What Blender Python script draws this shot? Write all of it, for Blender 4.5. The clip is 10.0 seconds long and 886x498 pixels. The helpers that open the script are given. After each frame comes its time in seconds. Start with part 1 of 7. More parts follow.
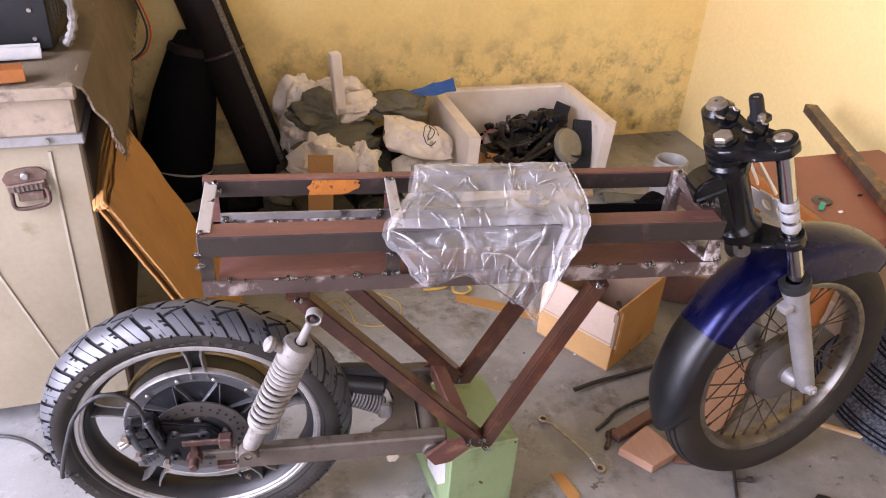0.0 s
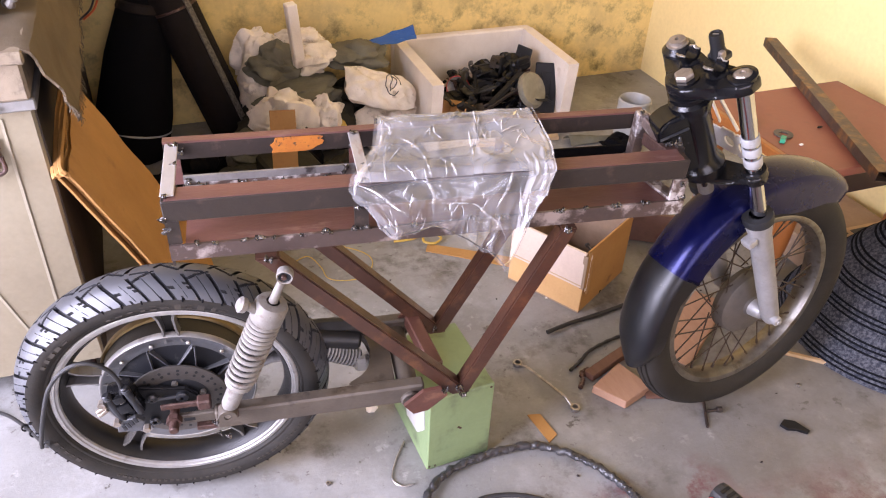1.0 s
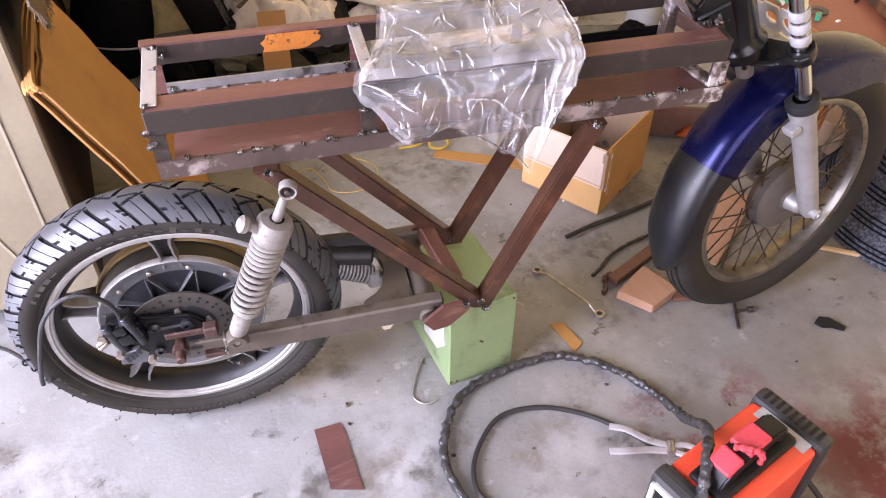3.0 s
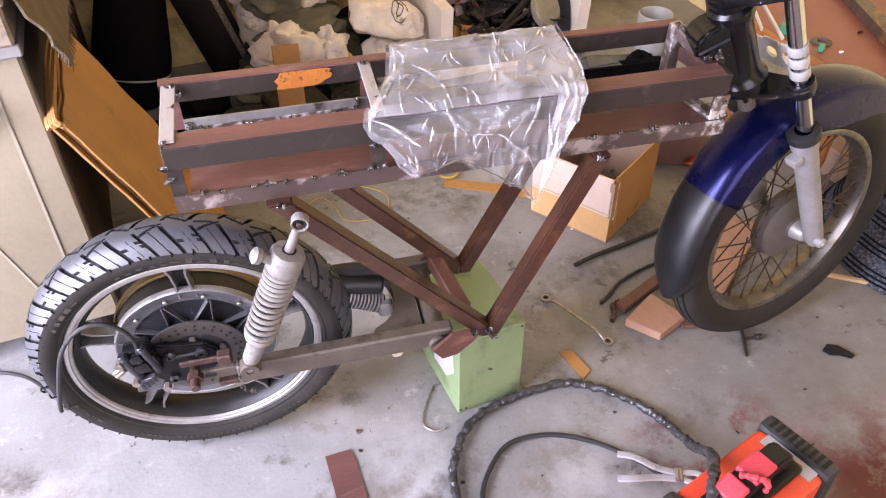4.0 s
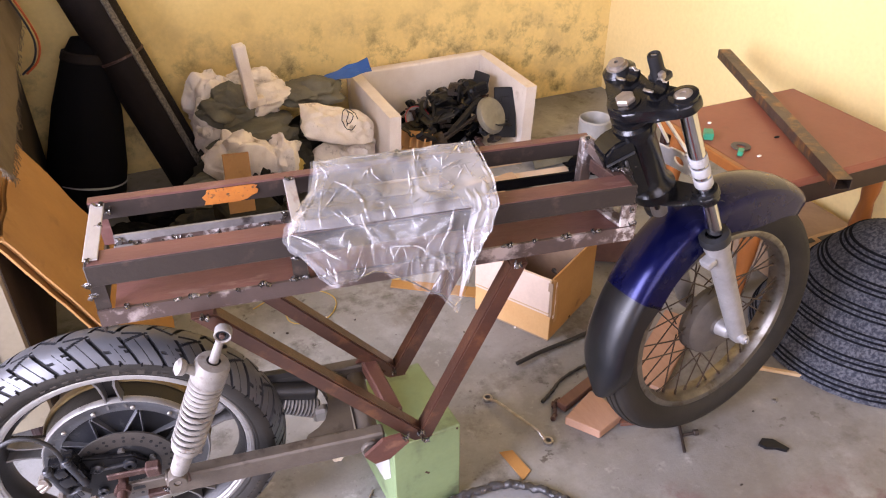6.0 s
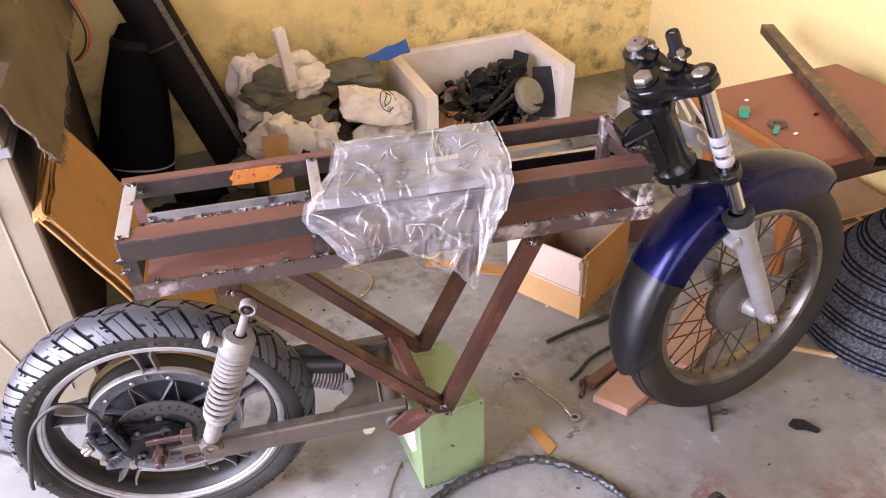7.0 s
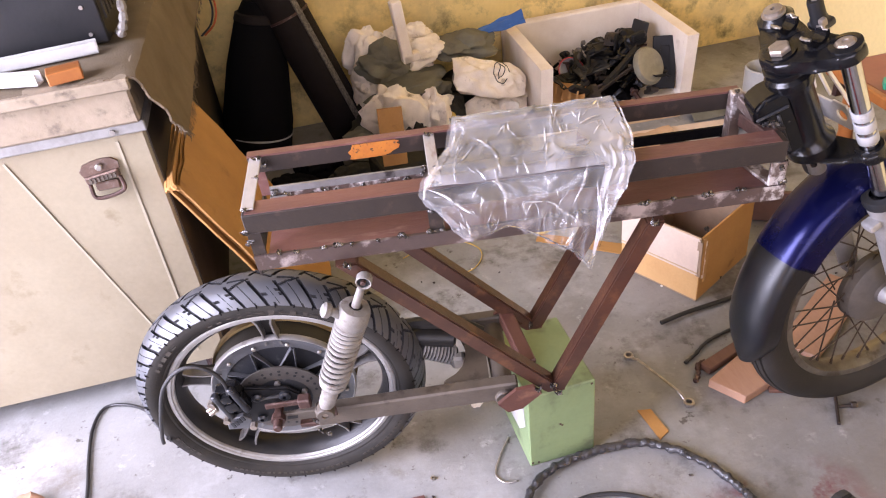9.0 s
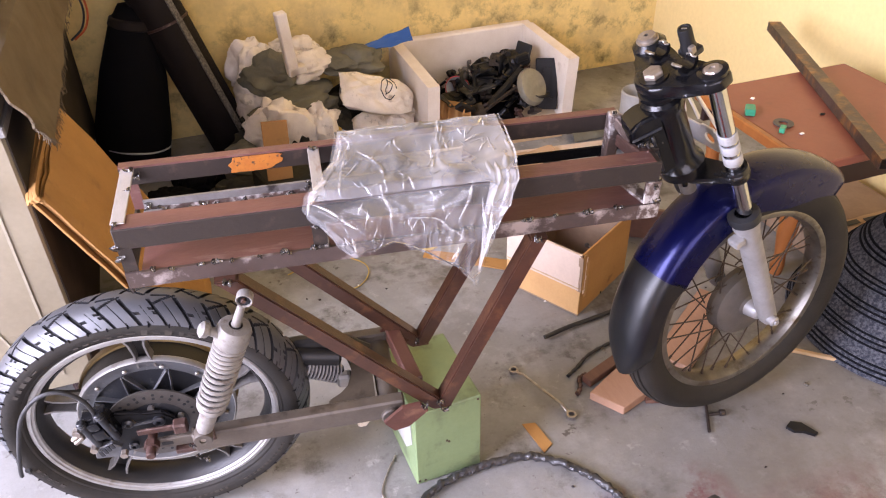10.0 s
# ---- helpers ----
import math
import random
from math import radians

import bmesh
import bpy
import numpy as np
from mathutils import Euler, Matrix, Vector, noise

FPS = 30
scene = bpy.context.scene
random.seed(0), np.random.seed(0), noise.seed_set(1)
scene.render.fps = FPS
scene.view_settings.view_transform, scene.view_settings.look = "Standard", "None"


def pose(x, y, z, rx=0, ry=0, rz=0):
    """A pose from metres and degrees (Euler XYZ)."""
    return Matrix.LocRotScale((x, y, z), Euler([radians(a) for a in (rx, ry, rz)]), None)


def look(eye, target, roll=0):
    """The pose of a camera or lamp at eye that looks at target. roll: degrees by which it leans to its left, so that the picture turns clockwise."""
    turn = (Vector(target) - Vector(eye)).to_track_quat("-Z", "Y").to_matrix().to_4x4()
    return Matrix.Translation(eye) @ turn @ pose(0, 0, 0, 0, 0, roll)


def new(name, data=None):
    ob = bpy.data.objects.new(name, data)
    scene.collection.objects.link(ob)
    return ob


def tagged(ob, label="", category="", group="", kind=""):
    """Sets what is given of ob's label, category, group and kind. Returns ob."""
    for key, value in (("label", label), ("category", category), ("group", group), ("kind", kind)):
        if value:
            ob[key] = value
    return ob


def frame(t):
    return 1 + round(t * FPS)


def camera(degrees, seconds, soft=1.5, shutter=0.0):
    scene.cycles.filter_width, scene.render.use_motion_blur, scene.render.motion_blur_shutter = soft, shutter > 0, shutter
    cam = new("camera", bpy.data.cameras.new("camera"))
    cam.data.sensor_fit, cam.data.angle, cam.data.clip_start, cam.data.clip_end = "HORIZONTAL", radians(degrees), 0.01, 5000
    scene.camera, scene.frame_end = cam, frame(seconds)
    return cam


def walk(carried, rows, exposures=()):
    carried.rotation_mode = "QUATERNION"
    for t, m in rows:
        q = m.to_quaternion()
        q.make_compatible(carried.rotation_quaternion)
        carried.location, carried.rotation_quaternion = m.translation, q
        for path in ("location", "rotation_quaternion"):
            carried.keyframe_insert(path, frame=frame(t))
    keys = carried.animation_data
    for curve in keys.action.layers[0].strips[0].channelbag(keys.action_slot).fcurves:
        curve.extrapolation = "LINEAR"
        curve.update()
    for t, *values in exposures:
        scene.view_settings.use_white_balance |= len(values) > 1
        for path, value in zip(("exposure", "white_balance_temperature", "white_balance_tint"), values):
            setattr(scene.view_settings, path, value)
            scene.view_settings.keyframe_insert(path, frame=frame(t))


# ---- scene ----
import functools
cam = camera(59.7, 10.0, soft=1.1)
PATH = [
    (0, (0.138, -1.001, 1.469), (0.702, 0.603, 0.415), 4.0),
    (0.5, (0.144, -1.006, 1.473), (0.773, 0.514, 0.335), 3.7),
    (1, (0.14, -1.001, 1.474), (0.758, 0.506, 0.314), 2.8),
    (1.5, (0.141, -0.998, 1.473), (0.748, 0.491, 0.284), 1.9),
    (2, (0.14, -0.979, 1.46), (0.747, 0.464, 0.216), 1.3),
    (2.5, (0.147, -0.917, 1.409), (0.737, 0.463, 0.087), 0.9),
    (2.7, (0.148, -0.899, 1.395), (0.722, 0.46, 0.044), 0.7),
    (4, (0.151, -0.919, 1.426), (0.7, 0.499, 0.127), -0.7),
    (4.5, (0.135, -0.938, 1.432), (0.632, 0.513, 0.148), -2.1),
    (5, (0.145, -0.951, 1.449), (0.706, 0.511, 0.204), -1.0),
    (5.5, (0.177, -0.957, 1.465), (0.822, 0.538, 0.303), -0.2),
    (5.7, (0.199, -0.962, 1.47), (0.876, 0.557, 0.359), -0.0),
    (6.8, (0.272, -1.015, 1.483), (0.826, 0.542, 0.357), -2.5),
    (7, (0.276, -1.024, 1.487), (0.799, 0.528, 0.339), -3.0),
    (7.5, (0.275, -1.017, 1.489), (0.716, 0.533, 0.305), -4.6),
    (8, (0.268, -1.011, 1.493), (0.628, 0.55, 0.295), -5.8),
    (8.5, (0.267, -1.008, 1.491), (0.534, 0.57, 0.293), -7.1),
    (9, (0.266, -1.005, 1.49), (0.511, 0.585, 0.301), -7.4),
    (9.5, (0.265, -0.998, 1.487), (0.596, 0.582, 0.306), -5.6),
    (10, (0.273, -0.995, 1.481), (0.803, 0.537, 0.308), -1.3),
]
walk(cam, [(t, look(eye, target, roll)) for t, eye, target, roll in PATH], [(0.0, -0.17, 6500, 39), (0.6, 0.02, 6500, 39), (2.4, 0.10, 6500, 39), (10.0, 0.10, 6500, 39)])

# ---- light ----
world = bpy.data.worlds.new("sky")
scene.world = world
world.use_nodes = True
_sky = world.node_tree.nodes.new("ShaderNodeTexSky")
_sky.sky_type, _sky.sun_disc = "NISHITA", False
_sky.sun_elevation, _sky.sun_rotation = radians(40), radians(200)
_bg = world.node_tree.nodes["Background"]
_bg.inputs["Strength"].default_value = 0.10
world.node_tree.links.new(_sky.outputs[0], _bg.inputs[0])


def area(name, m, sx, sy, watts, colour):
    d = bpy.data.lights.new(name, "AREA")
    d.shape, d.size, d.size_y, d.energy, d.color = "RECTANGLE", sx, sy, watts, colour
    ob = new(name, d)
    ob.matrix_world = m
    return ob


# daylight through the open side door, and the dimmer shutter behind the camera
area("door_daylight", look((-1.86, -0.30, 1.30), (0.8, 0.15, 0.45)), 1.5, 2.2, 330, (0.77, 0.895, 1.0))
area("shutter_daylight", look((0.2, -3.12, 1.6), (0.6, 0.8, 0.5)), 2.2, 2.2, 76, (0.88, 0.95, 1.0))


# ---- materials ----
def mat(name, col, col2=None, rough=0.6, metal=0.0, scale=6.0, fine=70.0, bump=0.15, lo=0.35, hi=0.7, col3=None, scale3=25.0, lo3=0.58, hi3=0.68, coat=0.0, rvar=0.12, stretch=None, spec=0.5):
    m = bpy.data.materials.new(name)
    m.use_nodes = True
    nt = m.node_tree
    n, ln = nt.nodes, nt.links
    b = n["Principled BSDF"]
    b.inputs["Metallic"].default_value = metal
    b.inputs["Coat Weight"].default_value = coat
    b.inputs["Coat Roughness"].default_value = 0.12
    b.inputs["Specular IOR Level"].default_value = spec
    tc = n.new("ShaderNodeTexCoord")
    src = tc.outputs["Object"]
    if stretch:
        mp = n.new("ShaderNodeMapping")
        mp.inputs["Scale"].default_value = stretch
        ln.new(src, mp.inputs["Vector"])
        src = mp.outputs["Vector"]

    def noise_tex(sc, det=6.0):
        t = n.new("ShaderNodeTexNoise")
        t.inputs["Scale"].default_value, t.inputs["Detail"].default_value = sc, det
        t.inputs["Roughness"].default_value = 0.62
        ln.new(src, t.inputs["Vector"])
        return t.outputs["Fac"]

    def ramp(f, a, z):
        r = n.new("ShaderNodeMapRange")
        r.inputs["From Min"].default_value, r.inputs["From Max"].default_value = a, z
        ln.new(f, r.inputs["Value"])
        return r.outputs["Result"]

    def mix(f, a, z):
        x = n.new("ShaderNodeMix")
        x.data_type = "RGBA"
        ln.new(f, x.inputs["Factor"])
        for sock, v in ((x.inputs["A"], a), (x.inputs["B"], z)):
            if isinstance(v, tuple):
                sock.default_value = (*v[:3], 1)
            else:
                ln.new(v, sock)
        return x.outputs["Result"]
    c2 = col2 or tuple(v * 0.72 for v in col)
    big = noise_tex(scale)
    out = mix(ramp(big, lo, hi), col, c2)
    small = noise_tex(fine, 8.0)
    g = mix(ramp(small, 0.3, 0.75), tuple(min(1, v * 1.12) for v in col), tuple(v * 0.8 for v in col))
    mx = n.new("ShaderNodeMix")
    mx.data_type, mx.blend_type = "RGBA", "MIX"
    mx.inputs["Factor"].default_value = 0.3
    ln.new(out, mx.inputs["A"]), ln.new(g, mx.inputs["B"])
    out = mx.outputs["Result"]
    if col3:
        out = mix(ramp(noise_tex(scale3, 9.0), lo3, hi3), out, col3)
    ln.new(out, b.inputs["Base Color"])
    rr = n.new("ShaderNodeMapRange")
    rr.inputs["To Min"].default_value, rr.inputs["To Max"].default_value = max(0.03, rough - rvar), min(1, rough + rvar)
    ln.new(big, rr.inputs["Value"])
    ln.new(rr.outputs["Result"], b.inputs["Roughness"])
    if bump:
        bp = n.new("ShaderNodeBump")
        bp.inputs["Strength"].default_value, bp.inputs["Distance"].default_value = bump, 0.004
        ln.new(small, bp.inputs["Height"])
        ln.new(bp.outputs["Normal"], b.inputs["Normal"])
    return m


def add_creases(m, scale, strength, dist):
    """Sharp folds over the fine weave."""
    n, ln = m.node_tree.nodes, m.node_tree.links
    bs = n["Principled BSDF"]
    tc, t = n.new("ShaderNodeTexCoord"), n.new("ShaderNodeTexNoise")
    t.inputs["Scale"].default_value, t.inputs["Detail"].default_value, t.inputs["Distortion"].default_value = scale, 3, 1.6
    t.noise_type = "RIDGED_MULTIFRACTAL"
    ln.new(tc.outputs["Object"], t.inputs["Vector"])
    bp = n.new("ShaderNodeBump")
    bp.inputs["Strength"].default_value, bp.inputs["Distance"].default_value = strength, dist
    ln.new(t.outputs["Fac"], bp.inputs["Height"])
    old = bs.inputs["Normal"].links
    if old:
        ln.new(old[0].from_socket, bp.inputs["Normal"])
    ln.new(bp.outputs["Normal"], bs.inputs["Normal"])


def add_band(m, colour, axis, a, b, scale, lo, hi, x0=None, x1=None):
    """Patches with a shape of their own between heights a and b of an axis."""
    nt = m.node_tree
    n, ln = nt.nodes, nt.links
    bs = n["Principled BSDF"]
    old = bs.inputs["Base Color"].links[0].from_socket
    tc = n.new("ShaderNodeTexCoord")
    sp = n.new("ShaderNodeSeparateXYZ")
    ln.new(tc.outputs["Object"], sp.inputs[0])

    def tent(sock, p, q):
        mid, half = (p + q) / 2, (q - p) / 2
        k = n.new("ShaderNodeMath")
        k.operation = "SUBTRACT"
        ln.new(sock, k.inputs[0])
        k.inputs[1].default_value = mid
        ab = n.new("ShaderNodeMath")
        ab.operation = "ABSOLUTE"
        ln.new(k.outputs[0], ab.inputs[0])
        r = n.new("ShaderNodeMapRange")
        r.inputs["From Min"].default_value, r.inputs["From Max"].default_value = half, half * 0.45
        ln.new(ab.outputs[0], r.inputs["Value"])
        return r.outputs["Result"]
    f = tent(sp.outputs[axis], a, b)
    if x0 is not None:
        g = tent(sp.outputs["X"], x0, x1)
        mm = n.new("ShaderNodeMath")
        mm.operation = "MULTIPLY"
        ln.new(f, mm.inputs[0]), ln.new(g, mm.inputs[1])
        f = mm.outputs[0]
    t = n.new("ShaderNodeTexNoise")
    t.inputs["Scale"].default_value, t.inputs["Detail"].default_value, t.inputs["Roughness"].default_value = scale, 10, 0.7
    ln.new(tc.outputs["Object"], t.inputs["Vector"])
    r = n.new("ShaderNodeMapRange")
    r.inputs["From Min"].default_value, r.inputs["From Max"].default_value = lo, hi
    ln.new(t.outputs["Fac"], r.inputs["Value"])
    mu = n.new("ShaderNodeMath")
    mu.operation = "MULTIPLY"
    ln.new(f, mu.inputs[0]), ln.new(r.outputs["Result"], mu.inputs[1])
    x = n.new("ShaderNodeMix")
    x.data_type = "RGBA"
    ln.new(mu.outputs[0], x.inputs["Factor"])
    ln.new(old, x.inputs["A"])
    x.inputs["B"].default_value = (*colour, 1)
    ln.new(x.outputs["Result"], bs.inputs["Base Color"])


M = {}
M["floor"] = mat("concrete", (0.248, 0.247, 0.238), (0.146, 0.141, 0.131), 0.46, scale=2.6, fine=120, bump=0.18, col3=(0.082, 0.073, 0.061), scale3=6.5, lo3=0.59, hi3=0.70, lo=0.38, hi=0.64)
add_band(M["floor"], (0.34, 0.338, 0.332), "Y", -9, 9, 3.6, 0.50, 0.72)
add_band(M["floor"], (0.085, 0.078, 0.068), "Y", -9, 9, 6.2, 0.55, 0.68)
add_band(M["floor"], (0.34, 0.335, 0.32), "Y", -9, 9, 17.0, 0.59, 0.70)
add_band(M["floor"], (0.08, 0.072, 0.062), "Y", -9, 9, 13.0, 0.625, 0.655)
add_band(M["floor"], (0.085, 0.074, 0.062), "Y", -9, 9, 38.0, 0.63, 0.69)
add_band(M["floor"], (0.075, 0.066, 0.056), "Y", -9, 9, 95.0, 0.66, 0.70)
add_band(M["floor"], (0.148, 0.131, 0.112), "Y", -9, 9, 4.2, 0.56, 0.68)
# Brown dirt on the right, also painting in the light's falloff there.
add_band(M["floor"], (0.125, 0.112, 0.098), "Y", -1.2, 0.62, 2.4, 0.34, 0.66, 0.62, 3.4)
add_band(M["floor"], (0.090, 0.007, 0.012), "Y", -0.82, -0.18, 4.5, 0.42, 0.54, 0.98, 2.05)
add_band(M["floor"], (0.115, 0.014, 0.018), "Y", -0.36, -0.06, 7.0, 0.50, 0.60, 0.86, 1.26)
M["wall"] = mat("yellow_paint", (0.83, 0.65, 0.30), (0.75, 0.58, 0.25), 0.75, scale=1.6, fine=60, bump=0.06)
M["wall_mould"] = mat("mouldy_yellow_paint", (0.80, 0.595, 0.225), (0.70, 0.505, 0.17), 0.8, scale=2.2, fine=60, bump=0.12, col3=(0.52, 0.38, 0.15), scale3=3, lo3=0.58, hi3=0.78)
add_band(M["wall_mould"], (0.50, 0.37, 0.16), "Z", -0.5, 0.75, 5.0, 0.48, 0.74)
add_band(M["wall_mould"], (0.19, 0.150, 0.060), "Z", -0.30, 0.58, 11.0, 0.49, 0.70)
M["ceiling"] = mat("grey_plaster", (0.19, 0.185, 0.175), rough=0.9, bump=0.03)
M["primer"] = mat("red_oxide_steel", (0.165, 0.072, 0.060), (0.085, 0.040, 0.036), 0.36, 0.25, scale=9, fine=70, bump=0.20, col3=(0.25, 0.150, 0.125), scale3=16, lo3=0.58, hi3=0.74, stretch=(0.6, 2, 2))
M["tube"] = mat("brown_primer_tube", (0.070, 0.030, 0.018), (0.036, 0.017, 0.012), 0.32, 0.2, scale=11, fine=70, bump=0.18, col3=(0.135, 0.060, 0.028), scale3=24, lo3=0.54, hi3=0.72)
M["platebrown"] = mat("red_brown_primed_plate", (0.115, 0.046, 0.032), (0.065, 0.028, 0.021), 0.42, 0.15, scale=11, fine=80, bump=0.16, col3=(0.20, 0.10, 0.06), scale3=16, lo3=0.58, hi3=0.72)
M["mill"] = mat("mill_scale_steel", (0.036, 0.027, 0.022), (0.020, 0.0155, 0.0135), 0.44, 0.15, scale=10, fine=90, bump=0.2, col3=(0.075, 0.048, 0.038), scale3=22, lo3=0.57, hi3=0.72, spec=0.3)
M["bare"] = mat("ground_bare_steel", (0.44, 0.425, 0.42), (0.27, 0.24, 0.225), 0.42, 0.4, scale=24, fine=160, bump=0.18, col3=(0.27, 0.19, 0.155), scale3=28, lo3=0.56, hi3=0.70, stretch=(1, 0.4, 1))
M["weld"] = mat("weld_bead_steel", (0.30, 0.285, 0.275), (0.045, 0.040, 0.040), 0.26, 0.9, scale=110, fine=260, bump=0.5)
M["arm"] = mat("grey_worn_arm_paint", (0.100, 0.081, 0.063), (0.050, 0.038, 0.029), 0.5, 0.15, scale=14, fine=110, bump=0.2, col3=(0.036, 0.023, 0.017), scale3=17, lo3=0.56, hi3=0.68)
M["rust"] = mat("rusty_red_steel", (0.072, 0.033, 0.024), (0.036, 0.019, 0.015), 0.55, 0.3, scale=40, fine=160, bump=0.45, col3=(0.17, 0.12, 0.095), scale3=45, lo3=0.58, hi3=0.70)
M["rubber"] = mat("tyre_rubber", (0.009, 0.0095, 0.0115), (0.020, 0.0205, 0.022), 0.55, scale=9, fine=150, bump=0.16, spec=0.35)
# Paler rubber for block tops, so the grooves hold their shade in the colour.
M["treadtop"] = mat("lighter_tread_block_rubber", (0.044, 0.0465, 0.054), (0.028, 0.030, 0.035), 0.49, scale=12, fine=150, bump=0.10, spec=0.9, rvar=0.06)
M["sidewall"] = mat("dusty_sidewall_rubber", (0.020, 0.0182, 0.0160), (0.038, 0.0335, 0.0285), 0.62, scale=16, fine=140, bump=0.16, spec=0.15, col3=(0.034, 0.028, 0.022), scale3=20, lo3=0.62, hi3=0.80)
M["rim"] = mat("brushed_alloy", (0.38, 0.37, 0.355), (0.25, 0.235, 0.22), 0.50, 0.6, scale=20, fine=150, bump=0.14, col3=(0.15, 0.13, 0.11), scale3=26, lo3=0.60, hi3=0.74)
M["rimdark"] = mat("dark_wheel_paint", (0.014, 0.0135, 0.0135), (0.030, 0.027, 0.024), 0.45, 0.2, scale=16, fine=120, bump=0.12, spec=0.35)
M["flange"] = mat("worn_grey_motor_flange", (0.115, 0.118, 0.125), (0.060, 0.061, 0.065), 0.42, 0.35, scale=14, fine=140, bump=0.14, col3=(0.26, 0.255, 0.25), scale3=22, lo3=0.60, hi3=0.76)
M["motor"] = mat("black_motor_cover", (0.011, 0.012, 0.015), (0.022, 0.023, 0.026), 0.36, 0.1, scale=18, fine=140, bump=0.14, col3=(0.10, 0.094, 0.086), scale3=24, lo3=0.58, hi3=0.78, spec=0.55)
M["brass"] = mat("brass_stator_ring", (0.20, 0.14, 0.060), (0.12, 0.085, 0.04), 0.45, 0.7, scale=20, fine=120, bump=0.08)
M["disc"] = mat("brake_disc_steel", (0.11, 0.098, 0.088), (0.062, 0.054, 0.047), 0.42, 0.6, scale=25, fine=180, bump=0.15)
M["bolt"] = mat("zinc_bolt", (0.42, 0.395, 0.365), (0.22, 0.19, 0.165), 0.38, 0.85, scale=60, fine=200, bump=0.2)
M["shock"] = mat("grey_shock_paint", (0.215, 0.202, 0.185), (0.115, 0.10, 0.086), 0.52, 0.05, scale=30, fine=130, bump=0.3, col3=(0.085, 0.058, 0.042), scale3=44, lo3=0.55, hi3=0.69)
M["black"] = mat("black_gloss_paint", (0.0035, 0.0035, 0.0042), (0.008, 0.008, 0.009), 0.24, 0.0, scale=15, fine=110, bump=0.10, col3=(0.10, 0.095, 0.09), scale3=36, lo3=0.67, hi3=0.75, spec=0.35)
M["plastic"] = mat("black_plastic", (0.006, 0.006, 0.007), (0.014, 0.0135, 0.0135), 0.45, scale=12, fine=100, bump=0.1, spec=0.25)
M["chrome"] = mat("chrome_stanchion", (0.50, 0.505, 0.53), (0.36, 0.36, 0.38), 0.16, 1.0, scale=14, fine=200, bump=0.04, rvar=0.05)
M["silver"] = mat("silver_fork_paint", (0.31, 0.302, 0.298), (0.21, 0.20, 0.192), 0.44, 0.3, scale=18, fine=140, bump=0.12, col3=(0.17, 0.14, 0.115), scale3=26, lo3=0.64, hi3=0.76)
M["whitemetal"] = mat("pale_zinc_bracket", (0.36, 0.36, 0.365), (0.27, 0.265, 0.26), 0.50, 0.05, scale=22, fine=140, bump=0.12, col3=(0.17, 0.15, 0.13), scale3=34, lo3=0.62, hi3=0.74)
def blue_paint(name):
    return mat(name, (0.0036, 0.0050, 0.050), (0.0034, 0.0044, 0.030), 0.26, 0.50, scale=10, fine=120, bump=0.04, col3=(0.018, 0.018, 0.028), scale3=18, lo3=0.60, hi3=0.84, coat=0.12, spec=0.2)


M["bracket"] = mat("white_painted_bracket", (0.74, 0.73, 0.72), (0.60, 0.585, 0.57), 0.45, scale=20, fine=140, bump=0.08, col3=(0.30, 0.27, 0.24), scale3=30, lo3=0.66, hi3=0.78)
M["blue"] = blue_paint("blue_metallic_paint")
M["bluedusty"] = blue_paint("dusty_blue_metallic_paint")
add_band(M["bluedusty"], (0.040, 0.038, 0.040), "Z", 0.600, 0.84, 7.0, 0.22, 0.78, 1.10, 2.10)
M["flap"] = mat("dull_black_mudguard_plastic", (0.0055, 0.006, 0.0075), (0.012, 0.012, 0.0125), 0.36, scale=12, fine=110, bump=0.1, col3=(0.08, 0.076, 0.07), scale3=34, lo3=0.66, hi3=0.8, spec=0.38)
M["spoke"] = mat("rusty_spoke_steel", (0.045, 0.030, 0.022), (0.085, 0.062, 0.046), 0.5, 0.4, scale=60, fine=200, bump=0.1)
M["hub"] = mat("dusty_alloy_hub", (0.105, 0.092, 0.080), (0.066, 0.058, 0.050), 0.62, 0.2, scale=20, fine=120, bump=0.18)
M["frontrim"] = mat("tarnished_chrome_rim", (0.24, 0.225, 0.20), (0.10, 0.085, 0.068), 0.40, 0.85, scale=16, fine=120, bump=0.14, col3=(0.10, 0.078, 0.05), scale3=22, lo3=0.52, hi3=0.68)
M["green"] = mat("green_painted_sheet", (0.190, 0.265, 0.125), (0.140, 0.200, 0.095), 0.5, scale=5, fine=90, bump=0.1, col3=(0.085, 0.10, 0.055), scale3=11, lo3=0.54, hi3=0.74)
M["paper"] = mat("white_paper_label", (0.80, 0.78, 0.74), (0.70, 0.66, 0.58), 0.7, scale=12, bump=0.03)
M["card"] = mat("brown_cardboard", (0.42, 0.215, 0.062), (0.31, 0.15, 0.045), 0.72, scale=5, fine=120, bump=0.14, col3=(0.19, 0.09, 0.032), scale3=9, lo3=0.62, hi3=0.76)
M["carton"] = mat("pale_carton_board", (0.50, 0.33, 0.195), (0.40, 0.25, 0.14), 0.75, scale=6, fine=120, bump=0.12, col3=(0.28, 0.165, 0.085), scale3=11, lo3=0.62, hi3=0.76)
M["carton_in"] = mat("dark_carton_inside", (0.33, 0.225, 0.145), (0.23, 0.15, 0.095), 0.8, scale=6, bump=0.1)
M["foam"] = mat("stained_white_polystyrene", (0.78, 0.70, 0.60), (0.62, 0.52, 0.41), 0.8, scale=7, fine=200, bump=0.16, col3=(0.46, 0.36, 0.25), scale3=11, lo3=0.62, hi3=0.78)
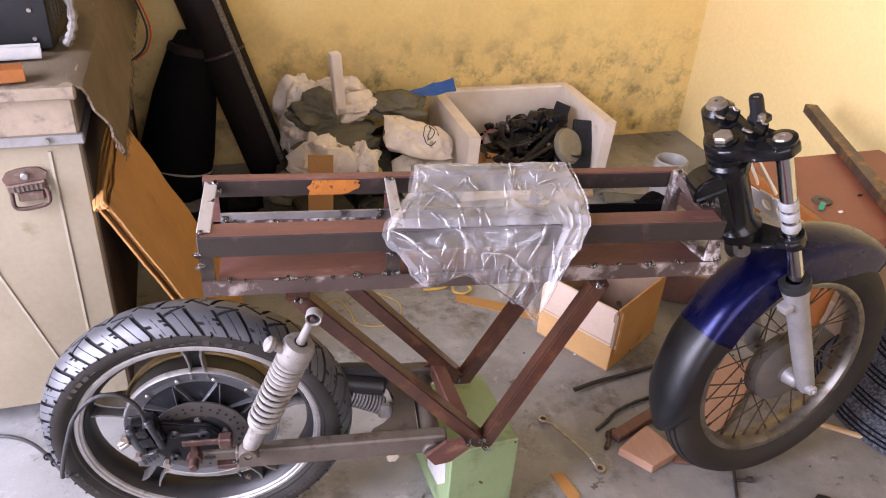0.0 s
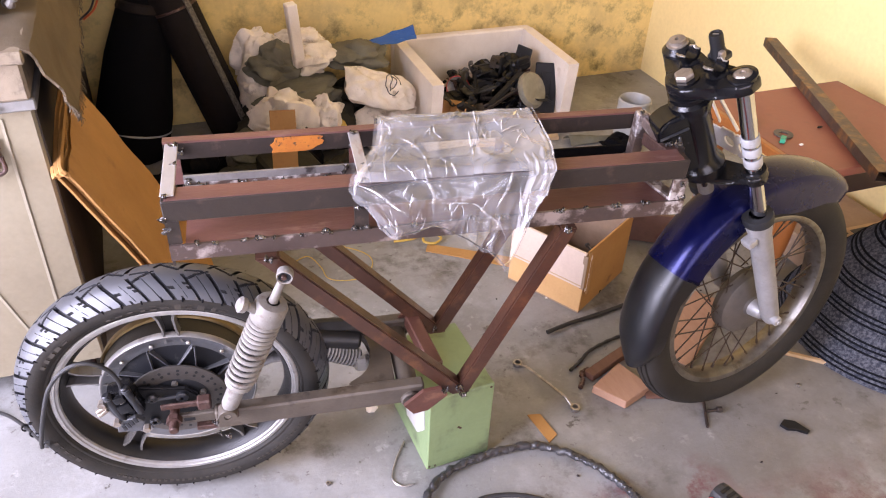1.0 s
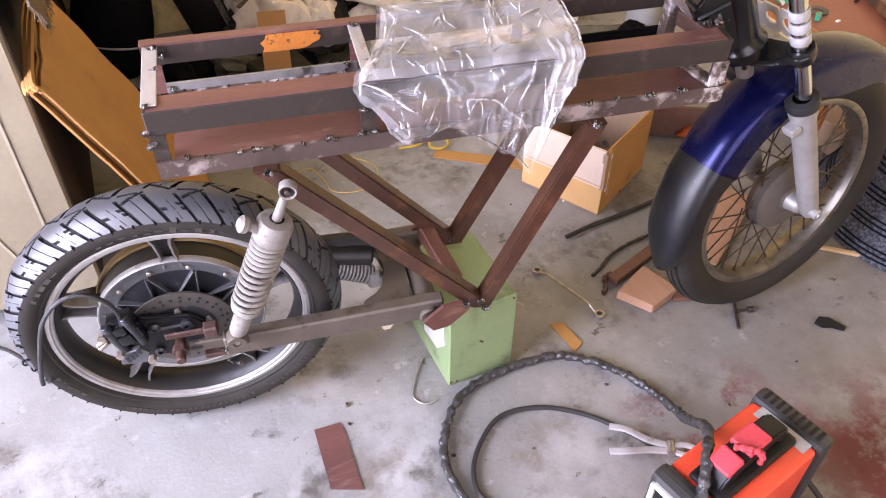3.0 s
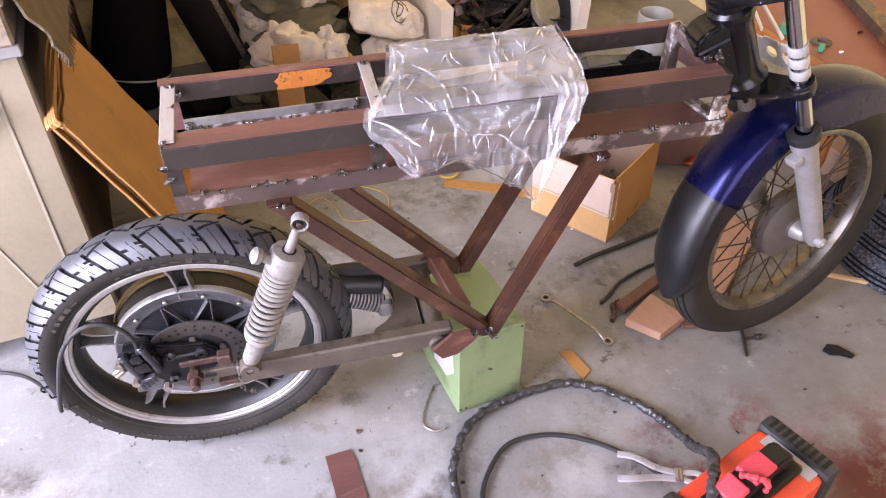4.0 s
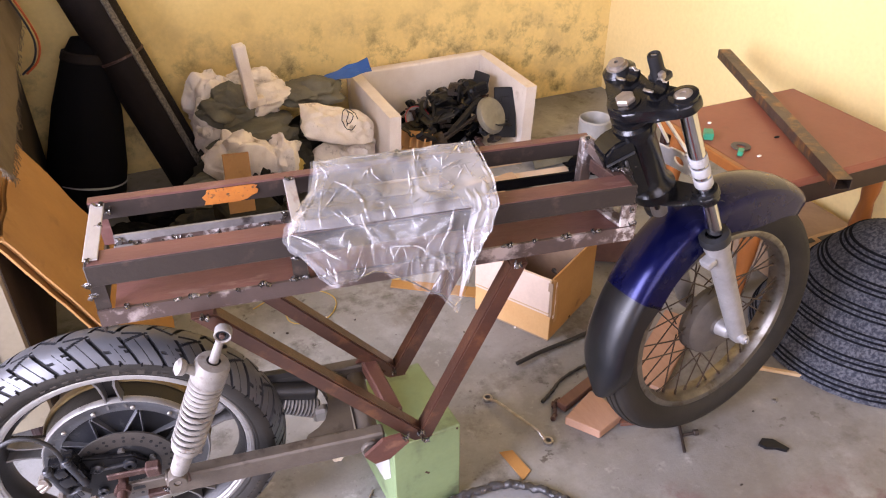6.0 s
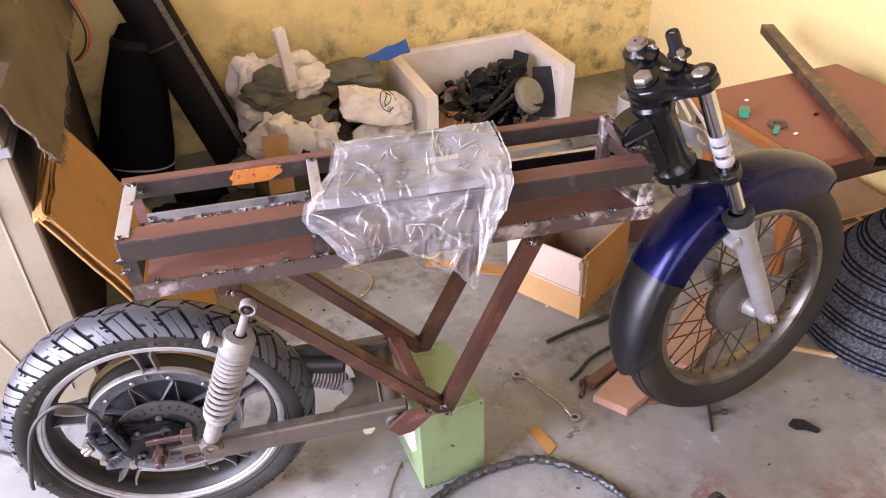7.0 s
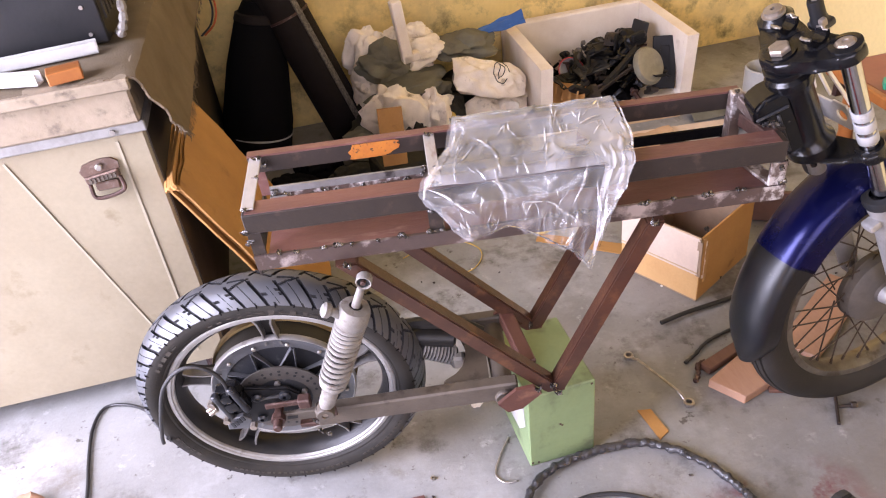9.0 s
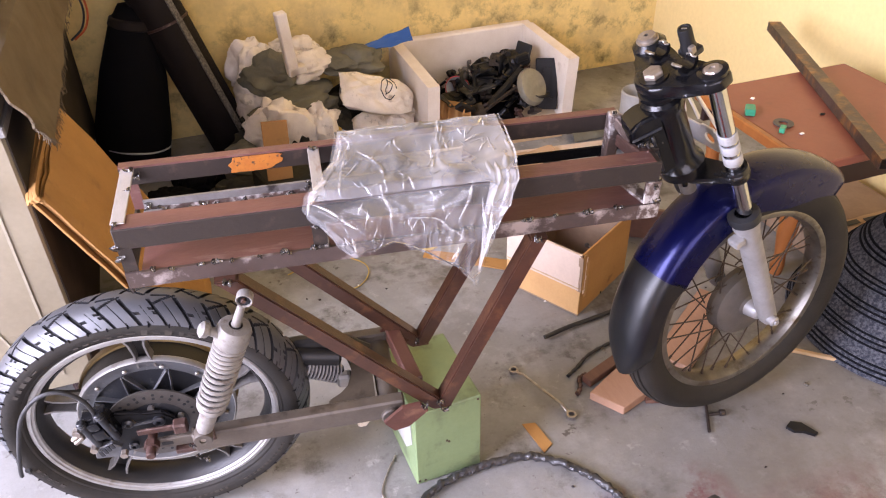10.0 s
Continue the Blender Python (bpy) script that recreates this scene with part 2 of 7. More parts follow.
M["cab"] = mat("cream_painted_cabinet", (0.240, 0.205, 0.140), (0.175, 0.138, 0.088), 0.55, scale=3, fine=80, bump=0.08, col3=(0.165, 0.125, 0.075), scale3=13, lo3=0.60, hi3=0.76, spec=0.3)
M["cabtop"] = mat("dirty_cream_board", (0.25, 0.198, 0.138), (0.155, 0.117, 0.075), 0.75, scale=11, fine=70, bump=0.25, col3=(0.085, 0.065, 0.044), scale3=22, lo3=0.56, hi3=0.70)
# Dark brown side board, darkened further for the shade on that side.
M["cabside"] = mat("shaded_brown_side_board", (0.040, 0.031, 0.023), (0.022, 0.017, 0.013), 0.7, scale=4, fine=90, bump=0.12, spec=0.2)
M["cartonpale"] = mat("pale_faced_carton_board", (0.66, 0.52, 0.41), (0.56, 0.42, 0.32), 0.75, scale=7, fine=120, bump=0.1, col3=(0.44, 0.29, 0.20), scale3=12, lo3=0.62, hi3=0.78)
M["cartonstrip"] = mat("orange_carton_strip", (0.62, 0.37, 0.15), (0.53, 0.29, 0.11), 0.72, scale=6, fine=120, bump=0.1)
M["alu"] = mat("dull_aluminium_trim", (0.26, 0.255, 0.245), (0.17, 0.16, 0.148), 0.5, 0.4, scale=20, fine=120, bump=0.12, col3=(0.16, 0.14, 0.115), scale3=24, lo3=0.6, hi3=0.72)
M["cloth"] = mat("brown_jute_cloth", (0.165, 0.130, 0.090), (0.105, 0.080, 0.052), 0.92, scale=7, fine=200, bump=0.5, spec=0.15)
M["net"] = mat("black_shade_net", (0.003, 0.003, 0.004), (0.006, 0.005, 0.005), 0.9, scale=20, fine=300, bump=0.5, spec=0.08)
M["mesh"] = mat("dark_brown_mesh_roll", (0.010, 0.007, 0.006), (0.018, 0.013, 0.011), 0.7, scale=30, fine=260, bump=0.5, spec=0.15)
M["meshpale"] = mat("pale_mesh_edge", (0.15, 0.13, 0.105), (0.03, 0.025, 0.02), 0.8, scale=150, fine=300, bump=0.6, lo=0.45, hi=0.55)
M["latch"] = mat("bronzed_latch_steel", (0.15, 0.095, 0.072), (0.085, 0.055, 0.044), 0.42, 0.45, scale=30, fine=150, bump=0.2, col3=(0.26, 0.22, 0.20), scale3=40, lo3=0.55, hi3=0.70)
M["sackgrey"] = mat("grey_green_sackcloth", (0.175, 0.163, 0.115), (0.098, 0.090, 0.064), 0.9, scale=13, fine=260, bump=0.6, spec=0.2)
M["sackwhite"] = mat("dirty_white_woven_sack", (0.86, 0.775, 0.66), (0.64, 0.545, 0.43), 0.75, scale=13, fine=220, bump=0.4, col3=(0.24, 0.185, 0.125), scale3=17, lo3=0.60, hi3=0.72, spec=0.25)
M["sackdark"] = mat("dark_olive_cloth", (0.040, 0.037, 0.027), (0.022, 0.020, 0.016), 0.9, scale=12, fine=240, bump=0.5, spec=0.15)
M["bluesheet"] = mat("blue_tarpaulin", (0.02, 0.11, 0.36), (0.015, 0.075, 0.26), 0.5, scale=12, bump=0.1)
M["table"] = mat("red_brown_laminate", (0.25, 0.075, 0.048), (0.20, 0.060, 0.040), 0.45, scale=3, fine=60, bump=0.05, col3=(0.17, 0.06, 0.042), scale3=14, lo3=0.62, hi3=0.78)
# Red-brown fascia taken near black to paint the shadow under the tabletop.
M["tabledark"] = mat("shaded_table_fascia", (0.026, 0.010, 0.008), (0.016, 0.007, 0.006), 0.5, scale=6, bump=0.05)
M["orange_wood"] = mat("varnished_orange_wood", (0.31, 0.105, 0.024), (0.22, 0.07, 0.016), 0.35, scale=8, fine=90, bump=0.06, stretch=(1, 6, 1))
M["bar"] = mat("rusty_square_bar", (0.095, 0.068, 0.055), (0.042, 0.030, 0.025), 0.45, 0.4, scale=9, fine=80, bump=0.25, col3=(0.26, 0.13, 0.045), scale3=20, lo3=0.50, hi3=0.66)
M["wood"] = mat("raw_wood_block", (0.40, 0.23, 0.15), (0.33, 0.18, 0.11), 0.7, scale=8, fine=60, bump=0.12, stretch=(5, 1, 5))
M["wooddark"] = mat("brown_stained_plank", (0.14, 0.065, 0.042), (0.10, 0.046, 0.03), 0.6, scale=8, fine=60, bump=0.12, stretch=(5, 1, 5))
M["straw"] = mat("pale_wood_strip", (0.52, 0.36, 0.20), rough=0.7, scale=20, bump=0.1)
M["red"] = mat("orange_red_enamel", (0.68, 0.062, 0.024), (0.58, 0.05, 0.02), 0.40, scale=6, fine=140, bump=0.05, coat=0.1, col3=(0.45, 0.06, 0.03), scale3=20, lo3=0.66, hi3=0.8)
M["pink"] = mat("pink_strap", (0.52, 0.045, 0.060), (0.38, 0.03, 0.04), 0.65, scale=20, fine=200, bump=0.3)
M["greyp"] = mat("grey_panel_plastic", (0.030, 0.029, 0.028), (0.018, 0.0175, 0.0175), 0.5, scale=12, bump=0.1)
M["cable"] = mat("black_cable_rubber", (0.011, 0.011, 0.0115), (0.024, 0.023, 0.022), 0.5, scale=30, fine=150, bump=0.15)
M["tape"] = mat("dusty_wrapped_cable", (0.022, 0.022, 0.024), (0.055, 0.052, 0.05), 0.30, scale=30, fine=110, bump=0.5)
M["yellow"] = mat("yellow_wire", (0.55, 0.36, 0.06), rough=0.5, scale=30)
M["rug"] = mat("flecked_grey_rug", (0.030, 0.034, 0.046), (0.135, 0.14, 0.155), 0.9, scale=120, fine=300, bump=0.6, lo=0.42, hi=0.62, spec=0.15)
M["rugdark"] = mat("dark_rug_stripe", (0.006, 0.0065, 0.010), rough=0.9, scale=60, fine=300, bump=0.5, spec=0.1)
M["pvc"] = mat("grey_pvc", (0.36, 0.35, 0.32), (0.28, 0.27, 0.24), 0.5, scale=12, bump=0.05)
M["teal"] = mat("green_connector_plastic", (0.02, 0.30, 0.17), rough=0.4, scale=20)
M["redrag"] = mat("orange_rag", (0.52, 0.10, 0.02), rough=0.8, scale=30, bump=0.4)
M["white"] = mat("white_plastic", (0.46, 0.46, 0.445), (0.36, 0.35, 0.33), 0.45, scale=20, bump=0.05)
M["ink"] = mat("black_marker_ink", (0.02, 0.02, 0.025), rough=0.6, bump=0)
M["lightline"] = mat("pale_scratch_line", (0.300, 0.262, 0.190), rough=0.6, scale=30, bump=0.03)
M["orangepatch"] = mat("orange_primer_patch", (0.40, 0.135, 0.018), (0.30, 0.085, 0.014), 0.5, scale=40, fine=160, bump=0.2, col3=(0.07, 0.034, 0.02), scale3=120, lo3=0.56, hi3=0.64)
M["heat"] = mat("heat_tinted_ground_steel", (0.17, 0.125, 0.108), (0.070, 0.044, 0.036), 0.38, 0.5, scale=28, fine=160, bump=0.35, col3=(0.60, 0.56, 0.55), scale3=34, lo3=0.50, hi3=0.60)
M["railpatch"] = mat("scorched_rail_steel", (0.085, 0.056, 0.047), (0.045, 0.034, 0.030), 0.42, 0.3, scale=12, fine=90, bump=0.2, col3=(0.36, 0.30, 0.28), scale3=16, lo3=0.54, hi3=0.66)
M["ribgrey"] = mat("dull_grey_spoke_edge", (0.17, 0.163, 0.155), (0.09, 0.084, 0.078), 0.45, 0.4, scale=24, fine=150, bump=0.15)
M["letter"] = mat("dusty_raised_rubber", (0.052, 0.044, 0.036), (0.030, 0.026, 0.021), 0.7, scale=40, fine=150, bump=0.1, spec=0.2)
M["steelgrey"] = mat("streaked_grey_steel", (0.27, 0.262, 0.258), (0.12, 0.11, 0.105), 0.40, 0.4, scale=18, fine=120, bump=0.25, col3=(0.05, 0.042, 0.04), scale3=26, lo3=0.58, hi3=0.70)
M["nut"] = mat("worn_brown_steel_nut", (0.33, 0.285, 0.24), (0.19, 0.155, 0.125), 0.40, 0.7, scale=40, fine=180, bump=0.35, col3=(0.40, 0.375, 0.345), scale3=30, lo3=0.60, hi3=0.70)
M["mirrorlens"] = mat("pale_headlamp_reflector", (0.24, 0.22, 0.165), (0.14, 0.125, 0.085), 0.35, 0.3, scale=24, bump=0.3)

for _k in ("sackgrey", "sackwhite", "sackdark"):
    add_creases(M[_k], 8, 0.65, 0.020)
add_creases(M["cloth"], 6, 0.4, 0.006)
add_creases(M["tape"], 55, 0.7, 0.004)


def film_material(name, lo, hi, scale, gloss):
    """Clear film: see-through with a haze from lo to hi and a gloss."""
    m = bpy.data.materials.new(name)
    m.use_nodes = True
    n, ln = m.node_tree.nodes, m.node_tree.links
    n.remove(n["Principled BSDF"])
    tc, t = n.new("ShaderNodeTexCoord"), n.new("ShaderNodeTexNoise")
    t.inputs["Scale"].default_value, t.inputs["Detail"].default_value, t.inputs["Distortion"].default_value = scale, 4, 0.8
    ln.new(tc.outputs["Object"], t.inputs["Vector"])
    r = n.new("ShaderNodeMapRange")
    for nm, v in (("From Min", 0.36), ("From Max", 0.74), ("To Min", lo), ("To Max", hi)):
        r.inputs[nm].default_value = v
    ln.new(t.outputs["Fac"], r.inputs["Value"])
    bp = n.new("ShaderNodeBump")
    bp.inputs["Strength"].default_value, bp.inputs["Distance"].default_value = 0.10, 0.006
    ln.new(t.outputs["Fac"], bp.inputs["Height"])
    tr, df, gl = n.new("ShaderNodeBsdfTransparent"), n.new("ShaderNodeBsdfDiffuse"), n.new("ShaderNodeBsdfGlossy")
    tr.inputs["Color"].default_value = (0.98, 0.98, 0.98, 1)
    df.inputs["Color"].default_value = (0.95, 0.95, 0.97, 1)
    gl.inputs["Roughness"].default_value = gloss
    ln.new(bp.outputs["Normal"], gl.inputs["Normal"])
    fr = n.new("ShaderNodeFresnel")
    fr.inputs["IOR"].default_value = 1.45
    ln.new(bp.outputs["Normal"], fr.inputs["Normal"])
    m1, m2 = n.new("ShaderNodeMixShader"), n.new("ShaderNodeMixShader")
    ln.new(r.outputs["Result"], m1.inputs["Fac"])
    ln.new(tr.outputs[0], m1.inputs[1]), ln.new(df.outputs[0], m1.inputs[2])
    ln.new(fr.outputs[0], m2.inputs["Fac"])
    ln.new(m1.outputs[0], m2.inputs[1]), ln.new(gl.outputs[0], m2.inputs[2])
    ln.new(m2.outputs[0], n["Material Output"].inputs["Surface"])
    return m


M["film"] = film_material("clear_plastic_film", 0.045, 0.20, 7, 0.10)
# Whiter films: reflection and fold glints are put in as pale haze.
M["film_sheen"] = film_material("clear_film_sheen", 0.15, 0.38, 8, 0.12)
M["fold_glint"] = film_material("clear_film_glints", 0.06, 0.55, 40, 0.16)

# ---- mesh tools ----
ID = Matrix.Identity(4)


def to_object(name, bm, material, smooth=False):
    me = bpy.data.meshes.new(name)
    bmesh.ops.recalc_face_normals(bm, faces=bm.faces)
    if smooth:
        for f in bm.faces:
            f.smooth = True
        for e in bm.edges:
            if len(e.link_faces) == 2 and e.calc_face_angle(0) > 0.6:
                e.smooth = False
    bm.to_mesh(me)
    bm.free()
    me.materials.append(material)
    return new(name, me)


def part(name, bm, material, parent, label="", smooth=False):
    ob = to_object(name, bm, material, smooth)
    ob.parent = parent
    if label:
        ob["label"] = label
    return ob


def thing(name, label, category, m=ID, group="", kind=""):
    ob = new(name)
    ob.matrix_world = m
    return tagged(ob, label, category, group, kind)


def solid(name, bm, material, label, category, group="", kind="", smooth=False):
    return tagged(to_object(name, bm, material, smooth), label, category, group, kind)


def nb():
    return bmesh.new()


def box(bm, lo, hi, m=ID, bevel=0.0, seg=1):
    c = [(a + b) / 2 for a, b in zip(lo, hi)]
    s = [abs(b - a) for a, b in zip(lo, hi)]
    r = bmesh.ops.create_cube(bm, size=1, matrix=Matrix.LocRotScale(c, None, s))
    vs = r["verts"]
    if bevel:
        es = list({e for v in vs for e in v.link_edges})
        r2 = bmesh.ops.bevel(bm, geom=es, offset=bevel, segments=seg, affect="EDGES", profile=0.6)
        vs = list({v for f in r2["faces"] for v in f.verts} | {v for v in vs if v.is_valid})
    if m is not ID:
        bmesh.ops.transform(bm, matrix=m, verts=vs)
    return vs


def frame_to(a, b, up=(0, 0, 1)):
    """A pose at a whose z axis points to b."""
    z = (Vector(b) - Vector(a)).normalized()
    u = Vector(up)
    if abs(z.dot(u)) > 0.98:
        u = Vector((0, 1, 0))
    x = u.cross(z).normalized()
    y = z.cross(x)
    r = Matrix((x, y, z)).transposed().to_4x4()
    return Matrix.Translation(a) @ r


def bar(bm, a, b, w, h, bevel=0.003, up=(0, 0, 1)):
    """A rectangular bar from a to b; h lies along up."""
    L = (Vector(b) - Vector(a)).length
    return box(bm, (-w / 2, -h / 2, 0), (w / 2, h / 2, L), frame_to(a, b, up), bevel)


def lathe(bm, prof, n=48, m=ID, close=False):
    """Turns a profile of (radius, height) round z."""
    rings = []
    for r, h in prof:
        if r < 1e-6:
            rings.append([bm.verts.new(m @ Vector((0, 0, h)))])
        else:
            rings.append([bm.verts.new(m @ Vector((r * math.cos(2 * math.pi * i / n), r * math.sin(2 * math.pi * i / n), h))) for i in range(n)])
    pairs = list(zip(rings, rings[1:])) + ([(rings[-1], rings[0])] if close else [])
    for p, q in pairs:
        for i in range(n):
            k = (i + 1) % n
            if len(p) == 1 and len(q) == 1:
                continue
            if len(p) == 1:
                bm.faces.new((p[0], q[i], q[k]))
            elif len(q) == 1:
                bm.faces.new((p[i], p[k], q[0]))
            else:
                bm.faces.new((p[i], p[k], q[k], q[i]))


def cyl(bm, a, b, r, r2=None, n=20, bev=0.0):
    r2 = r if r2 is None else r2
    L = (Vector(b) - Vector(a)).length
    bev = min(bev, L / 3)
    if bev:
        pr = [(0, 0), (r - bev, 0), (r, bev), (r2, L - bev), (r2 - bev, L), (0, L)]
    else:
        pr = [(0, 0), (r, 0), (r2, L), (0, L)]
    lathe(bm, pr, n, frame_to(a, b))


def spline(pts, n=8):
    """A smooth line through the points."""
    P = [Vector(p) for p in pts]
    P = [2 * P[0] - P[1]] + P + [2 * P[-1] - P[-2]]
    out = []
    for i in range(1, len(P) - 2):
        a, b, c, d = P[i - 1:i + 3]
        for k in range(n):
            t = k / n
            out.append(0.5 * ((2 * b) + (c - a) * t + (2 * a - 5 * b + 4 * c - d) * t * t + (3 * b - a - 3 * c + d) * t ** 3))
    out.append(P[-2])
    return out


def sweep(bm, pts, r, n=8, wob=0.0, flat=1.0):
    prev, up = None, Vector((0, 0, 1))
    rings = []
    for i, p in enumerate(pts):
        t = (pts[min(i + 1, len(pts) - 1)] - pts[max(i - 1, 0)]).normalized()
        x = up.cross(t)
        if x.length < 1e-3:
            x = Vector((1, 0, 0)).cross(t)
        x.normalize()
        y = t.cross(x).normalized()
        up = y
        rr = r * (1 + wob * (noise.noise(p * 60) + 0.6 * math.sin(i * 2.1)))
        rings.append([bm.verts.new(p + rr * (math.cos(2 * math.pi * k / n) * x + flat * math.sin(2 * math.pi * k / n) * y)) for k in range(n)])
    for a, b in zip(rings, rings[1:]):
        for k in range(n):
            bm.faces.new((a[k], a[(k + 1) % n], b[(k + 1) % n], b[k]))
    bm.faces.new(rings[0][::-1]), bm.faces.new(rings[-1])


def wrapped(bm, pts, r, n=14, amp=0.21):
    """A cable wound with loose tape: a spiral of puckers round it."""
    prev = Vector((0, 0, 1))
    rings = []
    for i, p in enumerate(pts):
        t = (pts[min(i + 1, len(pts) - 1)] - pts[max(i - 1, 0)]).normalized()
        x = prev.cross(t).normalized()
        y = t.cross(x).normalized()
        prev = y
        ring = []
        for k in range(n):
            a = 2 * math.pi * k / n
            d = math.cos(a) * x + math.sin(a) * y
            rr = r * (1 + 0.4 * amp * math.sin(i * 0.95 + a) + amp * 2.4 * noise.noise((p + d * r) * 62))
            ring.append(bm.verts.new(p + rr * d))
        rings.append(ring)
    for a, b in zip(rings, rings[1:]):
        for k in range(n):
            bm.faces.new((a[k], a[(k + 1) % n], b[(k + 1) % n], b[k]))
    bm.faces.new(rings[0][::-1]), bm.faces.new(rings[-1])


def slab(bm, pts, thick, m=ID):
    """A flat plate with the outline pts (x, y), from z 0 to thick."""
    a = [bm.verts.new(m @ Vector((x, y, 0))) for x, y in pts]
    b = [bm.verts.new(m @ Vector((x, y, thick))) for x, y in pts]
    bm.faces.new(a[::-1]), bm.faces.new(b)
    for i in range(len(pts)):
        k = (i + 1) % len(pts)
        bm.faces.new((a[i], a[k], b[k], b[i]))


def sheet(bm, f, nu, nv, thick=0.0):
    """A grid of f(u, v), u and v from 0 to 1, given a thickness."""
    g = [[bm.verts.new(f(i / nu, j / nv)) for j in range(nv + 1)] for i in range(nu + 1)]
    fs = [bm.faces.new((g[i][j], g[i + 1][j], g[i + 1][j + 1], g[i][j + 1])) for i in range(nu) for j in range(nv)]
    if thick:
        bmesh.ops.recalc_face_normals(bm, faces=fs)
        bmesh.ops.solidify(bm, geom=fs, thickness=thick)


@functools.lru_cache(maxsize=None)
def pleat_sites(seed, sizes):
    """Grain of a cloth and the seeds of its facets."""
    g = np.random.RandomState(seed)
    a = g.normal(size=3)
    a /= np.linalg.norm(a)
    along = np.outer(a, a)
    grain = 1.75 * (np.eye(3) - along) + 0.50 * along
    out = []
    for count, gain in sizes:
        for sign in (1, -1):
            site = g.normal(size=(count, 3))
            site *= (g.uniform(0.75, 1.15, count) / np.linalg.norm(site, axis=1))[:, None]
            site = site @ grain
            out.append((sign * gain, site.T, 0.5 * (site ** 2).sum(axis=1)))
    return grain, out


def facets(points, seed, sizes=((20, 0.75), (70, 1.05), (220, 1.1))):
    """Pleats of crumpled cloth: long flat facets that meet in sharp lines."""
    grain, sites = pleat_sites(seed, sizes)
    p = np.array([tuple(v) for v in points]) @ grain
    t = np.zeros(len(p))
    for gain, site, half in sites:
        t += gain * (p @ site - half).max(axis=1)
    return t


def crumple(bm, c, r, seed, amp=0.28, freq=2.2, sub=4, m=ID, floor_z=None):
    """A heap of cloth: broad flat facets that meet in creases, with finer pleats on them."""
    rr = random.Random(seed)
    off = Vector((seed * 7.3, seed * 3.1, seed * 1.7))
    big = sub >= 4
    own = bmesh.new()
    count = 48 if big else 14
    for i in range(count):
        z = 1 - 2 * (i + 0.5) / count
        a = i * 2.39996 + rr.uniform(-0.5, 0.5)
        d = Vector((math.cos(a) * math.sqrt(1 - z * z), math.sin(a) * math.sqrt(1 - z * z), z))
        own.verts.new(d * (rr.uniform(0.93, 1.05) if big else rr.uniform(0.80, 1.16)))
    hull = bmesh.ops.convex_hull(own, input=own.verts)
    loose = [g for g in hull["geom_interior"] if isinstance(g, bmesh.types.BMVert)]
    if loose:
        bmesh.ops.delete(own, geom=loose, context="VERTS")
    if big:
        bmesh.ops.subdivide_edges(own, edges=list(own.edges), cuts=9, use_grid_fill=True)
        bmesh.ops.triangulate(own, faces=list(own.faces))
        bend = Vector((rr.gauss(0, 1), rr.gauss(0, 1), rr.gauss(0, 1)))
        t = facets([v.co + 0.10 * noise.noise_vector(v.co * 1.6 + off) for v in own.verts], seed)
        for v, k in zip(own.verts, t):
            p = v.co.copy()
            k += 0.05 * noise.noise(p * freq + off) + 0.05 * (abs((p.dot(bend) * 0.5) % 1.0 - 0.5) * 4 - 1)
            v.co = p * (1 + k * amp / 0.34)
    else:
        bmesh.ops.subdivide_edges(own, edges=list(own.edges), cuts=1, use_grid_fill=True)
        for v in own.verts:
            v.co *= 1 + amp * 0.4 * noise.noise(v.co * freq * 1.6 + off)
    for v in own.verts:
        v.co = m @ Vector((v.co.x * r[0], v.co.y * r[1], v.co.z * r[2])) + Vector(c)
        if floor_z is not None and v.co.z < floor_z:
            v.co.z = floor_z
    tmp = bpy.data.meshes.new("cloth_tmp")
    own.to_mesh(tmp)
    own.free()
    bm.from_mesh(tmp)
    bpy.data.meshes.remove(tmp)


# ---- room ----
def structure(name, bm, material, label, cat):
    return solid(name, bm, material, label, cat, kind="structure")


b = nb(); box(b, (-2.1, -3.4, -0.12), (2.62, 2.27, 0))
structure("floor", b, M["floor"], "grey concrete floor with dark stains, spilled red paint and a painted-in falloff to the right", "floor")
b = nb(); box(b, (-2.1, 2.07, 0), (2.62, 2.27, 3.0))
structure("wall_north", b, M["wall_mould"], "yellow painted wall with dark mould near the floor", "wall")
b = nb(); box(b, (2.42, -3.4, 0), (2.62, 2.07, 3.0))
structure("wall_east", b, M["wall"], "pale yellow painted plaster wall", "wall")
b = nb()
box(b, (-2.1, -3.2, 0), (-1.9, -1.1, 3.0)); box(b, (-2.1, 0.5, 0), (-1.9, 2.07, 3.0))
box(b, (-2.1, -1.1, 2.45), (-1.9, 0.5, 3.0))
structure("wall_west", b, M["wall"], "yellow painted wall with an open doorway", "wall")
b = nb()
box(b, (-0.9, -3.4, 2.75), (1.3, -3.2, 3.0)); box(b, (1.3, -3.4, 0), (2.42, -3.2, 3.0)); box(b, (-2.1, -3.4, 0), (-0.9, -3.2, 3.0))
structure("wall_south", b, M["wall"], "yellow painted wall with an open shutter doorway", "wall")
b = nb(); box(b, (-2.1, -3.4, 3.0), (2.62, 2.27, 3.15))
structure("ceiling", b, M["ceiling"], "grey plastered ceiling", "ceiling")

